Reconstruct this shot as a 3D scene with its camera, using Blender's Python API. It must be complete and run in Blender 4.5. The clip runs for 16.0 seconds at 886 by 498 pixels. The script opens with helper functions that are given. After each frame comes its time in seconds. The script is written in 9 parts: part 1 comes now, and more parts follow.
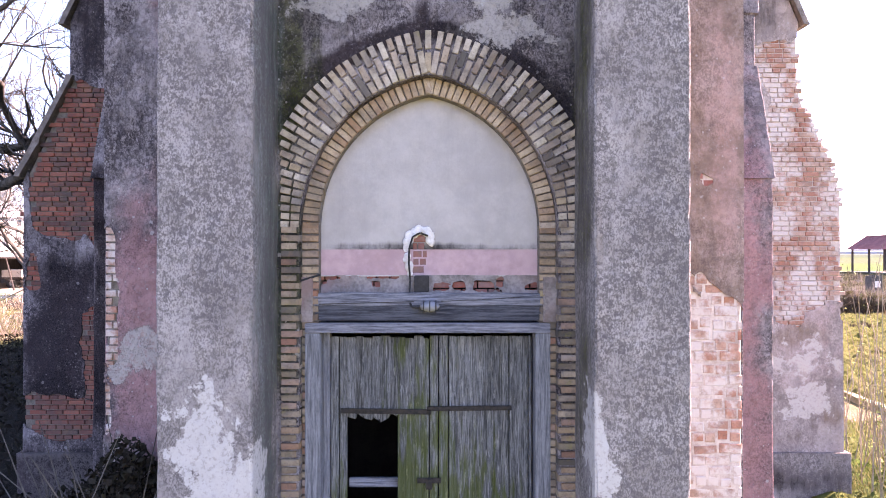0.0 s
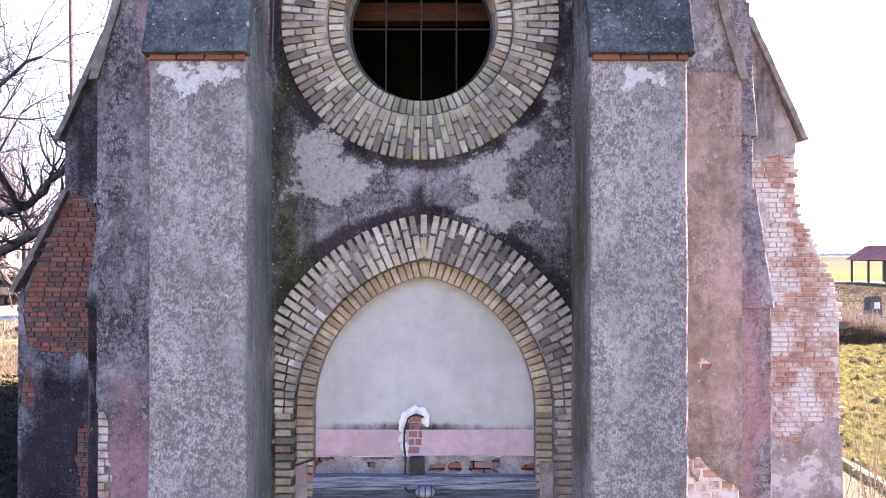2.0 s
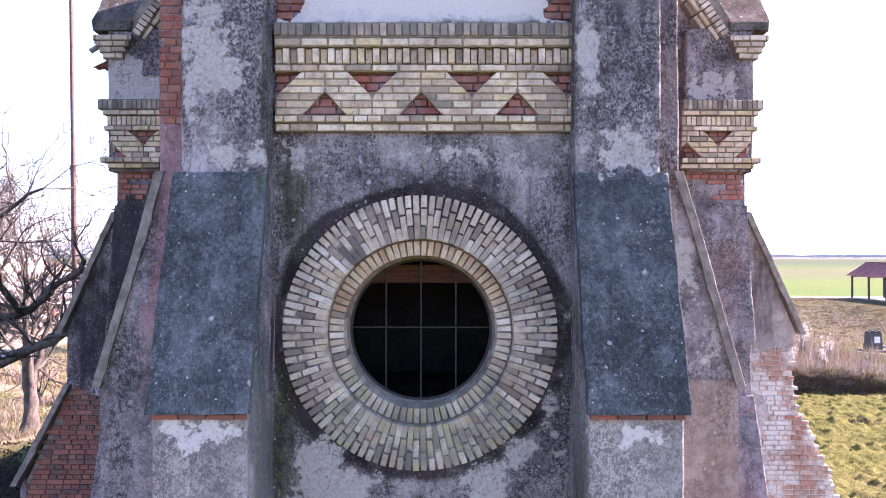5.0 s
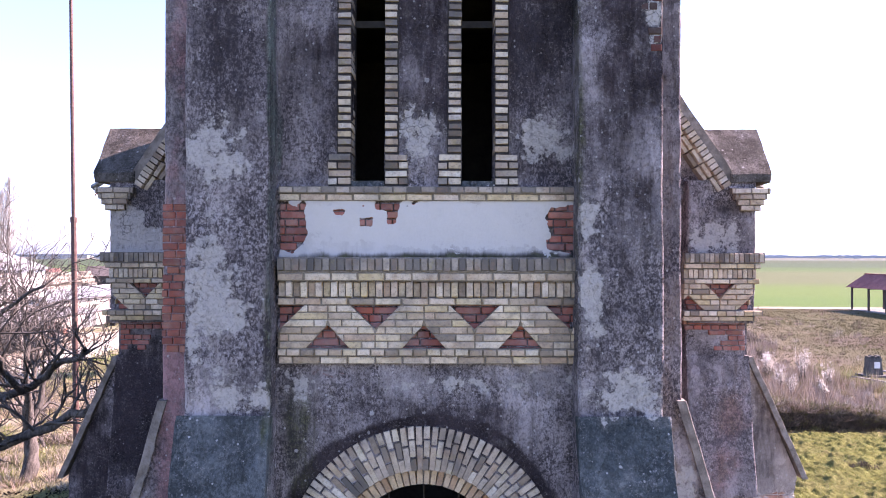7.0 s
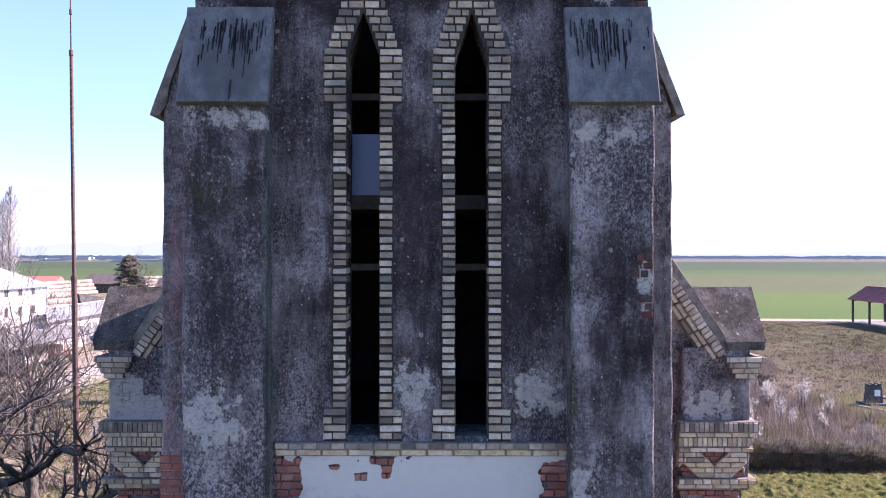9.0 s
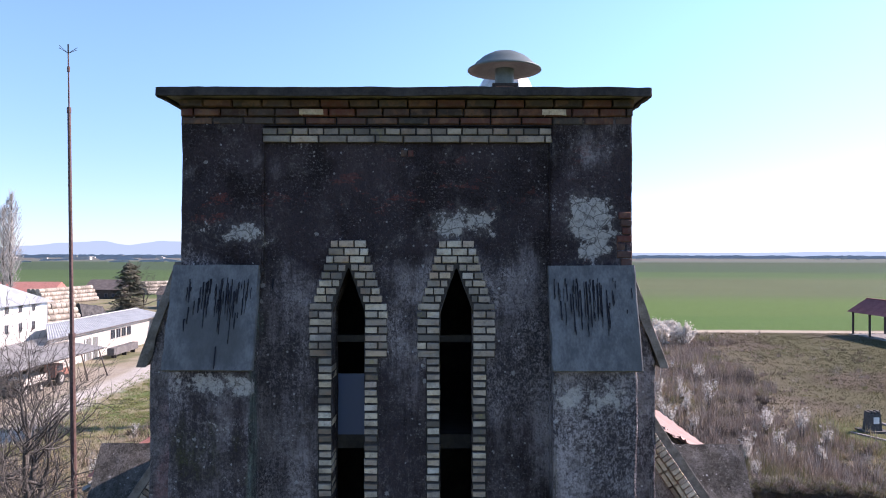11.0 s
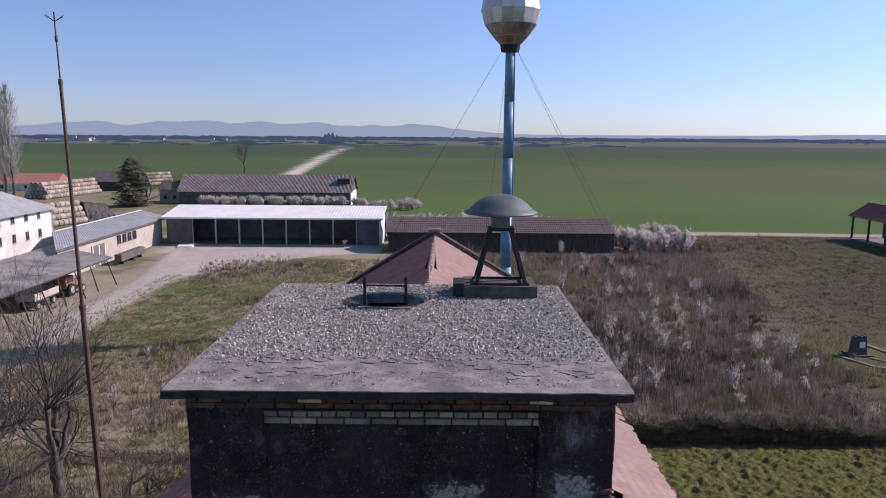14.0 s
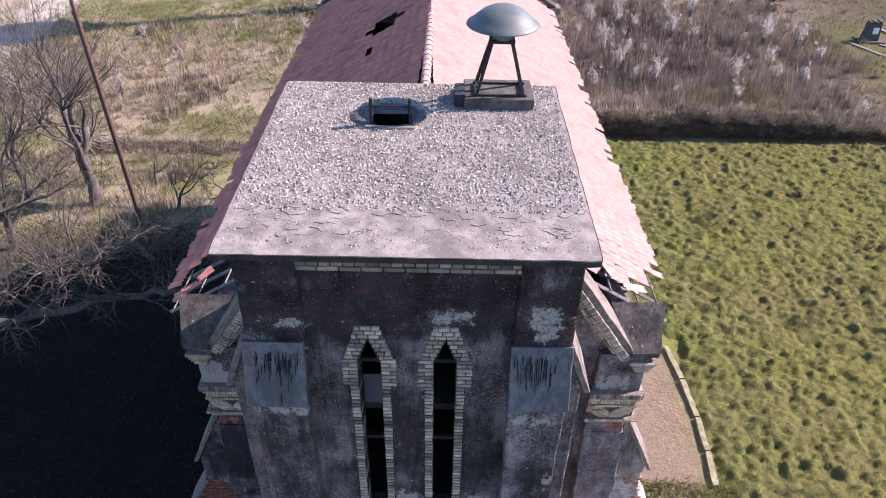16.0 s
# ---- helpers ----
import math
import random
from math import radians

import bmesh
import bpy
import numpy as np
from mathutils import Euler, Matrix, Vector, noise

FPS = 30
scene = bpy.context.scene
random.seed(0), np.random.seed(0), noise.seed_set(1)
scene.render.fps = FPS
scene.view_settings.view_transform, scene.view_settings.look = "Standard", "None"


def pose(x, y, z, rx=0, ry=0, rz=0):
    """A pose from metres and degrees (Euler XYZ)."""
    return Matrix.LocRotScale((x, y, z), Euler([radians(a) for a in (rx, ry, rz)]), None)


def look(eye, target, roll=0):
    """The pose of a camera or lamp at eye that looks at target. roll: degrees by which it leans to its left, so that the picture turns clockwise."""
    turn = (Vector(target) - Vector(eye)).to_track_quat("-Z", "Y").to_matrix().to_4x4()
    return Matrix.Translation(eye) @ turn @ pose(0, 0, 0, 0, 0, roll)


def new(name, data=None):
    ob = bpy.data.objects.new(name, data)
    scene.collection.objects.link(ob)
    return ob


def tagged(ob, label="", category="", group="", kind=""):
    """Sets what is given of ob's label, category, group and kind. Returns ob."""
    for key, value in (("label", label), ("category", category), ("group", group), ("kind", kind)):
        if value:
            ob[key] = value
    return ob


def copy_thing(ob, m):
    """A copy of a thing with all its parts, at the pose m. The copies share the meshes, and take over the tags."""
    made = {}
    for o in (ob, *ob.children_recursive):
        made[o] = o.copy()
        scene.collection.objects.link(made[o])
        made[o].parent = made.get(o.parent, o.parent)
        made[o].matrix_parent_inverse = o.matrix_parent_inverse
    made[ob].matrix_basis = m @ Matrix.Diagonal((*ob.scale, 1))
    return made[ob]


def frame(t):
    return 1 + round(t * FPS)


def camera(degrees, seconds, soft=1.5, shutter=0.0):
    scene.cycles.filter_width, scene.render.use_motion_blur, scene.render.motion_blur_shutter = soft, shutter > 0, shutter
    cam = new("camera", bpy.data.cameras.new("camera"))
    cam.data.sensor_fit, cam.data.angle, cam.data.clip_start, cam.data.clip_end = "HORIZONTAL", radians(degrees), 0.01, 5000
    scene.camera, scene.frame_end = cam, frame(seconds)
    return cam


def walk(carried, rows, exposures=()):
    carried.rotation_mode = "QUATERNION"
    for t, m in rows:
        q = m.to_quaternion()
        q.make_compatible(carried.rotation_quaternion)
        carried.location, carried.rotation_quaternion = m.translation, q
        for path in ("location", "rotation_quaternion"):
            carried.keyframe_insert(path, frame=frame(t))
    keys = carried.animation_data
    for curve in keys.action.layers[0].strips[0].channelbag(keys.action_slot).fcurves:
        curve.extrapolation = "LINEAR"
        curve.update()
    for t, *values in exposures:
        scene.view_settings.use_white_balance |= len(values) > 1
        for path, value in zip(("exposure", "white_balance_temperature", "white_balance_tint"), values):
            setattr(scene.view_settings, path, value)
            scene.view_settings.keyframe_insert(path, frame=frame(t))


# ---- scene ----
cam = camera(64.6, 16.0, soft=1.0)
METRES, EYE, TILT, LEAN, TURN = 19.0, 3.9, 0.3, 0.0, 0.0
ROWS = [
    (0.0, 0.0, 0.0, 0.0, -0.0, 0.0, -0.0),
    (0.5, 0.0004, 0.0016, 0.0232, -0.01, 0.01, -0.01),
    (1.0, 0.0006, 0.003, 0.0475, -0.02, 0.05, -0.02),
    (1.5, 0.0017, 0.0032, 0.0715, -0.03, 0.06, -0.03),
    (2.0, 0.002, 0.0031, 0.0951, -0.04, 0.09, -0.02),
    (2.5, 0.002, 0.003, 0.1197, -0.03, 0.09, -0.02),
    (3.0, 0.0024, 0.0029, 0.1452, -0.01, 0.12, -0.04),
    (5.5, 0.0024, -0.0009, 0.2848, -0.0, 0.13, -0.06),
    (6.0, 0.0017, -0.0009, 0.3147, -0.0, 0.1, -0.09),
    (6.5, 0.001, -0.0009, 0.3449, -0.0, 0.11, -0.08),
    (7.0, 0.0006, -0.0006, 0.3756, -0.02, 0.12, -0.09),
    (7.5, 0.0007, -0.0008, 0.4077, -0.01, 0.14, -0.07),
    (8.0, 0.002, -0.0019, 0.4403, 0.04, 0.18, -0.03),
    (8.5, 0.0031, -0.0033, 0.4745, 0.04, 0.17, -0.02),
    (9.0, 0.0042, -0.0049, 0.5089, 0.06, 0.15, -0.03),
    (9.5, 0.0064, -0.0064, 0.5427, 0.07, 0.13, -0.04),
    (10.0, 0.009, -0.0067, 0.5763, 0.09, 0.1, -0.06),
    (12.5, 0.0151, -0.0068, 0.7504, 0.2, 0.04, -0.1),
    (13.0, 0.0156, -0.0063, 0.7874, 0.22, -0.24, -0.13),
    (13.5, 0.0167, -0.0053, 0.8251, 0.29, -3.64, -0.23),
    (14.0, 0.0174, -0.0044, 0.8626, 0.37, -9.58, -0.34),
    (14.5, 0.0175, -0.0035, 0.8966, 0.46, -16.57, -0.46),
    (15.0, 0.0177, -0.0035, 0.9298, 0.54, -23.52, -0.57),
    (15.5, 0.0175, -0.0027, 0.9636, 0.62, -30.31, -0.7),
    (16.0, 0.0165, -0.0032, 0.9992, 0.72, -37.12, -0.81),
]
walk(cam, [(t, pose(0.14, -6.89, EYE, TILT, LEAN, TURN) @ pose(METRES * x, METRES * y, METRES * z, 90 + pitch, roll, yaw)) for t, x, y, z, yaw, pitch, roll in ROWS],
     exposures=[(0.0, 2.86, 8450, 53), (3.0, 2.82, 8000, 53), (6.0, 2.46, 7450, 50), (7.5, 2.15, 7250, 49), (9.0, 1.72, 6850, 45), (10.2, 1.42, 6800, 38), (12.3, 0.56, 6950, 22), (13.2, 0.05, 6750, 26), (14.2, 0.3, 6800, 34), (14.6, 0.58, 6750, 37), (15.2, 1.15, 6850, 38), (16.0, 1.44, 7150, 38)])

# ---- light ----
SUN = Vector((1.35, 0.42, 1.0)).normalized()
world = bpy.data.worlds.new("sky")
scene.world = world
world.use_nodes = True
wn = world.node_tree
sky = wn.nodes.new("ShaderNodeTexSky")
sky.sky_type, sky.sun_disc = "NISHITA", False
sky.sun_elevation, sky.sun_rotation = math.asin(SUN.z), math.atan2(SUN.x, SUN.y)
sky.air_density, sky.dust_density, sky.ozone_density = 1.0, 0.15, 2.0
wn.nodes["Background"].inputs["Strength"].default_value = 0.08
calm = wn.nodes.new("ShaderNodeHueSaturation")
calm.inputs["Saturation"].default_value = 1.0
cool = wn.nodes.new("ShaderNodeMix")
cool.data_type, cool.blend_type = "RGBA", "MULTIPLY"
cool.inputs[0].default_value = 1.0
high = wn.nodes.new("ShaderNodeTexCoord")
split = wn.nodes.new("ShaderNodeSeparateXYZ")
wn.links.new(high.outputs["Generated"], split.inputs[0])
rise = wn.nodes.new("ShaderNodeMapRange")
rise.interpolation_type = "SMOOTHSTEP"
rise.inputs[1].default_value, rise.inputs[2].default_value = 0.0, 0.35
wn.links.new(split.outputs["Z"], rise.inputs[0])
haze = wn.nodes.new("ShaderNodeMix")
haze.data_type = "RGBA"
haze.inputs[6].default_value = (0.74, 0.99, 1.5, 1)
haze.inputs[7].default_value = (1.04, 1.42, 1.47, 1)
wn.links.new(rise.outputs[0], haze.inputs[0])
wn.links.new(haze.outputs[2], cool.inputs[7])
wn.links.new(sky.outputs[0], calm.inputs["Color"])
wn.links.new(calm.outputs[0], cool.inputs[6])
# the sky is paler on the sun's side
aside = wn.nodes.new("ShaderNodeMapRange")
aside.interpolation_type = "SMOOTHSTEP"
for slot, value in enumerate((-0.75, 0.75, 0.92, 1.16), 1):
    aside.inputs[slot].default_value = value
wn.links.new(split.outputs["X"], aside.inputs[0])
paler = wn.nodes.new("ShaderNodeMix")
paler.data_type, paler.blend_type = "RGBA", "MULTIPLY"
paler.inputs[0].default_value = 1.0
wn.links.new(cool.outputs[2], paler.inputs[6])
wn.links.new(aside.outputs[0], paler.inputs[7])
wn.links.new(paler.outputs[2], wn.nodes["Background"].inputs[0])
sun = new("sun", bpy.data.lights.new("sun", "SUN"))
sun.data.energy, sun.data.angle, sun.data.color = 4.7, radians(0.5), (1.0, 0.94, 0.86)
sun.matrix_world = look(SUN * 60, (0, 0, 0))


# ---- numeric noise for wear and outlines ----
def lattice(i, j, k):
    h = (i * 374761393 + j * 668265263 + k * 2147483647 + 97) & 0xFFFFFFFF
    h = ((h ^ (h >> 13)) * 1274126177) & 0xFFFFFFFF
    return ((h ^ (h >> 16)) & 0xFFFF) / 65535.0


def vnoise(p, scale=1.0, octaves=3):
    """Value noise of the places p (n, 3), 0 to 1."""
    p = np.asarray(p, float) * scale
    total, amp, norm = np.zeros(len(p)), 1.0, 0.0
    for _ in range(octaves):
        b = np.floor(p)
        f = p - b
        f = f * f * (3 - 2 * f)
        b = b.astype(np.int64)
        v = np.zeros(len(p))
        for dx in (0, 1):
            for dy in (0, 1):
                for dz in (0, 1):
                    w = (f[:, 0] if dx else 1 - f[:, 0]) * (f[:, 1] if dy else 1 - f[:, 1]) * (f[:, 2] if dz else 1 - f[:, 2])
                    v += w * lattice(b[:, 0] + dx, b[:, 1] + dy, b[:, 2] + dz)
        total += amp * v
        norm += amp
        p, amp = p * 2.03 + 11.7, amp * 0.5
    return total / norm


# ---- materials ----
def mat_nodes(name, rough=0.9, spec=0.25, metal=0.0):
    m = bpy.data.materials.new(name)
    m.use_nodes = True
    b = m.node_tree.nodes["Principled BSDF"]
    b.inputs["Roughness"].default_value = rough
    b.inputs["Specular IOR Level"].default_value = spec
    b.inputs["Metallic"].default_value = metal
    return m, m.node_tree, b


def put(tree, kind, **values):
    n = tree.nodes.new(kind)
    for k, v in values.items():
        n.inputs[k.replace("_", " ")].default_value = v
    return n


def math_node(tree, op, a, b=None, clamp=False):
    n = tree.nodes.new("ShaderNodeMath")
    n.operation, n.use_clamp = op, clamp
    for slot, v in enumerate((a, b)):
        if v is None:
            continue
        if isinstance(v, (int, float)):
            n.inputs[slot].default_value = v
        else:
            tree.links.new(v, n.inputs[slot])
    return n.outputs[0]


def mix_color(tree, fac, a, b):
    n = tree.nodes.new("ShaderNodeMix")
    n.data_type = "RGBA"
    for sock, v in ((n.inputs[0], fac), (n.inputs[6], a), (n.inputs[7], b)):
        if isinstance(v, (int, float)):
            sock.default_value = v
        elif isinstance(v, tuple):
            sock.default_value = (*v, 1) if len(v) == 3 else v
        else:
            tree.links.new(v, sock)
    return n.outputs[2]


def coords(tree, sx=1, sy=1, sz=1):
    c = tree.nodes.new("ShaderNodeTexCoord")
    if (sx, sy, sz) == (1, 1, 1):
        return c.outputs["Object"]
    mp = tree.nodes.new("ShaderNodeMapping")
    mp.inputs["Scale"].default_value = (sx, sy, sz)
    tree.links.new(c.outputs["Object"], mp.inputs[0])
    return mp.outputs[0]


def noise_node(tree, vec, scale, detail=5.0, rough=0.6):
    n = put(tree, "ShaderNodeTexNoise", Scale=scale, Detail=detail, Roughness=rough)
    tree.links.new(vec, n.inputs["Vector"])
    return n.outputs[0]


def ramp(tree, fac, lo, hi):
    n = tree.nodes.new("ShaderNodeMapRange")
    n.interpolation_type = "SMOOTHSTEP"
    n.inputs[1].default_value, n.inputs[2].default_value = lo, hi
    tree.links.new(fac, n.inputs[0])
    return n.outputs[0]


def bump(tree, bsdf, height, strength=0.4, distance=0.01):
    n = put(tree, "ShaderNodeBump", Strength=strength, Distance=distance)
    tree.links.new(height, n.inputs["Height"])
    tree.links.new(n.outputs[0], bsdf.inputs["Normal"])


def attribute(tree, name):
    n = tree.nodes.new("ShaderNodeAttribute")
    n.attribute_name = name
    return n.outputs["Fac"]


def plaster_material(name, low, high, speck, speck_amount=0.5, pink_tone=(0.36, 0.19, 0.2), peel=((0.25, 0.236, 0.232), (0.46, 0.44, 0.43)), crackle=0.0, spots=0.5, solid=0.35, flakes=0.4, wild=1.0, even=0.0):
    """Old lime plaster with masks for pale, mossy, pink, ochre, rusty and sooty places."""
    m, t, b = mat_nodes(name, 0.95, 0.05)
    v = coords(t)
    big = noise_node(t, v, 1.3, 6)
    mid = noise_node(t, v, 7, 6, 0.65)
    fine = noise_node(t, coords(t, 1, 1, 0.6), 62, 5, 0.75)
    streak = noise_node(t, coords(t, 1, 1, 0.16), 8, 7, 0.72)
    def times(*fs):
        out = fs[0]
        for f in fs[1:]:
            out = math_node(t, "MULTIPLY", out, f)
        return out
    def plus(*fs):
        out = fs[0]
        for f in fs[1:]:
            out = math_node(t, "ADD", out, f)
        return out
    def less(f, k):
        return times(math_node(t, "SUBTRACT", f, 0.5), k)
    def inverse(f):
        return math_node(t, "SUBTRACT", 1.0, f)
    # the coat: two tones in clouds, darker runs, lost skin and a paler top coat
    col = mix_color(t, ramp(t, plus(times(big, 0.6), times(mid, 0.4)), 0.38, 0.62), tuple(0.88 * c for c in low), tuple(1.08 * c for c in high))
    col = mix_color(t, times(ramp(t, streak, 0.47, 0.68), 0.6 * wild), col, tuple(0.5 * c for c in low))
    lost = ramp(t, noise_node(t, v, 1.9, 10, 0.68), 0.55, 0.562)
    col = mix_color(t, times(lost, flakes), col, tuple(0.45 * c for c in low))
    skin = ramp(t, noise_node(t, coords(t, 1, 1, 0.7), 2.7, 10, 0.7), 0.57, 0.582)
    col = mix_color(t, times(skin, flakes), col, tuple(min(0.8, 1.35 * c) for c in high))
    soot = plus(attribute(t, "soot"), less(mid, 0.6), less(streak, 0.7))
    col = mix_color(t, times(ramp(t, soot, 0.35, 0.9), 0.95), col, mix_color(t, ramp(t, big, 0.4, 0.6), (0.0145, 0.009, 0.0105), (0.042, 0.0295, 0.0345)))
    pink = plus(attribute(t, "pink"), less(mid, 0.7))
    col = mix_color(t, times(ramp(t, pink, 0.3, 0.8), 0.85), col, mix_color(t, ramp(t, mid, 0.35, 0.65), tuple(0.85 * c for c in pink_tone), tuple(1.12 * c for c in pink_tone)))
    ochre = plus(attribute(t, "ochre"), less(streak, 0.9))
    col = mix_color(t, times(ramp(t, ochre, 0.3, 0.85), 0.8), col, (0.23, 0.155, 0.115))
    moss = plus(attribute(t, "moss"), less(streak, 1.0))
    col = mix_color(t, times(ramp(t, moss, 0.3, 0.85), 0.88), col, mix_color(t, ramp(t, mid, 0.4, 0.62), (0.028, 0.032, 0.016), (0.075, 0.085, 0.035)))
    algae = plus(attribute(t, "algae"), less(streak, 0.9))
    col = mix_color(t, times(ramp(t, algae, 0.35, 0.8), 0.75), col, mix_color(t, ramp(t, streak, 0.42, 0.6), (0.04, 0.06, 0.056), (0.13, 0.165, 0.16)))
    # rough grain: crowded dark pits in some places, few in others
    crowd = ramp(t, noise_node(t, coords(t, 1, 1, 0.6), 1.6, 5, 0.65), 0.36 - 0.3 * even, 0.62 - 0.2 * even)
    pits = ramp(t, plus(fine, times(crowd, 0.06)), 0.545, 0.585)
    blots = ramp(t, plus(noise_node(t, v, 21, 5, 0.7), times(crowd, 0.06)), 0.565, 0.59)
    rag = noise_node(t, v, 3.1, 9, 0.74)
    pale = plus(attribute(t, "pale"), less(mid, 1.3), less(rag, 2.6))
    pale_mask = ramp(t, pale, 0.5, 0.6)
    film = times(ramp(t, pale, 0.1, 0.62), 0.3 * wild)
    bare = times(inverse(times(pale_mask, 0.9)), inverse(times(attribute(t, "pink"), 0.75)))
    col = mix_color(t, film, col, peel[0])
    # sooty places: brick shows through as dull red, with a sprinkle of pale grains
    rust = times(ramp(t, plus(noise_node(t, coords(t, 1, 1, 2.2), 2.6, 9, 0.74), times(attribute(t, "rust"), 0.12)), 0.64, 0.67), attribute(t, "rust"))
    col = mix_color(t, times(rust, 0.7), col, (0.16, 0.05, 0.042))
    grains = times(ramp(t, noise_node(t, v, 34, 6, 0.8), 0.53, 0.6), ramp(t, noise_node(t, v, 2.4, 7, 0.75), 0.34, 0.68))
    col = mix_color(t, times(grains, math_node(t, "SUBTRACT", 0.6 * wild, times(ramp(t, soot, 0.5, 1.0), 0.2 * wild))), col, (0.33, 0.32, 0.335))
    col = mix_color(t, times(pits, bare, plus(0.35, times(crowd, 0.65)), speck_amount), col, speck)
    col = mix_color(t, times(blots, bare, plus(0.25, times(crowd, 0.75)), speck_amount * 0.9), col, speck)
    # peeled islands with crisp rims, pocked where the coat still clings
    pocks = ramp(t, noise_node(t, v, 24, 6, 0.7), 0.43, 0.47)
    col = mix_color(t, times(pale_mask, plus(solid, times(pocks, 0.92 - solid))), col, mix_color(t, plus(times(fine, 0.5), times(mid, 0.5)), *peel))
    if crackle:
        ck = put(t, "ShaderNodeTexVoronoi", Scale=9.0)
        ck.feature = "DISTANCE_TO_EDGE"
        warp = t.nodes.new("ShaderNodeMix")
        warp.data_type = "VECTOR"
        warp.inputs[0].default_value = 0.06
        t.links.new(v, warp.inputs[4])
        wn_ = put(t, "ShaderNodeTexNoise", Scale=6.0)
        t.links.new(v, wn_.inputs["Vector"])
        t.links.new(wn_.outputs["Color"], warp.inputs[5])
        t.links.new(warp.outputs[1], ck.inputs["Vector"])
        line = times(inverse(ramp(t, ck.outputs["Distance"], 0.01, 0.05)), pale_mask, ramp(t, soot, 0.55, 0.9))
        col = mix_color(t, times(line, crackle), col, (0.06, 0.055, 0.058))
    # round pale crusts of lichen, of many sizes, in some cells only
    dots = None
    for scale, size in ((5.5, 0.15), (15.0, 0.19)):
        crust = put(t, "ShaderNodeTexVoronoi", Scale=scale)
        t.links.new(v, crust.inputs["Vector"])
        tone = t.nodes.new("ShaderNodeSeparateColor")
        t.links.new(crust.outputs["Color"], tone.inputs[0])
        reach = times(ramp(t, tone.outputs[0], 0.45, 1.0), size)
        ragged = plus(crust.outputs["Distance"], less(fine, 0.3))
        dot = ramp(t, math_node(t, "SUBTRACT", reach, ragged), 0.0, 0.03)
        dots = dot if dots is None else math_node(t, "MAXIMUM", dots, dot)
    col = mix_color(t, times(dots, math_node(t, "SUBTRACT", min(0.9, spots * 1.3), times(ramp(t, soot, 0.4, 0.9), spots * 0.55))), col, (0.43, 0.43, 0.44))
    t.links.new(col, b.inputs["Base Color"])
    h = plus(times(fine, 0.6), mid, times(pale_mask, -0.6), times(lost, -1.2 * flakes), times(pits, bare, -0.5), times(blots, -0.5))
    bump(t, b, h, 0.8 * max(0.3, wild), 0.016)
    return m


def plain_material(name, a, c, scale=6.0, rough=0.9, stretch=(1, 1, 1), metal=0.0, spec=0.25, relief=0.3, depth=0.006, by_object=0.0, stain=None):
    """Two-tone grained material; by_object varies whole pieces."""
    m, t, b = mat_nodes(name, rough, spec, metal)
    v = coords(t, *stretch)
    n = noise_node(t, v, scale, 6, 0.65)
    f = noise_node(t, v, scale * 7, 4, 0.6)
    mixed = math_node(t, "ADD", math_node(t, "MULTIPLY", n, 0.7), math_node(t, "MULTIPLY", f, 0.3))
    col = mix_color(t, ramp(t, mixed, 0.35, 0.65), a, c)
    if stain:
        s = noise_node(t, v, scale * 0.23, 4)
        col = mix_color(t, math_node(t, "MULTIPLY", ramp(t, s, 0.48, 0.66), 0.8), col, stain)
    if by_object:
        oi = t.nodes.new("ShaderNodeObjectInfo")
        k = math_node(t, "ADD", math_node(t, "MULTIPLY", oi.outputs["Random"], 2 * by_object), 1 - by_object)
        hsv = put(t, "ShaderNodeHueSaturation")
        t.links.new(col, hsv.inputs["Color"])
        t.links.new(k, hsv.inputs["Value"])
        col = hsv.outputs[0]
    t.links.new(col, b.inputs["Base Color"])
    bump(t, b, mixed, relief, depth)
    return m


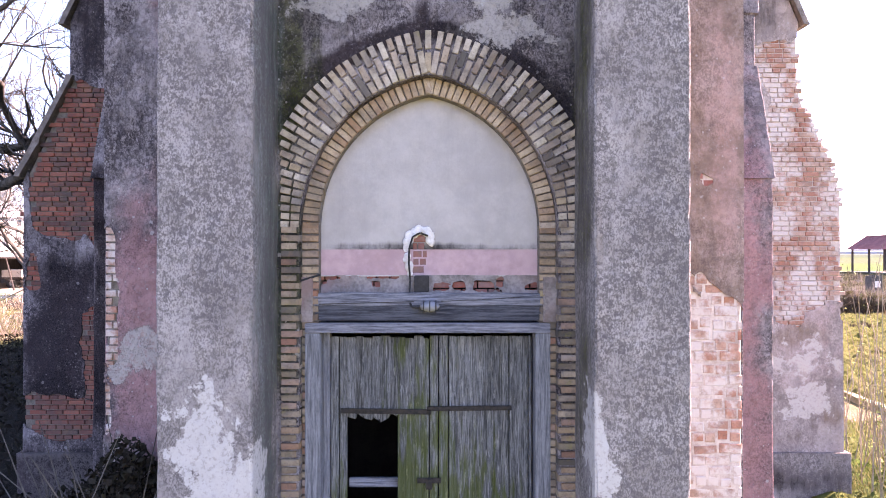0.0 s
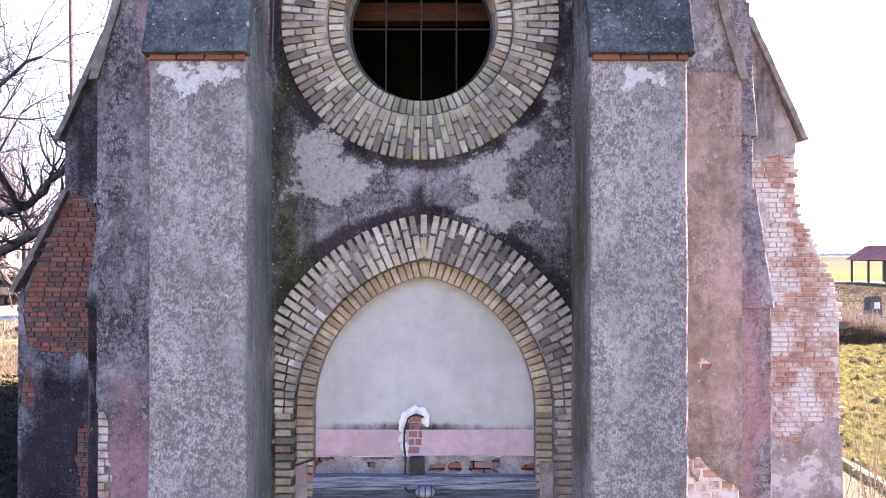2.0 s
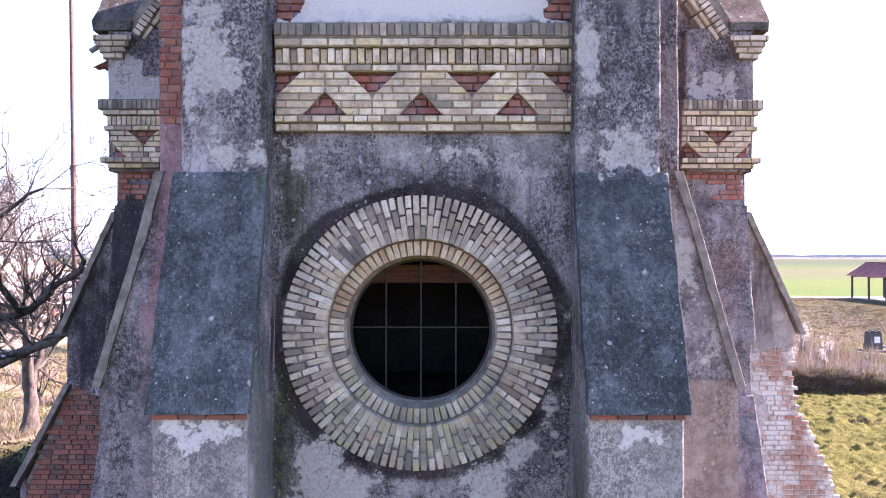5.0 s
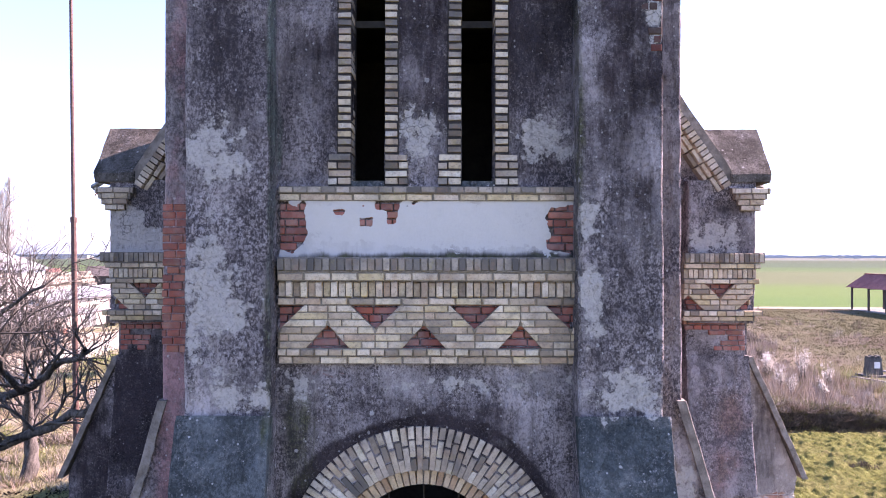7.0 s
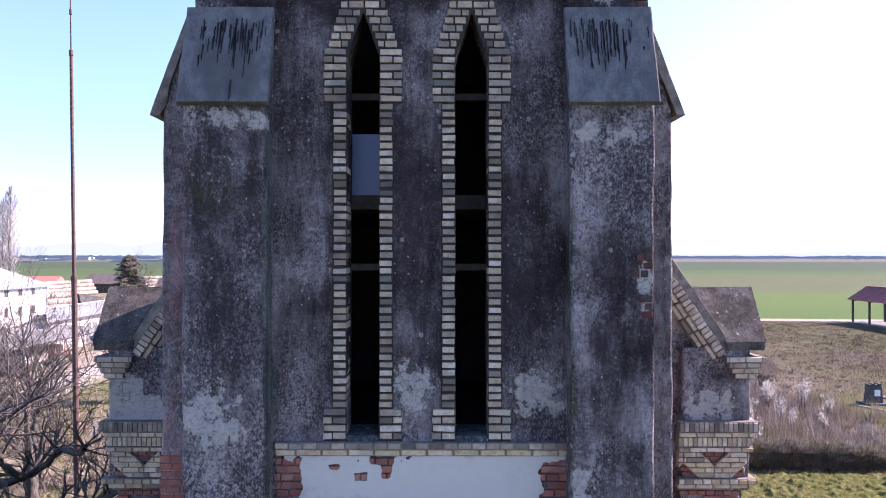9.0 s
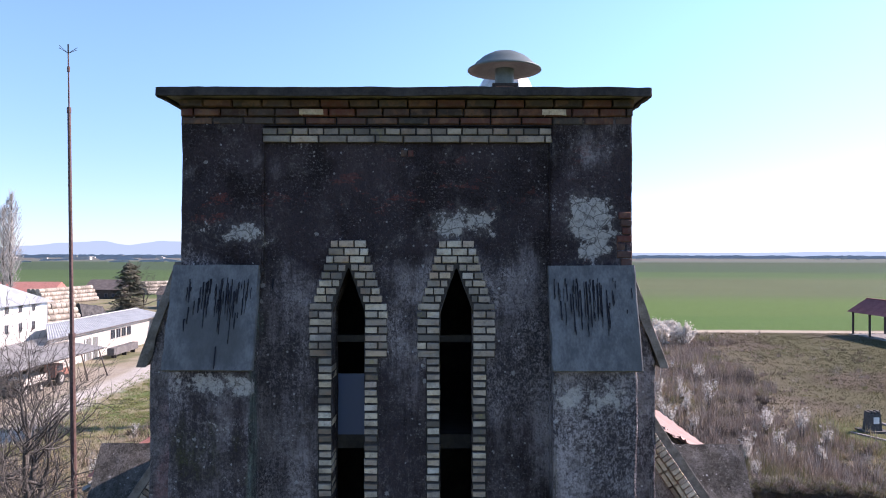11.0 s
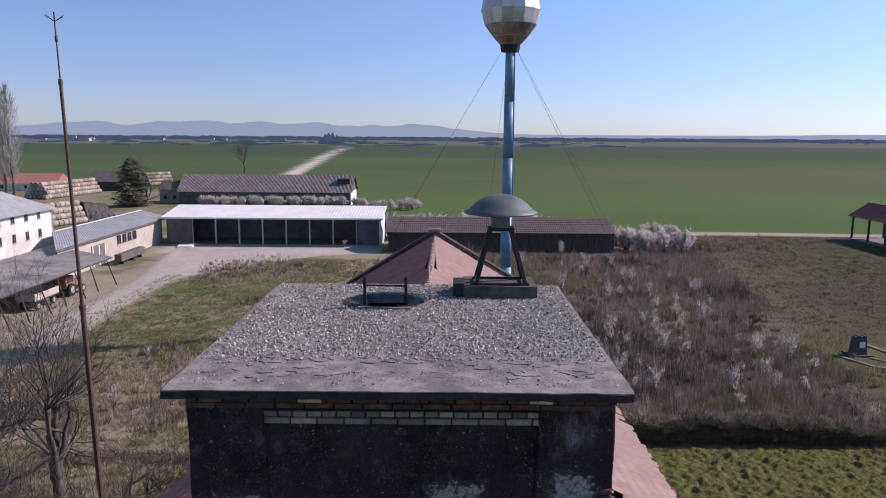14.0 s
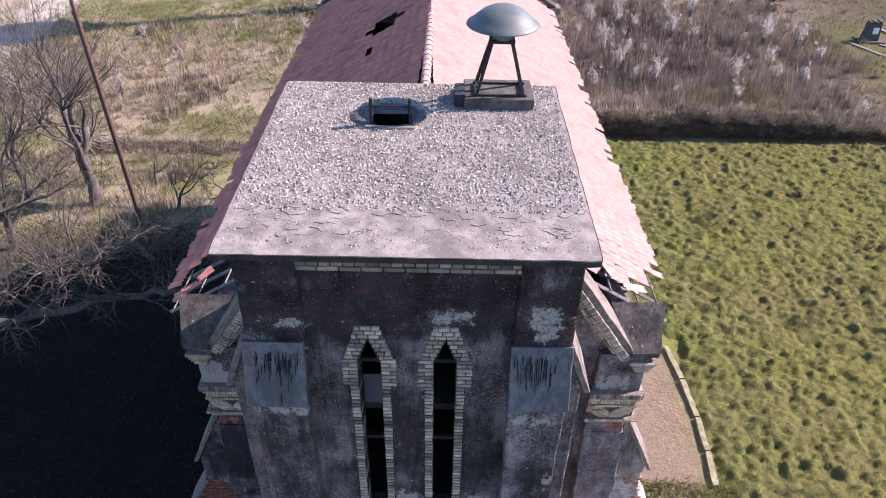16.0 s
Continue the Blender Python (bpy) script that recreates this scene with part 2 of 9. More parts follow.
def brick_material(name, tones, soot=0.5, grain=14.0, lime=0.0, lichen=0.0):
    """Bricks: each piece takes a tone of its own, with sooty and mossy skin."""
    m, t, b = mat_nodes(name, 0.92, 0.2)
    oi = t.nodes.new("ShaderNodeObjectInfo")
    cr = t.nodes.new("ShaderNodeValToRGB")
    cr.color_ramp.interpolation = "LINEAR"
    while len(cr.color_ramp.elements) < len(tones):
        cr.color_ramp.elements.new(0.5)
    for i, (e, tone) in enumerate(zip(cr.color_ramp.elements, tones)):
        e.position, e.color = i / (len(tones) - 1), (*tone, 1)
    t.links.new(oi.outputs["Random"], cr.inputs[0])
    g = t.nodes.new("ShaderNodeNewGeometry")
    n = noise_node(t, g.outputs["Position"], grain, 6, 0.7)
    w = noise_node(t, g.outputs["Position"], 2.2, 4, 0.6)
    col = mix_color(t, math_node(t, "MULTIPLY", ramp(t, n, 0.4, 0.75), 0.55), cr.outputs[0], (0.10, 0.09, 0.085))
    col = mix_color(t, math_node(t, "MULTIPLY", ramp(t, w, 0.45, 0.7), soot), col, (0.07, 0.066, 0.068))
    warm = noise_node(t, g.outputs["Position"], 5.0, 5, 0.65)
    col = mix_color(t, math_node(t, "MULTIPLY", ramp(t, warm, 0.5, 0.66), 0.3), col, (0.3, 0.165, 0.1))
    fleck = noise_node(t, g.outputs["Position"], 46.0, 4, 0.7)
    col = mix_color(t, math_node(t, "MULTIPLY", ramp(t, fleck, 0.54, 0.66), 0.4), col, (0.085, 0.075, 0.07))
    if lichen:
        crust = noise_node(t, g.outputs["Position"], 6.0, 6, 0.7)
        col = mix_color(t, math_node(t, "MULTIPLY", ramp(t, crust, 0.56, 0.68), lichen), col, (0.3, 0.26, 0.07))
    if lime:
        wash = noise_node(t, g.outputs["Position"], 2.1, 8, 0.68)
        col = mix_color(t, math_node(t, "MULTIPLY", ramp(t, wash, 0.44, 0.58), lime), col, mix_color(t, n, (0.46, 0.42, 0.41), (0.68, 0.65, 0.64)))
    t.links.new(col, b.inputs["Base Color"])
    bump(t, b, n, 0.5, 0.008)
    return m


def ground_material(name, scale=1.0):
    m, t, b = mat_nodes(name, 1.0, 0.05)
    a = t.nodes.new("ShaderNodeAttribute")
    a.attribute_name = "tone"
    v = coords(t)
    n = noise_node(t, v, 0.9, 8, 0.7)
    f = noise_node(t, v, 6.0, 6, 0.7)
    k = math_node(t, "ADD", 0.2, math_node(t, "ADD", math_node(t, "MULTIPLY", n, 0.6), math_node(t, "MULTIPLY", f, 0.9)))
    mul = t.nodes.new("ShaderNodeMix")
    mul.data_type, mul.blend_type = "RGBA", "MULTIPLY"
    mul.inputs[0].default_value = 1.0
    t.links.new(a.outputs["Color"], mul.inputs[6])
    t.links.new(k, mul.inputs[7])
    t.links.new(mul.outputs[2], b.inputs["Base Color"])
    bump(t, b, math_node(t, "ADD", n, f), 0.7, 0.12)
    return m


PLASTER = plaster_material("old_plaster", (0.19, 0.168, 0.18), (0.33, 0.298, 0.314), (0.04, 0.034, 0.041), 0.8, crackle=0.7)
ROUGHCAST = plaster_material("grey_roughcast", (0.27, 0.244, 0.242), (0.33, 0.302, 0.299), (0.1, 0.09, 0.093), 0.75, peel=((0.33, 0.315, 0.31), (0.56, 0.545, 0.54)), spots=0.15, solid=0.4, flakes=0.06, wild=0.4, even=0.35)
SMOOTH = plaster_material("smooth_render", (0.455, 0.435, 0.425), (0.445, 0.43, 0.42), (0.25, 0.24, 0.235), 0.06, (0.48, 0.31, 0.34), peel=((0.4, 0.39, 0.38), (0.53, 0.515, 0.505)), spots=0.12, solid=0.8, flakes=0.03, wild=0.18)
OCHRED = plaster_material("ochre_pink_plaster", (0.23, 0.165, 0.14), (0.34, 0.26, 0.24), (0.1, 0.07, 0.066), 0.6, (0.4, 0.25, 0.235), peel=((0.36, 0.31, 0.29), (0.5, 0.44, 0.42)), spots=0.35, solid=0.3, flakes=0.25, wild=0.6)
PALEPINK = plaster_material("pale_pinkish_plaster", (0.34, 0.285, 0.275), (0.47, 0.405, 0.39), (0.14, 0.11, 0.105), 0.5, (0.45, 0.3, 0.3), peel=((0.42, 0.38, 0.365), (0.6, 0.56, 0.545)), spots=0.3, solid=0.4, flakes=0.35, wild=0.6)
CAPSTONE = plaster_material("mossy_cap_stone", (0.075, 0.071, 0.066), (0.14, 0.131, 0.124), (0.035, 0.033, 0.03), 0.5)
SLOPE = plain_material("grey_cement_slope", (0.075, 0.078, 0.086), (0.155, 0.158, 0.168), 7, stretch=(1, 1, 0.5), stain=(0.07, 0.072, 0.076), relief=0.7, depth=0.012)
SLATE = plaster_material("weathered_cement_slope", (0.062, 0.077, 0.084), (0.115, 0.132, 0.142), (0.03, 0.037, 0.04), 0.55)
COPING = plain_material("brown_coping", (0.12, 0.104, 0.094), (0.24, 0.212, 0.195), 8, stain=(0.085, 0.075, 0.065), relief=0.6, depth=0.012)
FRIEZEBED = plain_material("tan_mortar", (0.12, 0.1, 0.08), (0.25, 0.215, 0.17), 11)
LIMEBED = plain_material("lime_mortar", (0.36, 0.28, 0.25), (0.6, 0.53, 0.5), 5)
MORTAR = plain_material("mortar", (0.1, 0.088, 0.078), (0.22, 0.195, 0.17), 14)
CREAM = brick_material("cream_brick", [(0.1, 0.09, 0.082), (0.32, 0.255, 0.205), (0.44, 0.365, 0.3), (0.52, 0.455, 0.385), (0.43, 0.345, 0.25), (0.59, 0.535, 0.465), (0.38, 0.29, 0.225), (0.47, 0.4, 0.325)], 0.6, lichen=0.22)
PALEBRICK = brick_material("tan_frieze_brick", [(0.22, 0.18, 0.145), (0.44, 0.335, 0.245), (0.54, 0.435, 0.335), (0.62, 0.52, 0.415), (0.5, 0.385, 0.23), (0.66, 0.575, 0.475), (0.46, 0.325, 0.235), (0.56, 0.455, 0.35)], 0.35, lichen=0.2)
SOOTCREAM = brick_material("sooty_soldier_brick", [(0.09, 0.084, 0.08), (0.22, 0.19, 0.165), (0.33, 0.275, 0.235), (0.17, 0.155, 0.14), (0.42, 0.36, 0.3), (0.25, 0.21, 0.18)], 0.6, lichen=0.3)
JAMB = brick_material("grimy_jamb_brick", [(0.1, 0.09, 0.08), (0.3, 0.225, 0.17), (0.42, 0.33, 0.25), (0.24, 0.19, 0.14), (0.4, 0.32, 0.27), (0.3, 0.14, 0.1), (0.36, 0.27, 0.19), (0.17, 0.15, 0.12)], 0.85, lichen=0.35)
MOSSY = brick_material("mossy_cream_brick", [(0.12, 0.115, 0.1), (0.3, 0.27, 0.21), (0.4, 0.355, 0.29), (0.25, 0.24, 0.16), (0.46, 0.42, 0.35), (0.2, 0.195, 0.15)], 0.75, lichen=0.55)
YELLOW = brick_material("yellow_brick", [(0.4, 0.27, 0.165), (0.49, 0.365, 0.25), (0.53, 0.415, 0.305), (0.36, 0.215, 0.135), (0.5, 0.4, 0.31)], 0.5)
RED = brick_material("red_brick", [(0.27, 0.065, 0.048), (0.35, 0.095, 0.07), (0.3, 0.085, 0.065), (0.19, 0.06, 0.052), (0.38, 0.13, 0.095)], 0.4, lime=0.12)
LIMED = brick_material("limewashed_brick", [(0.42, 0.19, 0.14), (0.46, 0.27, 0.21), (0.38, 0.14, 0.09), (0.4, 0.24, 0.19), (0.5, 0.34, 0.28), (0.34, 0.17, 0.13)], 0.2, lime=0.84)
REDOLD = brick_material("sooty_red_brick", [(0.2, 0.06, 0.048), (0.3, 0.085, 0.06), (0.12, 0.05, 0.046), (0.37, 0.115, 0.08), (0.09, 0.055, 0.052)], 0.6)
DARKBRICK = brick_material("sooty_brick", [(0.035, 0.031, 0.032), (0.06, 0.05, 0.048), (0.1, 0.04, 0.034), (0.045, 0.041, 0.042)], 0.5)
SOOTEDGE = plain_material("sooty_slab_edge", (0.018, 0.016, 0.017), (0.05, 0.044, 0.042), 9, relief=0.8, depth=0.02)
DULLRED = brick_material("dull_red_brick", [(0.035, 0.028, 0.028), (0.1, 0.03, 0.026), (0.05, 0.035, 0.033), (0.12, 0.04, 0.03), (0.04, 0.03, 0.03)], 0.5)
# near-black inside walls, floors and cross pieces: indoor shade put into the colour
GLOOM = plain_material("inner_gloom", (0.03, 0.028, 0.028), (0.06, 0.055, 0.05), 3)
OLDWOOD = plain_material("weathered_wood", (0.10, 0.105, 0.11), (0.23, 0.23, 0.235), 5, stretch=(9, 9, 0.6), by_object=0.25, relief=0.6, stain=(0.075, 0.085, 0.03))
BEAMWOOD = plain_material("blue_grey_beam", (0.06, 0.068, 0.09), (0.25, 0.272, 0.325), 6, stretch=(0.5, 8, 9), relief=0.7)
REDWOOD = plain_material("brown_timber", (0.1, 0.045, 0.04), (0.2, 0.095, 0.085), 5, stretch=(0.6, 6, 6))
IRON = plain_material("dark_iron", (0.02, 0.02, 0.022), (0.05, 0.043, 0.04), 20, rough=0.65, metal=0.4)
CONCRETE = plain_material("roof_cement", (0.132, 0.122, 0.118), (0.265, 0.25, 0.241), 5, stain=(0.118, 0.108, 0.104), relief=0.8, depth=0.014)
DARK_CEMENT = plain_material("dark_cement", (0.05, 0.047, 0.043), (0.115, 0.108, 0.1), 6, stain=(0.035, 0.033, 0.03), relief=0.7, depth=0.01)
GROUND = ground_material("ground_cover")


# ---- building helpers ----
def part(name, bm, material, parent=None, label=""):
    me = bpy.data.meshes.new(name)
    bm.to_mesh(me)
    bm.free()
    me.materials.append(material)
    ob = new(name, me)
    ob.parent = parent
    if label:
        tagged(ob, label)
    return ob


def raw(name, verts, faces, material, parent=None, label="", smooth=False):
    me = bpy.data.meshes.new(name)
    me.from_pydata([tuple(map(float, v)) for v in verts], [], [tuple(map(int, f)) for f in faces])
    me.materials.append(material)
    if smooth:
        me.polygons.foreach_set("use_smooth", [True] * len(me.polygons))
    me.update()
    ob = new(name, me)
    ob.parent = parent
    if label:
        tagged(ob, label)
    return ob


def thing(name, label, category, group="", kind=""):
    ob = new(name)
    return tagged(ob, label, category, group, kind)


def box(bm, x0, x1, y0, y1, z0, z1, m=None):
    vs = [bm.verts.new(Vector((x, y, z)) if m is None else m @ Vector((x, y, z))) for z in (z0, z1) for x, y in ((x0, y0), (x1, y0), (x1, y1), (x0, y1))]
    for f in ((3, 2, 1, 0), (4, 5, 6, 7), (0, 1, 5, 4), (1, 2, 6, 5), (2, 3, 7, 6), (3, 0, 4, 7)):
        bm.faces.new([vs[i] for i in f])
    return vs


def boxes(name, dims, material, parent=None, label="", edge=0.0):
    bm = bmesh.new()
    for d in dims:
        box(bm, *d)
    if edge:
        bmesh.ops.bevel(bm, geom=bm.edges[:], offset=edge, segments=2, affect="EDGES")
    return part(name, bm, material, parent, label)


def tube(bm, a, b, ra, rb=None, n=8, cap=True):
    a, b = Vector(a), Vector(b)
    rb = ra if rb is None else rb
    q = (b - a).to_track_quat("Z", "Y").to_matrix()
    rings = []
    for p, r in ((a, ra), (b, rb)):
        rings.append([bm.verts.new(p + q @ Vector((r * math.cos(2 * math.pi * i / n), r * math.sin(2 * math.pi * i / n), 0))) for i in range(n)])
    for i in range(n):
        bm.faces.new((rings[0][i], rings[0][(i + 1) % n], rings[1][(i + 1) % n], rings[1][i]))
    if cap:
        bm.faces.new(rings[0][::-1])
        bm.faces.new(rings[1])


# wear masks: kind, x, y, z, reach x, y, z, strength
WEAR = []


def wear(kind, x, y, z, rx, ry, rz, s=1.0):
    WEAR.append((kind, x, y, z, rx, ry, rz, s))


def masks(p):
    out = {k: np.zeros(len(p)) for k in ("pale", "moss", "soot", "pink", "ochre", "rust", "algae")}
    wob = (vnoise(p, 1.7, 3) - 0.5) * 0.9
    for kind, x, y, z, rx, ry, rz, s in WEAR:
        d = np.sqrt(((p[:, 0] - x) / rx) ** 2 + ((p[:, 1] - y) / ry) ** 2 + ((p[:, 2] - z) / rz) ** 2)
        out[kind] = np.maximum(out[kind], s * np.clip(1.2 - 0.7 * d + 1.2 * wob, 0, 1))
    # soot lies along the upper edge of the door arch and round the rose window
    flat = (p[:, 1] > -0.15) & (p[:, 1] < 0.3) & (np.abs(p[:, 0]) < 1.5)
    ring = np.abs(np.hypot(p[:, 0] + 0.04, p[:, 2] - 7.98) - 1.4) / 0.075
    arc = np.where(p[:, 2] > 4.3, np.abs(np.hypot(np.abs(p[:, 0]) + 0.27, p[:, 2] - 4.14) - 2.0) / 0.075, 9)
    for d in (ring, arc):
        out["soot"] = np.maximum(out["soot"], flat * np.clip(1.35 - 0.55 * d + 1.2 * wob, 0, 1.1))
    return out


def set_masks(me, p):
    for k, v in masks(p).items():
        me.attributes.new(k, "FLOAT", "POINT").data.foreach_set("value", v.astype(np.float32))


def rough(p, amount):
    d = np.stack([vnoise(p + o, 3.1, 4) - 0.5 for o in (0.0, 31.7, 77.1)], 1)
    return p + d * amount


def hexa(name, low, high, material, parent=None, label="", cell=0.07, uneven=0.03, chip=True):
    """A block from four low and four high corners (front left, front right, back right, back left), finely divided, worn."""
    c = [np.array(v, float) for v in (*low, *high)]
    verts, faces, base = [], [], 0
    for a, b, d, e in ((0, 1, 5, 4), (1, 2, 6, 5), (2, 3, 7, 6), (3, 0, 4, 7), (4, 5, 6, 7), (3, 2, 1, 0)):
        A, B, D, E = c[a], c[b], c[d], c[e]
        nu = max(1, min(150, round(max(np.linalg.norm(B - A), np.linalg.norm(D - E)) / cell)))
        nv = max(1, min(260, round(max(np.linalg.norm(E - A), np.linalg.norm(D - B)) / cell)))
        wide = max(np.linalg.norm(B - A), np.linalg.norm(D - E))
        us = np.linspace(0, 1, nu + 1)
        if chip and nu > 2:
            k = min(0.02 / wide, 0.4 / nu)
            us, nu = np.concatenate([[0, k], us[1:-1], [1 - k, 1]]), nu + 2
        u, v = np.meshgrid(us, np.linspace(0, 1, nv + 1))
        u, v = u.ravel()[:, None], v.ravel()[:, None]
        verts.append((1 - v) * ((1 - u) * A + u * B) + v * ((1 - u) * E + u * D))
        i = np.arange(nu)[None, :] + (nu + 1) * np.arange(nv)[:, None]
        i = i.ravel() + base
        faces.append(np.stack([i, i + 1, i + nu + 2, i + nu + 1], 1))
        base += (nu + 1) * (nv + 1)
    p, same = np.unique(np.round(np.concatenate(verts), 4), axis=0, return_inverse=True)
    q = rough(p, uneven)
    if chip:
        # upright arrises are rounded and knocked off here and there
        for i in range(4):
            lo_, hi_ = c[i], c[i + 4]
            k = np.clip((p[:, 2] - lo_[2]) / max(hi_[2] - lo_[2], 1e-6), 0, 1)[:, None]
            near_ = np.linalg.norm((p - (lo_ + (hi_ - lo_) * k))[:, :2], axis=1) < 0.004
            middle = np.mean([c[j] + (c[j + 4] - c[j]) * k.mean() for j in range(4)], 0)
            way = np.sign(middle - lo_) * np.array([1, 1, 0])
            loss = 0.007 + 0.05 * np.clip(vnoise(p, 5.0, 4) - 0.5, 0, 1) ** 1.2 * 2
            q = q + way * (near_ * loss)[:, None]
    ob = raw(name, q, np.asarray(same).ravel()[np.concatenate(faces)], material, parent, label)
    set_masks(ob.data, p)
    return ob


def block(name, x0, x1, y0, y1, z0, z1, material, parent=None, label="", cell=0.07, uneven=0.03):
    ring = ((x0, y0), (x1, y0), (x1, y1), (x0, y1))
    return hexa(name, [(x, y, z0) for x, y in ring], [(x, y, z1) for x, y in ring], material, parent, label, cell, uneven)


def sheet(name, x0, x1, z0, z1, y, thick, field, material, parent=None, label="", cell=0.03, uneven=0.012):
    """An upright sheet that faces -y, kept where field(x, z) > 0, its rims drawn onto the field's outline and closed over the thickness."""
    nx, nz = round((x1 - x0) / cell), round((z1 - z0) / cell)
    gx, gz = np.meshgrid(np.linspace(x0, x1, nx + 1), np.linspace(z0, z1, nz + 1))
    X, Z = gx.ravel(), gz.ravel()
    f = field(X, Z)
    e = 1e-3
    inside = f > 0
    for _ in range(2):
        near = np.abs(f) < cell * 0.75
        dx, dz = (field(X + e, Z) - field(X - e, Z)) / (2 * e), (field(X, Z + e) - field(X, Z - e)) / (2 * e)
        g = np.maximum(dx * dx + dz * dz, 0.25)
        X = np.where(near, X - np.clip(f * dx / g, -cell, cell) * 0.9, X)
        Z = np.where(near, Z - np.clip(f * dz / g, -cell, cell) * 0.9, Z)
        inside = inside | near
        f = field(X, Z)
    X, Z = np.clip(X, x0, x1), np.clip(Z, z0, z1)
    q = (np.arange(nx)[None, :] + (nx + 1) * np.arange(nz)[:, None]).ravel()
    quads = np.stack([q, q + 1, q + nx + 2, q + nx + 1], 1)
    mid = field(X[quads].mean(1), Z[quads].mean(1))
    keep = inside[quads].all(1) & (mid > -cell * 0.1)
    quads = quads[keep]
    edges = np.concatenate([quads[:, [0, 1]], quads[:, [1, 2]], quads[:, [2, 3]], quads[:, [3, 0]]])
    key = np.sort(edges, 1)
    code = key[:, 0] * (len(X) + 1) + key[:, 1]
    _, index, count = np.unique(code, return_index=True, return_counts=True)
    rim = edges[index[count == 1]]
    n = len(X)
    P = np.stack([X, np.full(n, float(y)), Z], 1)
    F = rough(P, uneven)
    B = F.copy()
    B[:, 1] += thick
    sides = np.stack([rim[:, 1], rim[:, 0], rim[:, 0] + n, rim[:, 1] + n], 1)
    allf = np.concatenate([quads, sides])
    used = np.unique(allf)
    remap = np.full(2 * n, -1)
    remap[used] = np.arange(len(used))
    V = np.concatenate([F, B])[used]
    ob = raw(name, V, remap[allf], material, parent, label)
    set_masks(ob.data, np.concatenate([P, P])[used])
    return ob


def blobs(items, wobble=0.12, scale=4.0):
    """A field that is negative inside the given patches (x, z, rx, rz)."""
    def field(x, z):
        w = (vnoise(np.stack([x, z * 0 + 3.3, z], 1), scale, 4) - 0.5) * 2 * wobble
        f = np.full(len(x), 9.0)
        for cx, cz, rx, rz in items:
            d = (np.maximum(np.abs((x - cx) / rx), np.abs((z - cz) / rz)) * 0.5 + np.sqrt(((x - cx) / rx) ** 2 + ((z - cz) / rz) ** 2) * 0.5 - 1) * min(rx, rz)
            f = np.minimum(f, d)
        return f + w
    return field


# bricks: a few worn shapes shared by all pieces of one kind
BRICKS = {}


def brick_shapes(material):
    if material.name not in BRICKS:
        rng = random.Random(len(BRICKS) + 5)
        BRICKS[material.name] = []
        for k in range(5):
            def j(a):
                return (rng.random() - 0.5) * a
            c = 0.035
            v = [(sx * 0.5 + j(0.02), -0.5 + c * 4, sz * 0.5 + j(0.05)) for sx, sz in ((-1, -1), (1, -1), (1, 1), (-1, 1))]
            v += [(sx * (0.5 - c) + j(0.03), -0.5 + j(0.05), sz * (0.5 - 2.4 * c) + j(0.08)) for sx, sz in ((-1, -1), (1, -1), (1, 1), (-1, 1))]
            v += [(sx * 0.5, 0.5, sz * 0.5) for sx, sz in ((-1, -1), (1, -1), (1, 1), (-1, 1))]
            f = [(4, 5, 6, 7), (0, 1, 5, 4), (1, 2, 6, 5), (2, 3, 7, 6), (3, 0, 4, 7), (1, 0, 8, 9), (2, 1, 9, 10), (3, 2, 10, 11), (0, 3, 11, 8)]
            me = bpy.data.meshes.new("brick")
            me.from_pydata(v, [], f)
            me.materials.append(material)
            BRICKS[material.name].append(me)
    return BRICKS[material.name]


RNG = random.Random(11)


def brick(parent, material, x, y, z, length, depth, height, turn=0.0, loose=0.004):
    """One brick whose face looks to -y; turn: degrees about y."""
    ob = new("brick", RNG.choice(brick_shapes(material)))
    ob.parent = parent
    ob.matrix_basis = pose(x, y + depth / 2 + RNG.uniform(-loose, loose), z, RNG.uniform(-1, 1), turn + RNG.uniform(-0.7, 0.7), RNG.uniform(-0.8, 0.8)) @ Matrix.Diagonal((length, depth, height, 1))
    return ob


COURSE = 0.0785


def brick_wall(parent, material, x0, x1, z0, z1, y, inside, depth=0.05, length=0.265, COURSE=COURSE, rag=0.0):
    """Running bond; bricks stand where inside(x, z) holds."""
    n = 0
    for row in range(int(z0 / COURSE), int(z1 / COURSE) + 1):
        z = (row + 0.5) * COURSE
        if z < z0 or z > z1:
            continue
        size = length if row % 2 else length * 0.5
        x = x0 - RNG.random() * size
        while x < x1:
            a, b = max(x, x0), min(x + size, x1)
            if b - a > 0.05 and inside((a + b) / 2, z):
                brick(parent, material, (a + b) / 2, y, z + RNG.uniform(-rag, rag), b - a - 0.012 - rag * RNG.random(), depth, COURSE - 0.013 - rag * RNG.random(), RNG.uniform(-90, 90) * rag, loose=0.005)
                n += 1
            x += size
    return n


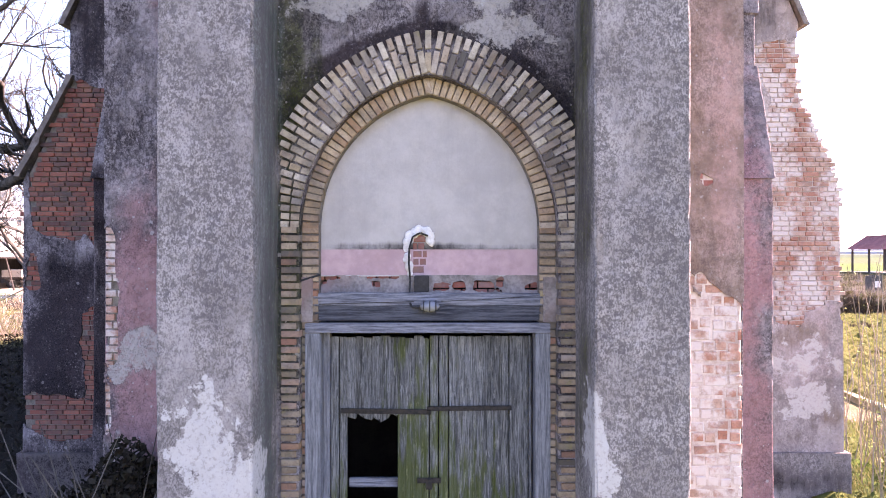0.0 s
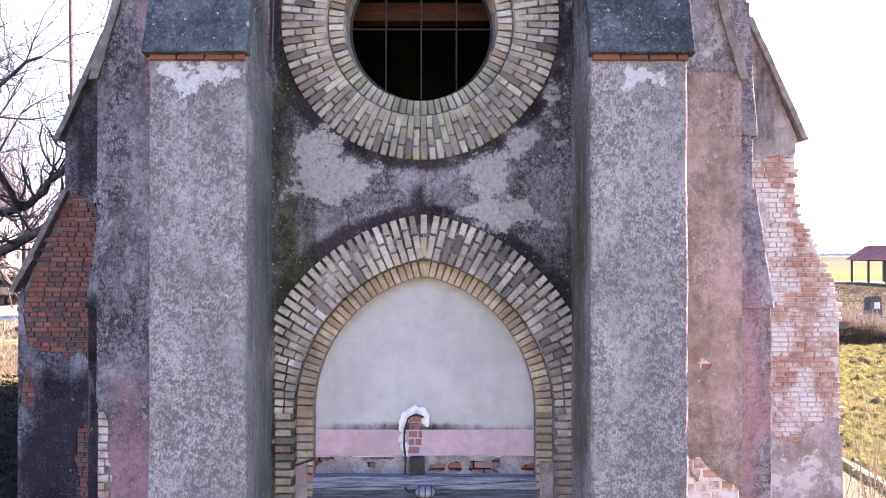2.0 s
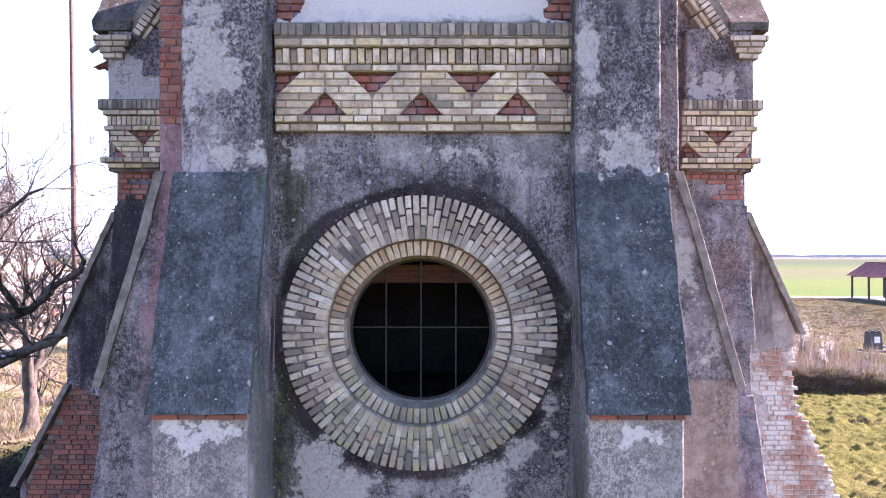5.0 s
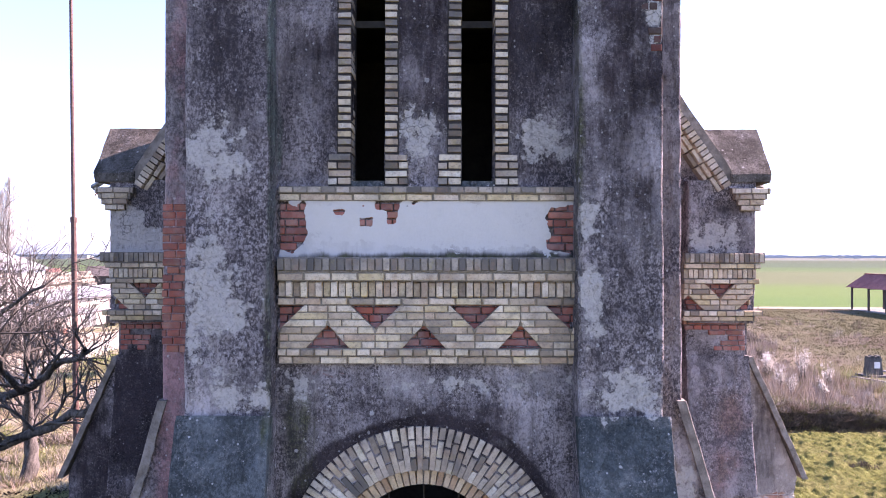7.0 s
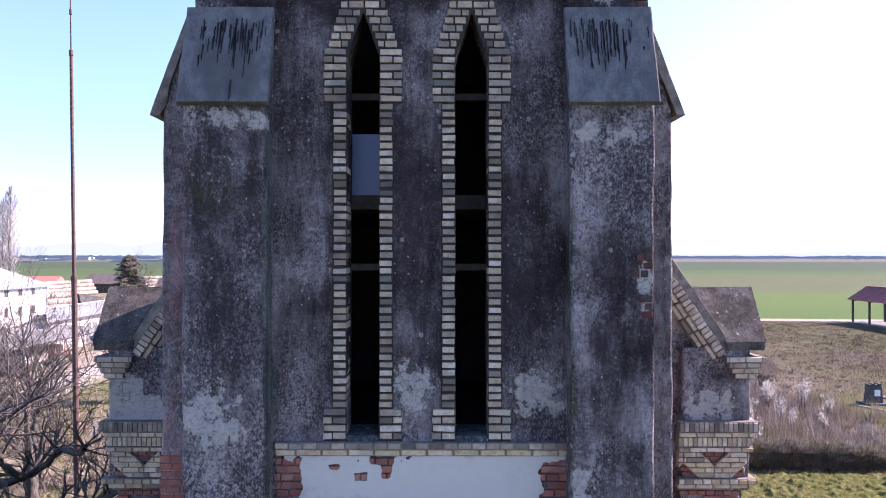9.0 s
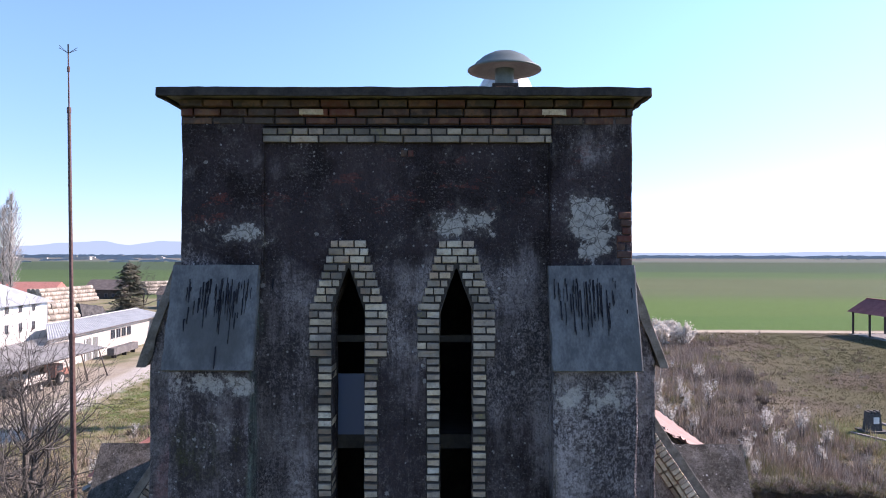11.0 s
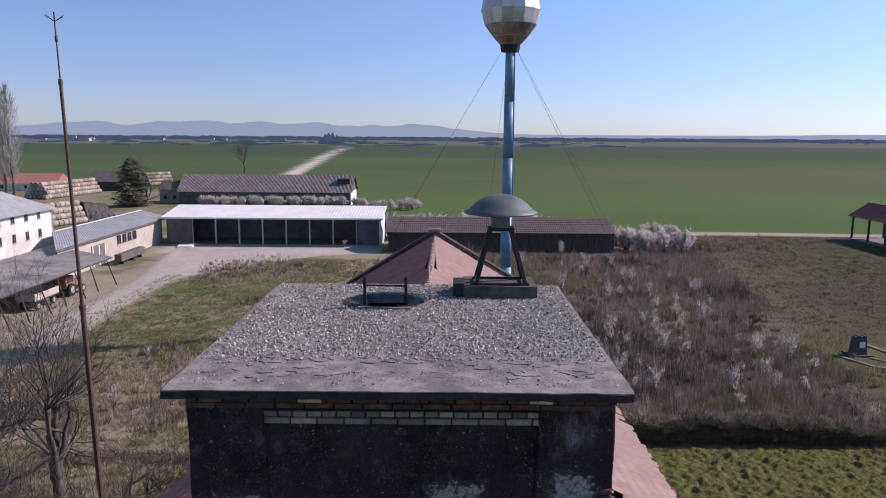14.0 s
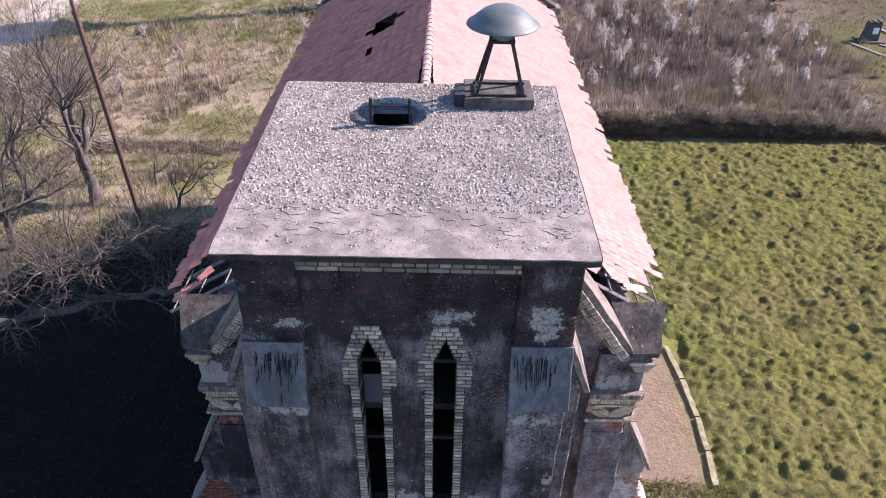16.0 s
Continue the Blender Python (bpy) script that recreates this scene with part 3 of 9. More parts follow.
# ---- wear on the church: places of peeled, mossy, sooty and coloured plaster ----
for w in (
    ("pale", -1.0, 0, 6.72, 0.22, 0.3, 0.22), ("pale", -0.75, 0, 6.45, 0.4, 0.3, 0.22, 1.15), ("pale", 0.75, 0, 6.1, 0.42, 0.3, 0.16, 1.1), ("pale", 0.6, 0, 6.55, 0.3, 0.3, 0.2, 1.0),
    ("pale", 0.62, 0, 6.42, 0.18, 0.3, 0.2), ("pale", 0.98, 0, 6.8, 0.22, 0.3, 0.2), ("pale", -1.95, -0.92, 2.25, 0.28, 0.4, 0.4, 0.95), ("pale", -1.7, -0.92, 2.0, 0.4, 0.4, 0.3, 0.95),
    ("pale", -1.75, -0.9, 1.6, 0.5, 0.4, 0.35), ("pale", 1.46, -0.92, 2.2, 0.07, 0.4, 0.4, 1.3), ("pale", 1.55, -0.92, 1.9, 0.12, 0.4, 0.15, 1.2), ("pale", -1.85, -0.9, 7.22, 0.5, 0.4, 0.12, 0.72),
    ("pale", 1.75, -0.9, 7.2, 0.35, 0.4, 0.12, 0.6), ("pale", -2.0, -0.33, 10.6, 0.3, 0.25, 0.75, 0.95), ("pale", -2.0, -0.33, 12.0, 0.3, 0.25, 0.3, 0.85),
    ("pale", -1.8, -0.33, 9.7, 0.5, 0.25, 0.15, 0.8), ("pale", 1.57, -0.33, 10.55, 0.12, 0.25, 0.4, 0.9), ("pale", 1.85, -0.33, 9.7, 0.4, 0.25, 0.22, 0.85),
    ("pale", 1.55, -0.33, 11.4, 0.1, 0.25, 0.25, 0.8), ("pale", 0.55, 0, 16.45, 0.3, 0.2, 0.15, 0.68), ("pale", 1.85, 0, 16.42, 0.2, 0.2, 0.3, 0.82),
    ("pale", -0.05, 0, 12.15, 0.22, 0.2, 0.25, 0.8), ("pale", 1.1, 0, 12.2, 0.3, 0.2, 0.2, 0.75), ("pale", -1.2, 0, 9.7, 0.4, 0.2, 0.2, 0.6), ("pale", 0.3, 0, 9.75, 1.1, 0.2, 0.12, 0.6),
    ("pale", -2.85, 0.1, 2.95, 0.2, 0.4, 0.17, 1.4), ("pale", -3.08, 0.1, 2.75, 0.1, 0.4, 0.13, 1.4), ("pale", -3.08, 0.1, 1.2, 0.05, 0.4, 0.8, 1.0), ("pale", 4.5, 3.6, 11.3, 0.45, 0.4, 0.3, 0.9),
    ("pale", -4.5, 3.6, 11.3, 0.5, 0.4, 0.4, 1.0), ("soot", -4.62, 3.6, 11.5, 0.1, 0.3, 0.2, 1.0), ("pale", 6.0, 4.2, 1.5, 0.6, 0.4, 0.35, 0.8), ("pale", 5.9, 4.2, 2.2, 0.7, 0.4, 0.4, 0.55),
    ("pale", -1.8, -0.33, 14.85, 0.5, 0.2, 0.1, 0.75), ("pale", 1.8, -0.33, 14.75, 0.45, 0.2, 0.18, 0.75), ("pale", 2.5, 0.1, 8.5, 0.3, 0.4, 0.4, 0.7), ("pale", 2.9, 0.1, 7.6, 0.2, 0.4, 0.4, 0.65),
    ("moss", -1.4, 0, 4.5, 0.16, 0.5, 4.2, 0.9), ("moss", -1.47, -0.3, 3.5, 0.07, 0.25, 4.5, 0.7), ("moss", 1.43, -0.4, 5.0, 0.08, 0.5, 3.5, 0.75),
    ("moss", -1.3, 0, 9.3, 0.2, 0.2, 0.8, 0.7), ("moss", 1.45, -0.3, 12.5, 0.06, 0.3, 3.5, 0.6), ("moss", -1.47, -0.3, 12.5, 0.06, 0.3, 3.5, 0.7),
    ("moss", -1.5, -0.33, 10.2, 0.06, 0.2, 1.2, 0.8), ("moss", -2.0, -0.33, 14.2, 0.4, 0.2, 0.5, 0.5),
    ("soot", 0, 0, 14.3, 2.6, 1.2, 3.0, 0.8), ("soot", 0, 0, 17.3, 3.4, 1.6, 1.5, 1.3), ("soot", -0.05, 0, 6.3, 0.16, 0.2, 0.28, 0.9), ("soot", 0, 0, 9.35, 1.4, 0.2, 0.4, 0.72), ("pale", 1.28, 0, 6.9, 0.16, 0.2, 1.2, 0.5), ("soot", 1.1, 0, 9.2, 0.4, 0.2, 0.4, 0.6),
    ("soot", 0, 0, 6.0, 1.9, 0.2, 0.35, 0.25), ("soot", 1.9, -0.3, 12.9, 0.55, 0.3, 2.9, 0.8), ("soot", -1.9, -0.3, 13.9, 0.6, 0.3, 2.2, 0.72),
    ("soot", 1.3, 0, 5.6, 0.25, 0.2, 1.4, 0.35), ("soot", -5.9, 4.2, 2.6, 1.0, 0.5, 2.2, 1.0), ("soot", -5.4, 4.2, 7.6, 0.6, 0.6, 1.2, 0.8), ("soot", 5.3, 4.2, 8.2, 0.6, 0.6, 1.2, 0.72),
    # z 3.95: shadow line over the pink band, painted with the soot mask
    ("soot", 2.4, 0.1, 11.5, 0.25, 0.5, 3.5, 0.6), ("soot", 4.4, 3.6, 11.72, 0.6, 0.3, 0.22, 0.8), ("soot", 4.62, 3.6, 11.4, 0.12, 0.3, 0.4, 0.8), ("soot", 0.0, 0.25, 3.95, 1.3, 0.3, 0.07, 0.78),
    ("soot", 1.85, -0.9, 5.2, 0.5, 0.3, 2.0, 0.42), ("soot", 2.2, -0.9, 4.4, 0.1, 0.3, 3.0, 0.5), ("algae", -1.47, -0.5, 4.6, 0.05, 0.5, 4.0, 1.0), ("algae", -1.47, -0.25, 12.5, 0.05, 0.25, 3.4, 0.95), ("ochre", 1.47, -0.5, 5.0, 0.04, 0.5, 4.0, 0.75), ("soot", 1.2, 0, 5.9, 0.3, 0.2, 0.5, 0.4), ("moss", -1.25, 0, 5.8, 0.2, 0.2, 0.9, 0.6), ("soot", -1.47, -0.35, 5.0, 0.05, 0.3, 3.5, 0.6), ("soot", 1.47, -0.5, 4.0, 0.05, 0.4, 3.5, 0.5), ("ochre", 1.47, -0.2, 4.5, 0.05, 0.2, 2.5, 0.7),
    ("soot", -5.7, 4.15, 0.35, 1.3, 0.5, 0.5, 1.1), ("soot", -4.4, 3.2, 2.6, 0.7, 0.7, 3.4, 0.95), ("soot", 5.7, 4.15, 0.3, 1.3, 0.5, 0.35, 0.8), ("soot", 0, 0.235, 3.54, 2.4, 0.1, 0.1, 0.45), ("pink", 0, 0.235, 3.55, 2.4, 0.1, 0.13, 0.6),
    ("pink", 5.9, 4.2, 2.6, 1.2, 0.5, 2.2, 0.5), ("pink", 2.75, 0.1, 5.4, 0.5, 0.5, 2.2, 0.42),
    ("rust", 0.0, 0, 16.75, 1.3, 0.3, 0.3, 0.9), ("rust", -1.85, -0.05, 16.55, 0.3, 0.3, 0.25, 0.9), ("rust", 2.05, -0.05, 16.1, 0.25, 0.3, 0.15, 1.0), ("rust", 1.9, -0.05, 17.1, 0.4, 0.3, 0.3, 0.7),
    ("rust", -0.95, 0, 9.84, 0.4, 0.1, 0.06, 1.0), ("rust", 0.2, 0, 9.86, 0.15, 0.1, 0.05, 1.0), ("rust", 1.0, 0, 9.9, 0.15, 0.1, 0.04, 0.9), ("rust", 1.25, 0, 9.15, 0.08, 0.1, 0.06, 0.9),
    ("pale", -1.75, 0, 16.35, 0.3, 0.2, 0.1, 0.7), ("pale", 2.15, -0.33, 13.3, 0.06, 0.2, 0.2, 0.9),
    ("pink", -2.75, 0.1, 3.1, 0.5, 0.5, 1.5, 1.1), ("pink", -2.55, 0.1, 9.0, 0.25, 0.5, 3.5, 0.8), ("pink", -2.4, 0.1, 13.5, 0.2, 0.5, 2.0, 0.6), 
    ("pink", 2.95, 0.1, 5.0, 0.2, 0.5, 1.8, 0.6), ("pink", 4.4, 3.2, 3.0, 0.6, 0.6, 4.0, 0.85), ("pink", 4.4, 3.5, 8.3, 0.6, 0.5, 0.9, 0.6), ("ochre", 4.4, 3.6, 8.4, 0.6, 0.5, 1.2, 0.6), ("soot", -4.3, 3.6, 8.3, 0.8, 0.6, 1.3, 1.15), ("soot", 4.3, 3.6, 5.8, 0.6, 0.6, 0.9, 0.55),
    ("ochre", 2.45, 0.1, 5.0, 0.25, 0.5, 2.2, 0.7), ("soot", 2.95, 0.1, 5.6, 0.15, 0.5, 1.8, 0.35), ("ochre", 2.4, 0.1, 9.5, 0.25, 0.5, 2.5, 0.6), ("ochre", 6.2, 4.2, 1.3, 0.3, 0.4, 0.25, 0.8), ("ochre", 5.7, 4.2, 2.6, 0.7, 0.4, 0.25, 0.7),
):
    wear(*w)

# ---- church tower ----
tower = thing("church_tower", "tall grey plastered brick church tower with stained, peeling walls", "tower")
INNER, OUTER = 1.46, 2.26
ARC_C, ARC_Z, ARC_R = 0.27, 4.14, 1.54
ROSE_X, ROSE_Z = -0.04, 7.98
LANCETS = (-0.59, 0.5)


def arch_gap(x, z, r):
    """Below zero inside the pointed arch of that radius."""
    d = np.sqrt((np.abs(x) + ARC_C) ** 2 + (z - ARC_Z) ** 2) - r
    return np.where(z > ARC_Z, d, np.abs(x) - (r - ARC_C))


def lancet_gap(x, z, cx, half):
    top = 15.55
    a = np.maximum(np.abs(x - cx) - half, 11.7 - z)
    roof = (np.abs(x - cx) - half) * 0.94 + np.maximum(z - top, 0) * 0.335
    return np.maximum(a, np.where(z > top, roof, a))


def front_field(x, z):
    f = arch_gap(x, z, ARC_R)
    f = np.minimum(f, np.sqrt((x - ROSE_X) ** 2 + (z - ROSE_Z) ** 2) - 0.99)
    for cx in LANCETS:
        f = np.minimum(f, lancet_gap(x, z, cx, 0.165))
    return f


sheet("wall", -INNER - 0.04, INNER + 0.04, 0, 17.6, 0, 0.42, front_field, PLASTER, tower, "blackened plaster front wall with pale peeled places", 0.034, 0.02)
boxes("side_wall", [(-OUTER, -OUTER + 0.45, 0.02, 4.5, 0, 17.55)], PLASTER, tower)
boxes("side_wall", [(OUTER - 0.45, OUTER, 0.02, 4.5, 0, 17.55)], PLASTER, tower)
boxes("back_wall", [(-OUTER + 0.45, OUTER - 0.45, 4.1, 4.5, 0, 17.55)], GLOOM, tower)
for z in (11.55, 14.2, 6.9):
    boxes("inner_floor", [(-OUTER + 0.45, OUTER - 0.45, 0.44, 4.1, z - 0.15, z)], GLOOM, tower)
# corner strips above the buttresses
for s in (-1, 1):
    a, b = sorted((s * (INNER - 0.02), s * (OUTER + 0.005)))
    block("corner_strip", a, b, -0.06, 0.3, 15.9, 17.58, PLASTER, tower, "", 0.05)


def front_buttress(s):
    def span(i, o):
        return sorted((s * i - 0.025, s * o - 0.025))
    a, b = span(INNER, OUTER + 0.02)
    block("buttress", a, b, -0.92, 0.02, -0.1, 7.42, ROUGHCAST, tower, "light grey roughcast lower buttress flecked with lichen", 0.06, 0.03)
    hexa("buttress_core", [(a, -0.90, 7.4), (b, -0.90, 7.4), (b, 0.02, 7.4), (a, 0.02, 7.4)], [(a, -0.31, 9.5), (b, -0.31, 9.5), (b, 0.02, 9.5), (a, 0.02, 9.5)], PLASTER, tower)
    a2, b2 = span(INNER - 0.03, OUTER + 0.07)
    hexa("buttress_slope", [(a2, -1.0, 7.40), (b2, -1.0, 7.40), (b2, -0.90, 7.38), (a2, -0.90, 7.38)], [(a2, -0.37, 9.52), (b2, -0.37, 9.52), (b2, -0.28, 9.50), (a2, -0.28, 9.50)], SLATE, tower, "dark grey cement slope spotted with lichen", 0.07, 0.02)
    a, b = span(INNER, OUTER)
    block("buttress", a, b, -0.33, 0.02, 9.45, 15.05, PLASTER, tower, "dark weathered plaster upper buttress with pale patches", 0.06, 0.03)
    hexa("buttress_core", [(a, -0.31, 15.03), (b, -0.31, 15.03), (b, 0.02, 15.03), (a, 0.02, 15.03)], [(a, -0.04, 16.0), (b, -0.04, 16.0), (b, 0.02, 16.0), (a, 0.02, 16.0)], PLASTER, tower)
    a2, b2 = span(INNER - 0.03, OUTER + 0.05)
    hexa("buttress_slope", [(a2, -0.40, 15.02), (b2, -0.40, 15.02), (b2, -0.33, 15.0), (a2, -0.33, 15.0)], [(a2, -0.11, 16.02), (b2, -0.11, 16.02), (b2, -0.04, 16.0), (a2, -0.04, 16.0)], SLOPE, tower, "grey cement slope streaked with black tar", 0.07, 0.02)


def side_buttress(s):
    more = 0.1 if s < 0 else 0.0
    def ring(i, o, y0, y1, z):
        a, b = sorted((s * i, s * (o + more)))
        return [(a, y0, z), (b, y0, z), (b, y1, z), (a, y1, z)]
    def lean(i, o0, z0, o1, z1, y0, y1):
        return ring(i, o0, y0, y1, z0), ring(i, o1, y0, y1, z1)
    if s > 0:
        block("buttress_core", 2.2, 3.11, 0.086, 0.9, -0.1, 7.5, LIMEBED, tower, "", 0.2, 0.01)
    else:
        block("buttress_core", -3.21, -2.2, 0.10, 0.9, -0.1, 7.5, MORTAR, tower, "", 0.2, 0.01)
    hexa("buttress", *lean(2.2, 3.13, 7.48, 2.55, 9.5, 0.07, 0.92), PLASTER, tower, "", 0.06)
    hexa("buttress", *lean(2.2, 2.55, 9.48, 2.53, 15.05, 0.07, 0.92), PLASTER, tower, "", 0.06)
    hexa("buttress", *lean(2.2, 2.53, 15.03, 2.27, 16.0, 0.07, 0.92), PLASTER, tower, "", 0.06)
    for (o0, z0, o1, z1) in ((3.20, 7.42, 2.58, 9.58), (2.66, 14.98, 2.26, 16.05)):
        lo, hi = [], []
        for (o, z, out) in ((o0, z0, lo), (o1, z1, hi)):
            a, b = sorted((s * (o + more - 0.085), s * (o + more)))
            out += [(a, 0.02, z), (b, 0.02, z), (b, 0.97, z), (a, 0.97, z)]
        hexa("coping", lo, hi, COPING, tower, "brown cement coping over a side slope", 0.1, 0.02)


for s in (-1, 1):
    front_buttress(s)
    side_buttress(s)
TARRUN = plain_material("black_tar", (0.009, 0.009, 0.014), (0.03, 0.03, 0.04), 9, rough=0.8, spec=0.08)
tar_rng = random.Random(77)
for s in (-1, 1):
    bm = bmesh.new()
    for _ in range(62):
        u = tar_rng.gauss(-0.04 * s, 0.19)
        x = s * 1.86 - 0.025 + u
        top_, length = 15.9 - abs(tar_rng.gauss(0, 0.16)), tar_rng.uniform(0.05, 0.38) * (1.0 if abs(u) < 0.2 else 0.6)
        w = tar_rng.uniform(0.0015, 0.0052)
        pts = []
        for k in range(5):
            z = top_ - length * k / 4
            y = -0.40 + (z - 15.02) * 0.29 - 0.012
            ww = w * (1.0 if k < 4 else 0.3) * tar_rng.uniform(0.6, 1.3)
            jx = tar_rng.uniform(-0.004, 0.004)
            pts.append((bm.verts.new((x - ww + jx, y, z)), bm.verts.new((x + ww + jx, y, z)), bm.verts.new((x - ww + jx, y + 0.02, z)), bm.verts.new((x + ww + jx, y + 0.02, z))))
        for a, b in zip(pts, pts[1:]):
            bm.faces.new((b[0], b[1], a[1], a[0]))
            bm.faces.new((b[2], b[0], a[0], a[2]))
            bm.faces.new((b[1], b[3], a[3], a[1]))
    tagged(part("tar_stain", bm, TARRUN, tower, "black tar runs down the slope"), kind="stuff")

# plaster skins of the lower side buttresses, peeled to the brick
peel_r = blobs([(2.66, 1.55, 0.68, 2.02), (2.8, 4.62, 0.06, 0.05)], 0.13, 3.0)
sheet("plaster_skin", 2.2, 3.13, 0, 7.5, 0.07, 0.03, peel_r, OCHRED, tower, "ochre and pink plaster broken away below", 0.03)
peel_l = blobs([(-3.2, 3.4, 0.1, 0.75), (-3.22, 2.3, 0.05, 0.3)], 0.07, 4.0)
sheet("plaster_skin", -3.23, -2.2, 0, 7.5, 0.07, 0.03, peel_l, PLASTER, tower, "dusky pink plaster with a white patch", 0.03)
for s in (-1, 1):
    a, b = sorted((s * 2.3, s * 3.12))
    block("plaster_skin", (3.113 if s > 0 else -3.237), (3.137 if s > 0 else -3.213), 0.1, 0.9, 0, 7.5, PLASTER, tower, "", 0.08, 0.01)


def one(field):
    return lambda x, z: float(field(np.array([x]), np.array([z]))[0]) < 0.05


peeled = tagged(new("brick_patch"), "")
peeled.parent = tower
brick_wall(peeled, LIMED, 2.22, 3.12, 0.0, 3.75, 0.078, one(peel_r), 0.05, 0.25, 0.112, 0.02)
brick_wall(peeled, RED, 2.62, 3.0, 4.5, 4.75, 0.078, one(peel_r))
peeled_l = new("brick_patch")
peeled_l.parent = tower
brick_wall(peeled_l, LIMED, -3.22, -2.9, 1.0, 4.4, 0.078, one(peel_l))
# bare brick on the upper left corner and small losses
corner = new("brick_patch")
corner.parent = tower
brick_wall(corner, RED, -2.655, -2.3, 10.05, 11.55, 0.058, lambda x, z: True)
brick_wall(corner, DULLRED, 2.02, 2.225, 12.95, 13.65, -0.338, lambda x, z: (x - 2.14) ** 2 / 0.014 + (z - 13.45) ** 2 / 0.012 < 1 or (x - 2.19) ** 2 / 0.006 + (z - 13.07) ** 2 / 0.008 < 1, 0.05, 0.16)
losses = new("brick_patch")
losses.parent = tower
for x, z, w, h, y in ((2.18, 16.3, 0.08, 0.25, -0.072), (-0.5, 6.98, 0.12, 0.045, -0.012), (0.0, 17.15, 0.07, 0.04, -0.012)):
    brick_wall(losses, DULLRED if z > 7 else RED, x - w, x + w, z - h, z + h, y, lambda a, b: RNG.random() < 0.75, 0.06)

# ---- door arch ----
arch = new("door_arch")
arch.parent = tower
tagged(arch, "pointed arch of sooty cream bricks")


def ring_bricks(parent, material, angle, cx, cz, r0, r1, y, depth, width, flip):
    """Bricks laid end to end along one spoke of an arch or ring."""
    d = (math.cos(angle), math.sin(angle))
    turn = -math.degrees(angle)
    span = r1 - r0
    cuts = (0, 0.5, 1.0) if span < 0.3 else ((0, 0.3, 0.7, 1.0) if flip else (0, 0.56, 1.0))
    if span < 0.16:
        cuts = (0, 1.0)
    for a, b in zip(cuts, cuts[1:]):
        r = r0 + span * (a + b) / 2
        brick(parent, material, cx + d[0] * r, y, cz + d[1] * r, span * (b - a) - 0.012, depth, width, turn)


def spoke_end(angle, sgn):
    """Where a spoke from the arch's centre meets the outer line or the buttress."""
    cx = -sgn * ARC_C
    d = (math.cos(angle), math.sin(angle))
    r = ARC_R
    while r < 2.6:
        x, z = cx + d[0] * r, ARC_Z + d[1] * r
        if abs(x) > INNER or math.hypot(abs(x) + ARC_C, z - ARC_Z) > 1.98:
            break
        r += 0.005
    return r


for sgn in (-1, 1):
    top = math.acos(ARC_C / ARC_R)
    n = int(top * (ARC_R + 0.1) / 0.0785)
    for k in range(n):
        a = (k + 0.5) / n * top
        ang = a if sgn > 0 else math.pi - a
        r1 = spoke_end(ang, sgn)
        if r1 - ARC_R > 0.06:
            ring_bricks(arch, CREAM, ang, -sgn * ARC_C, ARC_Z, ARC_R, r1, -0.02, 0.3, 0.067, k % 2)
        brick(arch, YELLOW, -sgn * ARC_C + math.cos(ang) * (ARC_R - 0.085), 0.1, ARC_Z + math.sin(ang) * (ARC_R - 0.085), 0.165, 0.25, 0.064, -math.degrees(ang))
    row = 0
    z = 0.04
    jamb = new("door_jamb")
    jamb.parent = tower
    while z < ARC_Z:
        w = 0.185 if row % 2 else 0.155
        brick(jamb, CREAM if z > 3.9 else JAMB, sgn * (INNER - 0.01 - w / 2), -0.02, z, w, 0.3, 0.066)
        brick(jamb, YELLOW if z > 3.65 else JAMB, sgn * (ARC_R - ARC_C - 0.085), 0.1, z, 0.165, 0.25, 0.066)
        z += COURSE
        row += 1

for r0, r1 in ((5.66, 5.88), (5.89, 6.1)):
    brick(arch, CREAM, -0.005, -0.02, (r0 + r1) / 2, 0.062, 0.3, r1 - r0 - 0.01)
brick(arch, YELLOW, -0.005, 0.1, 5.57, 0.06, 0.25, 0.16)
# mortar bed behind the arch and jambs
sheet("mortar_bed", -INNER, INNER, 0, 6.2, 0.13, 0.3, lambda x, z: np.minimum(arch_gap(x, z, ARC_R - 0.17), -arch_gap(x, z, ARC_R + 0.05)), MORTAR, tower, "", 0.05, 0.0)

# tympanum
sheet("tympanum", -1.3, 1.3, 3.66, 5.75, 0.25, 0.1, lambda x, z: 9.0 + 0 * x, SMOOTH, tower, "smooth grey tympanum over a dusky pink band", 0.035, 0.012)
RUBBLE = plain_material("rubble_mortar", (0.14, 0.125, 0.122), (0.33, 0.295, 0.29), 5, stain=(0.25, 0.165, 0.16), relief=0.9, depth=0.02)
band_field = blobs([(-1.13, 3.62, 0.09, 0.045), (-0.95, 3.645, 0.12, 0.016), (-0.5, 3.65, 0.16, 0.012), (-0.54, 3.585, 0.045, 0.03), (0.13, 3.55, 0.1, 0.045), (0.3, 3.56, 0.09, 0.05), (0.57, 3.555, 0.14, 0.06), (0.72, 3.6, 0.05, 0.05), (1.06, 3.56, 0.08, 0.035)], 0.03, 12.0)
sheet("rubble_band", -1.3, 1.3, 3.42, 3.67, 0.235, 0.1, band_field, RUBBLE, tower, "crumbling grey mortar over red brick", 0.02, 0.02)
for x0, x1 in ((-1.33, -1.16), (1.14, 1.33)):
    block("jamb_fill", x0, x1, 0.082, 0.3, 3.215, 3.655, RUBBLE, tower, "rough pinkish mortar beside the beam", 0.03, 0.03)
PINKBAND = plain_material("dusky_pink_coat", (0.4, 0.265, 0.29), (0.53, 0.37, 0.4), 2.2, stain=(0.43, 0.31, 0.325), relief=0.3)
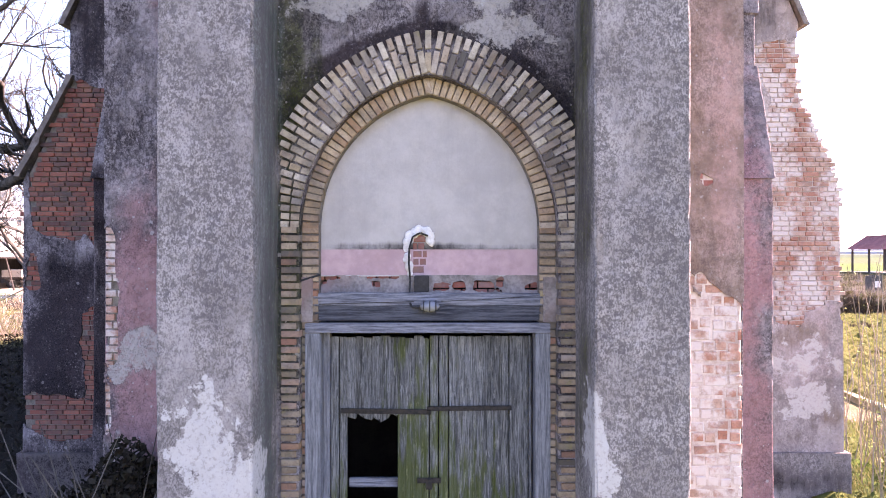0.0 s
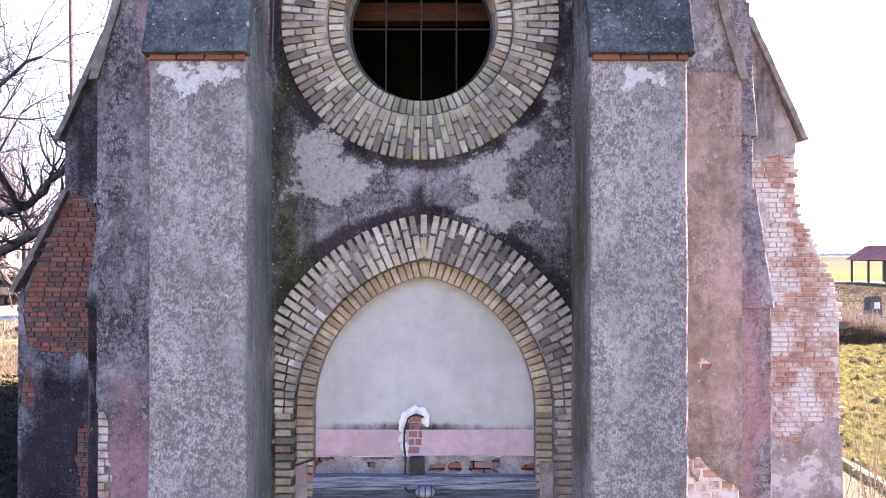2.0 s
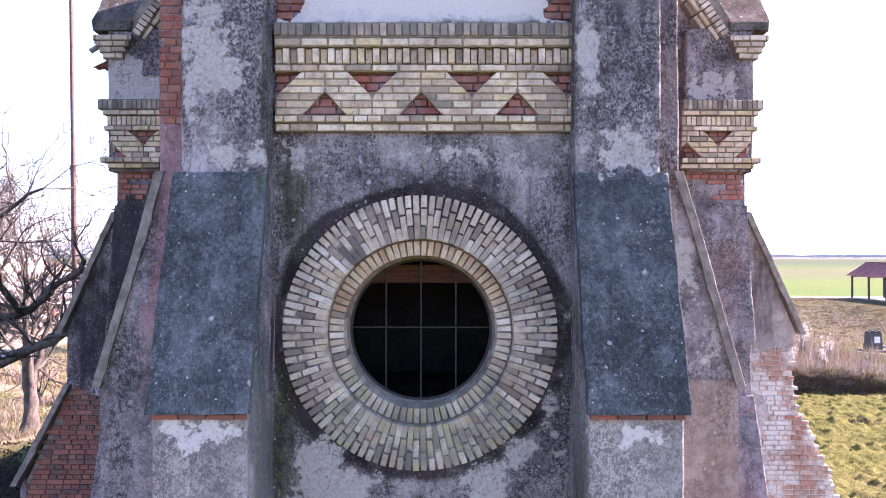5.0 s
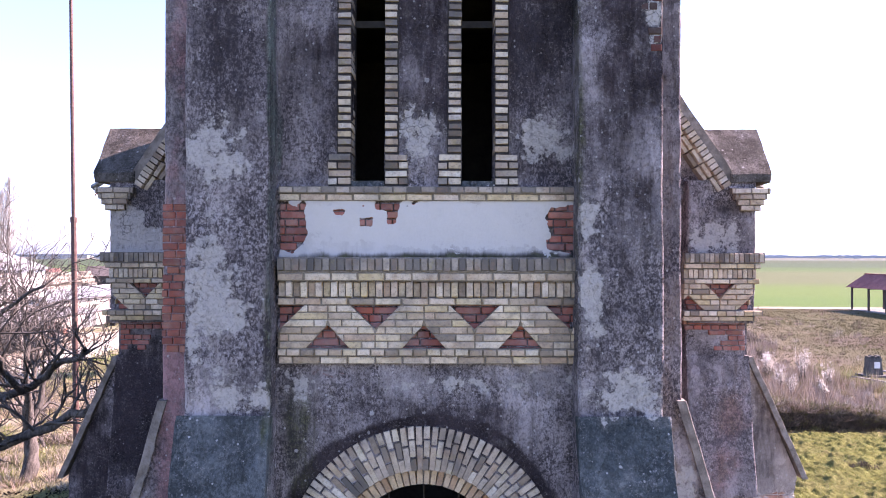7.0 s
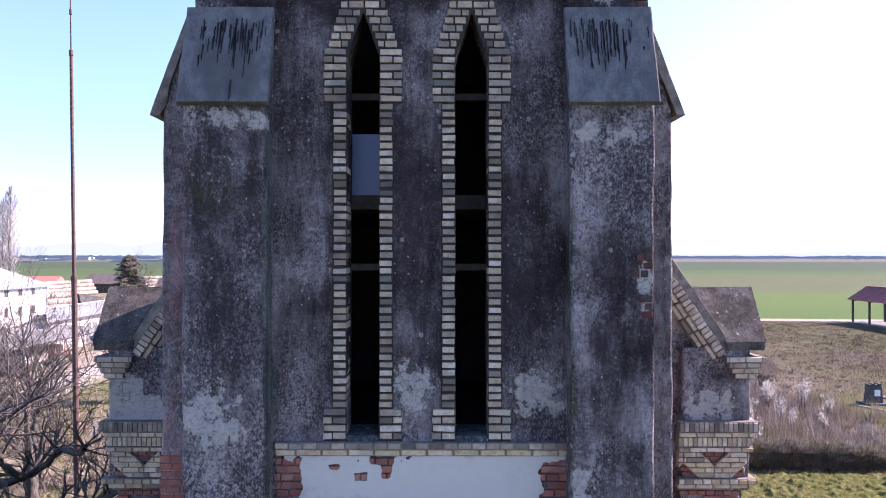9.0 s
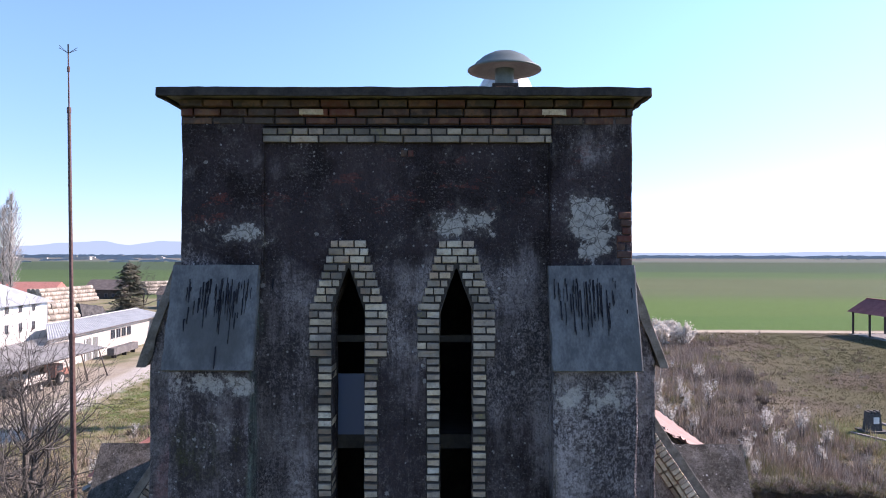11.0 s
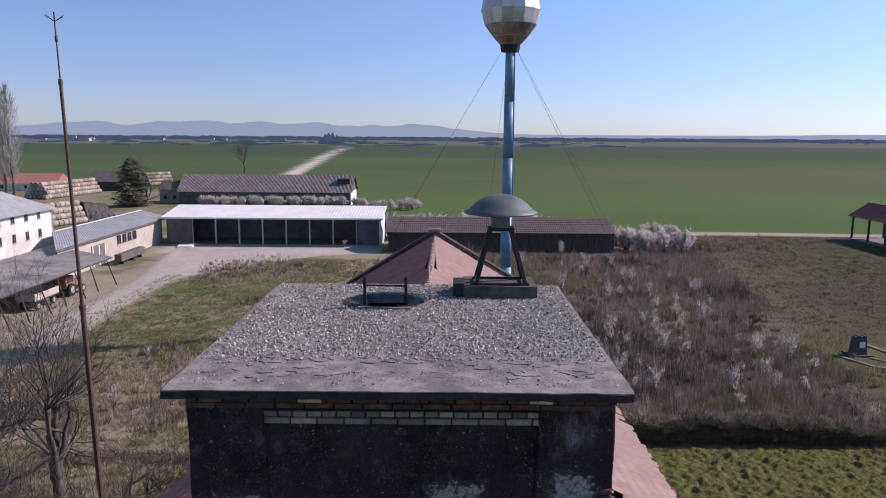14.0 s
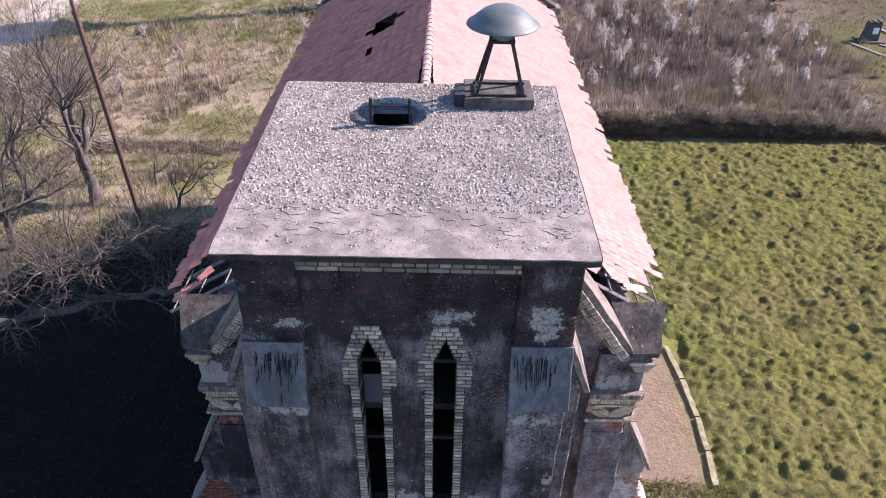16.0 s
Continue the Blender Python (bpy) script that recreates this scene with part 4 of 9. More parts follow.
block("pink_band", -1.22, 1.22, 0.241, 0.262, 3.672, 3.932, PINKBAND, tower, "dusky pink painted band under the tympanum", 0.05, 0.008)
for z_ in (3.932, 3.658):
    block("band_ledge", -1.2, 1.2, 0.236, 0.262, z_, z_ + 0.014, SMOOTH, tower, "", 0.04, 0.012)
band = new("brick_patch")
band.parent = tower
brick_wall(band, RED, -1.25, 1.25, 3.42, 3.68, 0.25, lambda x, z: True, 0.06)

# ---- rose window ----
rose = new("rose_window")
rose.parent = tower
tagged(rose, "round window ringed with cream bricks, barred with iron")
N = 104
for k in range(N):
    ang = 2 * math.pi * (k + 0.5) / N
    ring_bricks(rose, MOSSY if math.sin(ang) < -0.62 else CREAM, ang, ROSE_X, ROSE_Z, 0.915, 1.365, -0.02, 0.25, 0.0635, k % 2)
inner_ring = new("inner_ring")
inner_ring.parent = tower
for k in range(76):
    ang = 2 * math.pi * (k + 0.5) / 76
    brick(inner_ring, YELLOW if math.sin(ang) > 0.25 else (CREAM if math.sin(ang) > -0.45 else MOSSY), ROSE_X + math.cos(ang) * 0.835, 0.06, ROSE_Z + math.sin(ang) * 0.835, 0.15, 0.25, 0.062, -math.degrees(ang))
def ring_sheet(name, r0, r1, y, thick, material, parent):
    return sheet(name, ROSE_X - r1 - 0.05, ROSE_X + r1 + 0.05, ROSE_Z - r1 - 0.05, ROSE_Z + r1 + 0.05, y, thick, lambda x, z: np.minimum(r1 - np.hypot(x - ROSE_X, z - ROSE_Z), np.hypot(x - ROSE_X, z - ROSE_Z) - r0), material, parent, "", 0.03, 0.0)
ring_sheet("mortar_bed", 0.77, 1.38, 0.02 + 0.07, 0.2, MORTAR, tower)
ring_sheet("reveal", 0.73, 0.95, 0.3, 0.12, MORTAR, tower)
def ring_bar(bm, r, y, w, n=48):
    for k in range(n):
        a, b = 2 * math.pi * k / n, 2 * math.pi * (k + 1) / n
        tube(bm, (ROSE_X + r * math.cos(a), y, ROSE_Z + r * math.sin(a)), (ROSE_X + r * math.cos(b), y, ROSE_Z + r * math.sin(b)), w, n=6, cap=False)
bm = bmesh.new()
ring_bar(bm, 0.725, 0.32, 0.022)
frame_ring = part("window_frame", bm, IRON, rose)
for dx in (-0.36, 0.0, 0.36):
    bm = bmesh.new()
    h = math.sqrt(0.72 ** 2 - dx ** 2)
    tube(bm, (ROSE_X + dx, 0.32, ROSE_Z - h), (ROSE_X + dx, 0.32, ROSE_Z + h), 0.009, n=6)
    part("bar", bm, IRON, rose)
bm = bmesh.new()
tube(bm, (ROSE_X - 0.72, 0.31, ROSE_Z + 0.02), (ROSE_X + 0.72, 0.31, ROSE_Z + 0.02), 0.009, n=6)
part("bar", bm, IRON, rose)
boxes("ceiling_beam", [(-1.8, 1.8, 1.3, 1.5, 8.42, 8.63)], REDWOOD, tower, "reddish brown timber beam inside")

# ---- frieze between rose and lancets ----
frieze = new("frieze")
frieze.parent = tower
tagged(frieze, "cream brick frieze with red triangles and dentils")
for y_, z0_, z1_ in ((-0.055, 9.957, 10.04), (-0.085, 10.04, 10.112), (-0.085, 10.536, 10.608), (-0.055, 10.608, 10.771), (-0.125, 10.771, 10.863), (-0.135, 10.863, 11.005), (-0.04, 11.56, 11.632), (-0.065, 11.632, 11.7), (-0.04, 17.255, 17.405)):
    boxes("mortar_bed", [(-INNER + 0.004, INNER - 0.004, y_ + (0.01 if z0_ > 17 else 0), 0.05, z0_, z1_)], SOOTEDGE if z0_ > 17 else (MORTAR if y_ in (-0.055, -0.135, -0.065) else FRIEZEBED), tower)


def course(parent, z, h, size, y, material=CREAM, gap=0.012, shift=0.0, start=-INNER, end=INNER, skip=None):
    x = start - shift
    k = 0
    while x < end:
        a, b = max(x, start), min(x + size, end)
        if b - a > 0.03 and not (skip and skip((a + b) / 2, z, k)):
            brick(parent, material, (a + b) / 2, y(k) if callable(y) else y, z + h / 2, b - a - gap, 0.14, h - gap)
        x += size
        k += 1


def cut_brick(parent, material, low, high, z0, z1, y, depth=0.13):
    """A brick whose ends are cut to a slant: low and high are its ends at the foot and the top."""
    c, j = 0.006, RNG.uniform(-0.003, 0.003)
    v = []
    for inset, yy in ((0.0, y + 0.01), (c, y + j), (0.0, y + depth)):
        for (a, b), z in ((low, z0 + inset), (high, z1 - inset)):
            if b - a < 0.012:
                a, b = (a + b) / 2 - 0.006, (a + b) / 2 + 0.006
            v += [(a + inset, yy, z), (b - inset, yy, z)]
    f = [(4, 5, 7, 6)]
    for p, q in (((0, 1, 3, 2), (4, 5, 7, 6)), ((8, 9, 11, 10), (0, 1, 3, 2))):
        f += [(p[i], p[(i + 1) % 4], q[(i + 1) % 4], q[i]) for i in range(4)]
    me = bpy.data.meshes.new("brick")
    me.from_pydata(v, [], f)
    me.materials.append(material)
    ob = new("brick", me)
    ob.parent = parent


def cut_course(parent, material, z0, z1, size, shift, start, end, y, gaps, joint=0.01):
    """A course of bricks from start to end, left open at the gaps (lambda z: list of (left, right))."""
    spans, edge0, edge1 = [], start, start
    g0, g1 = sorted(gaps(z0 + 0.004)), sorted(gaps(z1 - 0.004))
    for (l0, r0), (l1, r1) in zip(g0, g1):
        spans.append(((edge0, l0), (edge1, l1)))
        edge0, edge1 = r0, r1
    spans.append(((edge0, end), (edge1, end)))
    for (a0, b0), (a1, b1) in spans:
        am, bm_ = (a0 + a1) / 2, (b0 + b1) / 2
        if bm_ - am < 0.02:
            continue
        x = start - shift
        marks = []
        while x < bm_:
            if am + 0.05 < x < bm_ - 0.05:
                marks.append(x + RNG.uniform(-0.012, 0.012))
            x += size
        lows, highs = [a0] + marks + [b0], [a1] + marks + [b1]
        for i in range(len(lows) - 1):
            cut_brick(parent, material, (lows[i] + joint / 2, lows[i + 1] - joint / 2), (highs[i] + joint / 2, highs[i + 1] - joint / 2), z0 + joint / 2, z1 - joint / 2, y)


course(frieze, 9.957, 0.079, 0.27, -0.07, PALEBRICK, shift=0.13)
course(frieze, 10.04, 0.07, 0.137, -0.105, PALEBRICK, shift=0.05)
UP, DOWN = (-0.972, -0.031, 0.912), (-1.446, -0.508, 0.465, 1.405)
TRI_FOOT, TRI_TOP = 10.112, 10.536


def frieze_gaps(z):
    out = []
    for c in UP:
        h = max(0.0, 0.212 * (1 - (z - TRI_FOOT) / 0.234))
        out.append((c - h, c + h))
    for c in DOWN:
        h = max(0.0, 0.243 * (1 - (TRI_TOP - z) / 0.238))
        out.append((max(c - h, -INNER), min(c + h, INNER)))
    return out


for r in range(6):
    z = TRI_FOOT + r * (TRI_TOP - TRI_FOOT) / 6
    cut_course(frieze, PALEBRICK, z, z + (TRI_TOP - TRI_FOOT) / 6, 0.27, 0.135 * (r % 2) + 0.02 * r, -INNER, INNER, -0.095, frieze_gaps)


def outside_triangles(x, z):
    f = np.full(len(x), 9.0)
    for c in UP:
        f = np.minimum(f, (np.abs(x - c) - 0.212 * (1 - (z - TRI_FOOT) / 0.234)) * 0.74)
    for c in DOWN:
        f = np.minimum(f, (np.abs(x - c) - 0.243 * (1 - (TRI_TOP - z) / 0.238)) * 0.7)
    return f


sheet("mortar_bed", -INNER + 0.004, INNER - 0.004, TRI_FOOT, TRI_TOP, -0.083, 0.06, outside_triangles, FRIEZEBED, tower, "", 0.025, 0.0)
recess = new("triangle_recess")
recess.parent = tower
tagged(recess, "red brick triangles set into the frieze")
brick_wall(recess, RED, -INNER, INNER, 10.08, 10.57, -0.03, lambda x, z: any(abs(x - c) < 0.3 for c in UP + DOWN), 0.06)
course(frieze, 10.536, 0.072, 0.262, -0.105, PALEBRICK, shift=0.1)
course(frieze, 10.608, 0.163, 0.0735, lambda k: -0.12 if k % 2 else -0.075, PALEBRICK)
course(frieze, 10.775, 0.08, 0.262, -0.14, PALEBRICK)
course(frieze, 10.863, 0.142, 0.0735, -0.15, SOOTCREAM)
course(frieze, 11.56, 0.072, 0.262, -0.05, PALEBRICK, shift=0.06)
course(frieze, 11.632, 0.07, 0.14, -0.075, SOOTCREAM)
panel_field = blobs([(-1.4, 11.3, 0.2, 0.24), (1.4, 11.28, 0.22, 0.24), (-0.42, 11.52, 0.2, 0.05), (-0.62, 11.36, 0.06, 0.05), (-0.35, 11.42, 0.05, 0.06), (-0.85, 11.45, 0.05, 0.03)], 0.075, 9.0)
wear("pale", 0.0, -0.03, 11.36, 1.4, 0.03, 0.2, 1.7)
# panel foot: soot, with the ledge's shadow line painted in as well
wear("soot", 0.0, -0.03, 10.97, 3.0, 0.05, 0.08, 1.0)
wear("moss", 0.0, -0.03, 11.0, 3.0, 0.05, 0.06, 0.6)
wear("pale", 0.2, 0.0, 9.88, 2.0, 0.1, 0.1, 1.0)
sheet("panel", -INNER, INNER, 10.97, 11.57, -0.03, 0.03, panel_field, SMOOTH, tower, "whitish plaster panel broken to red brick at its ends", 0.022)
panel_bricks = new("brick_patch")
panel_bricks.parent = tower
brick_wall(panel_bricks, RED, -INNER, INNER, 10.98, 11.56, -0.022, one(panel_field), 0.06)

# thin red brick line under the lower slopes
under_slope = new("brick_band")
under_slope.parent = tower
for s in (-1, 1):
    a, b = sorted((s * INNER - 0.025, s * (OUTER + 0.02) - 0.025))
    course(under_slope, 7.335, 0.06, 0.24, -0.952, REDOLD, start=a, end=b)

# ---- lancet windows ----
for cx in LANCETS:
    lan = new("lancet_window")
    lan.parent = tower
    tagged(lan, "narrow open lancet edged with cream bricks")
    z, row = 11.72, 0
    while z < 15.6:
        wide = z < 11.98 or z > 15.08
        for s in (-1, 1):
            if wide:
                if row % 2:
                    brick(lan, CREAM if RNG.random() < (0.35 if z > 15.0 else 0.75) else SOOTCREAM, cx + s * (0.165 + 0.115), -0.03, z + 0.035, 0.225, 0.3, 0.066)
                else:
                    brick(lan, CREAM if RNG.random() < (0.35 if z > 15.0 else 0.75) else SOOTCREAM, cx + s * (0.165 + 0.066), -0.03, z + 0.035, 0.128, 0.3, 0.066)
                    brick(lan, CREAM if RNG.random() < (0.35 if z > 15.0 else 0.75) else SOOTCREAM, cx + s * (0.165 + 0.185), -0.03, z + 0.035, 0.09, 0.2, 0.066)
            else:
                brick(lan, CREAM if RNG.random() < (0.35 if z > 15.0 else 0.75) else SOOTCREAM, cx + s * (0.165 + 0.066 + RNG.uniform(-0.004, 0.004)), -0.03, z + 0.035 + RNG.uniform(-0.004, 0.004), 0.132 + RNG.uniform(-0.01, 0.006), 0.3, 0.06 + RNG.uniform(-0.004, 0.003))
        z += COURSE
        row += 1
    while z < 16.2:
        k = (z - 15.6)
        inner = max(0.0, 0.165 * (1 - k / 0.42))
        outer = 0.36 - 0.30 * k
        if inner > 0.02:
            for s in (-1, 1):
                w = outer - inner
                cutp = 0.55 if row % 2 else 0.35
                brick(lan, CREAM if RNG.random() < (0.35 if z > 15.0 else 0.75) else SOOTCREAM, cx + s * (inner + w * cutp / 2), -0.03, z + 0.035, w * cutp - 0.01, 0.3, 0.066)
                brick(lan, CREAM if RNG.random() < (0.35 if z > 15.0 else 0.75) else SOOTCREAM, cx + s * (inner + w * (cutp + 1) / 2), -0.03, z + 0.035, w * (1 - cutp) - 0.01, 0.2, 0.066)
        else:
            course(lan, z, COURSE, 0.16, -0.03, start=cx - outer, end=cx + outer, shift=0.08 if row % 2 else 0.0)
        z += COURSE
        row += 1
    sheet("mortar_bed", cx - 0.45, cx + 0.45, 11.7, 16.26, -0.012, 0.03, lambda x, z, cx=cx: np.minimum(lancet_gap(x, z, cx, 0.166), np.where(z > 15.5, 0.37 - 0.30 * (z - 15.5) - np.abs(x - cx), np.where((z < 12.0) | (z > 15.08), 0.39, 0.305) - np.abs(x - cx))), SOOTEDGE, tower, "", 0.03, 0.0)
    boxes("sill", [(cx - 0.164, cx + 0.164, -0.02, 0.45, 11.69, 11.76)], SLATE, tower)
    for z in (13.4, 15.2):
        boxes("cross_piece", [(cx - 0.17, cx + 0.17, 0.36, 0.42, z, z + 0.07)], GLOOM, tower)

# ---- tower head ----
head = new("brick_band")
head.parent = tower
tagged(head, "two courses of cream brick under the eaves")
course(head, 17.25, 0.08, 0.285, -0.05, SOOTCREAM)
course(head, 17.33, 0.075, 0.155, -0.045, SOOTCREAM)
eaves = new("brick_band")
eaves.parent = tower
boxes("eaves_bed", [(-OUTER, OUTER, -0.04, 0.3, 17.42, 17.67)], TARRUN, tower)
course(eaves, 17.43, 0.075, 0.31, -0.075, DARKBRICK, start=-OUTER, end=OUTER)
course(eaves, 17.505, 0.085, 0.27, -0.11, DULLRED, start=-OUTER, end=OUTER, shift=0.14)
course(eaves, 17.59, 0.08, 0.29, -0.16, DARKBRICK, start=-OUTER, end=OUTER, shift=0.05)
for x in (-0.95, 1.47):
    brick(eaves, CREAM, x, -0.118, 17.547, 0.25, 0.14, 0.062)
for d in ((-2.41, 2.38, -0.375, -0.335), (-2.415, -2.37, -0.335, 4.7), (2.34, 2.385, -0.335, 4.7)):
    block("slab_edge", *d, 17.655, 17.735, SOOTEDGE, tower, "", 0.05, 0.03)
for dims in ((-2.40, 2.37, -0.36, 3.03), (-2.40, 2.37, 3.62, 4.75), (-2.40, -0.76, 3.03, 3.62), (-0.11, 2.37, 3.03, 3.62)):
    block("roof_slab", *dims, 17.685, 17.74, CONCRETE, tower, "cracked grey cement roof slab", 0.06, 0.02)

# ---- nave ----
nave = thing("church_nave", "church nave with crumbling plaster, corner piers and broken tile roof", "church")
bm = bmesh.new()
box(bm, -4.85, -2.27, 3.9, 4.4, -0.1, 12.0)
box(bm, 2.27, 4.85, 3.9, 4.4, -0.1, 12.0)
part("front_wall", bm, PLASTER, nave)
boxes("side_wall", [(4.4, 4.85, 4.4, 25.2, -0.1, 12.1)], PLASTER, nave)
boxes("side_wall", [(-4.85, -4.4, 4.4, 25.2, -0.1, 12.1)], PLASTER, nave)
TILE = plain_material("red_roof_tile", (0.34, 0.14, 0.115), (0.45, 0.2, 0.165), 7, by_object=0.15, stain=(0.27, 0.12, 0.1))
# less red tile for the right slope and the ridge
PALETILE = plain_material("pale_roof_tile", (0.32, 0.222, 0.2), (0.385, 0.28, 0.256), 7, by_object=0.1, stain=(0.33, 0.2, 0.178))
RIDGE_Z, RX = 15.6, -0.1


def eave(s, y):
    k = (y - 6.0) / 19.3
    return (RX + s * (5.9 - 0.65 * k), y, 12.05 + 0.4 * k)


bm = bmesh.new()
v = [bm.verts.new(p) for p in ((-5.2, 25.2, 0), (5.0, 25.2, 0), (5.0, 25.2, 12.5), (RX, 25.2, 15.75), (-5.2, 25.2, 12.5))]
f = bm.faces.new(v)
r = bmesh.ops.extrude_face_region(bm, geom=[f])
bmesh.ops.translate(bm, verts=[e for e in r["geom"] if isinstance(e, bmesh.types.BMVert)], vec=(0, 0.4, 0))
bmesh.ops.recalc_face_normals(bm, faces=bm.faces[:])
part("rear_gable", bm, PLASTER, nave)


def nave_corner(s):
    def ring(i, o, y0, y1, z):
        a, b = sorted((s * i, s * o))
        return [(a, y0, z), (b, y0, z), (b, y1, z), (a, y1, z)]
    I, O = 3.85, 4.8
    hexa("pier", ring(I, O, 3.0, 4.0, 0.4), ring(I, O, 3.0, 4.0, 5.0), PLASTER, nave, "dusky pink plastered corner pier")
    hexa("pier_plinth", ring(I - 0.04, O + 0.05, 2.94, 4.0, -0.1), ring(I - 0.04, O + 0.05, 2.94, 4.0, 0.42), ROUGHCAST, nave)
    hexa("pier_slope", ring(I - 0.02, O + 0.03, 2.96, 4.0, 4.95), ring(I - 0.02, O, 3.46, 4.0, 6.66), PLASTER, nave)
    hexa("pier", ring(I, O - 0.02, 3.5, 4.0, 6.6), ring(I, O - 0.02, 3.5, 4.0, 7.5), PLASTER, nave)
    hexa("pier_slope", ring(I - 0.02, O + 0.03, 3.46, 4.0, 7.45), ring(I, O, 3.7, 4.0, 9.5), PLASTER, nave)
    hexa("pier", ring(I, O - 0.05, 3.72, 4.0, 9.45), ring(I, O - 0.05, 3.72, 4.0, 10.0), PLASTER, nave)
    hexa("turret", ring(I, O + 0.05, 3.62, 4.6, 10.0), ring(I, O + 0.08, 3.62, 4.6, 12.15), PLASTER, nave, "grey plastered turret wall with dark stains")
    # front slope stone
    def pick(pts):
        pts = [(s * x, y, z) for x, y, z in pts]
        return pts if s > 0 else [pts[1], pts[0], pts[3], pts[2]]
    hexa("turret_cap", pick([(4.5, 3.58, 12.12), (5.08, 3.58, 12.12), (5.18, 4.75, 12.12), (4.08, 4.75, 12.12)]), pick([(4.5, 3.58, 12.25), (5.1, 3.58, 12.25), (5.2, 4.32, 13.05), (4.05, 4.32, 13.05)]), CAPSTONE, nave, "dark mossy stone cap of a corner turret")
    # steep parapet over the front wall
    hexa("parapet", ring(2.25, 4.6, 3.8, 4.2, 11.9), ring(2.25, 2.3, 3.8, 4.2, 15.3), PLASTER, nave)
    hexa("parapet_coping", pick([(4.5, 3.6, 12.11), (4.6, 3.6, 12.18), (4.6, 4.25, 12.18), (4.5, 4.25, 12.11)]), pick([(2.26, 3.6, 15.4), (2.36, 3.6, 15.47), (2.36, 4.25, 15.47), (2.26, 4.25, 15.4)]), COPING, nave, "", 0.12, 0.03)


for s in (-1, 1):
    nave_corner(s)

# ---- ground ----
def axis(lo, hi, step, far):
    c = list(np.arange(lo, hi + 1e-6, step))
    d = step
    while c[-1] < far:
        d *= 1.12
        c.append(c[-1] + d)
    d = step
    left = []
    x = lo
    while x > -far:
        d *= 1.12
        x -= d
        left.append(x)
    return np.array(left[::-1] + c)


gx, gy = axis(-75, 75, 0.8, 4600), axis(-30, 150, 0.8, 4600)
GX, GY = np.meshgrid(gx, gy)
X, Y = GX.ravel(), GY.ravel()


def smooth(a, b, v):
    k = np.clip((v - a) / (b - a), 0, 1)
    return k * k * (3 - 2 * k)


def ground_tone(X, Y):
    P = np.stack([X, Y, 0 * X], 1)
    n1, n2, n3 = vnoise(P, 0.06, 4), vnoise(P + 50, 0.25, 4), vnoise(P + 90, 0.012, 3)
    def col(r, g, b):
        return np.tile(np.array([r, g, b]), (len(X), 1))
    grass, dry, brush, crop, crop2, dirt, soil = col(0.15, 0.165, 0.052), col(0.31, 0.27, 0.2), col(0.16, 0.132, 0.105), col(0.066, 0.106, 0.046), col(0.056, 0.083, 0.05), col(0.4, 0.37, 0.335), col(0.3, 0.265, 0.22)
    c = grass * (0.95 + 0.3 * n2[:, None])
    def lay(c, k, d):
        return c * (1 - k[:, None]) + d * k[:, None]
    c = lay(c, smooth(0.4, 0.62, n2) * 0.55 * smooth(8, 14, X) * smooth(40, 30, Y), col(0.2, 0.175, 0.085))
    wild = smooth(33, 38, Y + 5 * (n1 - 0.5)) * smooth(150, 132, Y)
    c = lay(c, wild, brush * (0.8 + 0.5 * n2[:, None]))
    c = lay(c, wild * smooth(0.5, 0.65, n1) * 0.8, dry)
    c = lay(c, wild * smooth(4, 36, X - 0.2 * Y + 24 * (n1 - 0.5)) * 0.85, lay(col(0.063, 0.064, 0.031), smooth(0.42, 0.6, n1), col(0.065, 0.051, 0.04)))
    c = lay(c, smooth(34.5, 37.5, X + 3 * (n2 - 0.5)) * smooth(34, 37, Y) * smooth(66, 58, Y + 6 * (n2 - 0.5)) * 0.85, lay(col(0.085, 0.1, 0.036), smooth(0.45, 0.62, n2), col(0.11, 0.105, 0.052)))
    left = smooth(-5, -12, X) * smooth(20, 26, Y)
    c = lay(c, left * 0.75, lay(dry, smooth(0.46, 0.66, n2), col(0.13, 0.14, 0.07)))
    # green patch by the yard
    c = lay(c, smooth(1.25, 0.85, np.hypot((X + 27) / 14, (Y - 72) / 20) + 0.5 * (n2 - 0.5)), lay(col(0.115, 0.145, 0.058), smooth(0.4, 0.55, n2), col(0.23, 0.2, 0.135)))
    # yard and lane
    wander = 2.2 * (n2 - 0.5) + 1.5 * (n1 - 0.5)
    right_edge = np.interp(Y, [30, 55, 75, 90, 97, 109, 113], [-36, -36.5, -37.6, -37.6, -33.8, -21.4, -11.0])
    left_edge = np.interp(Y, [30, 62, 74, 89, 100, 118, 121], [-40.5, -41.2, -42, -43.1, -45.1, -48.2, -49.0])
    lane = smooth(0.6, -0.6, X - right_edge + wander) * smooth(-0.6, 0.6, X - left_edge + wander) * smooth(49, 55, Y + wander) * smooth(122.5, 121.0, Y)
    yard = smooth(0.6, -0.6, np.abs(X + 31) - 19) * smooth(110, 112, Y + wander) * smooth(122.5, 121.0, Y)
    c = lay(c, np.maximum(yard, lane), dirt * (0.8 + 0.4 * n2[:, None]))
    canopy = smooth(1.1, 0.9, np.maximum(np.abs((X + 52) / 9), np.abs((Y - 72) / 20)))
    c = lay(c, canopy, soil)
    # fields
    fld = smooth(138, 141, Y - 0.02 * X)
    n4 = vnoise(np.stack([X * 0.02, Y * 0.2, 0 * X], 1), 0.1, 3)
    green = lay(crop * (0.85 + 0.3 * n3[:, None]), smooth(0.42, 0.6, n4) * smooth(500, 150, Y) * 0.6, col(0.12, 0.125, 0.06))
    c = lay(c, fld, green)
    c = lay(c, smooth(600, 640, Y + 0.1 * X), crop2)
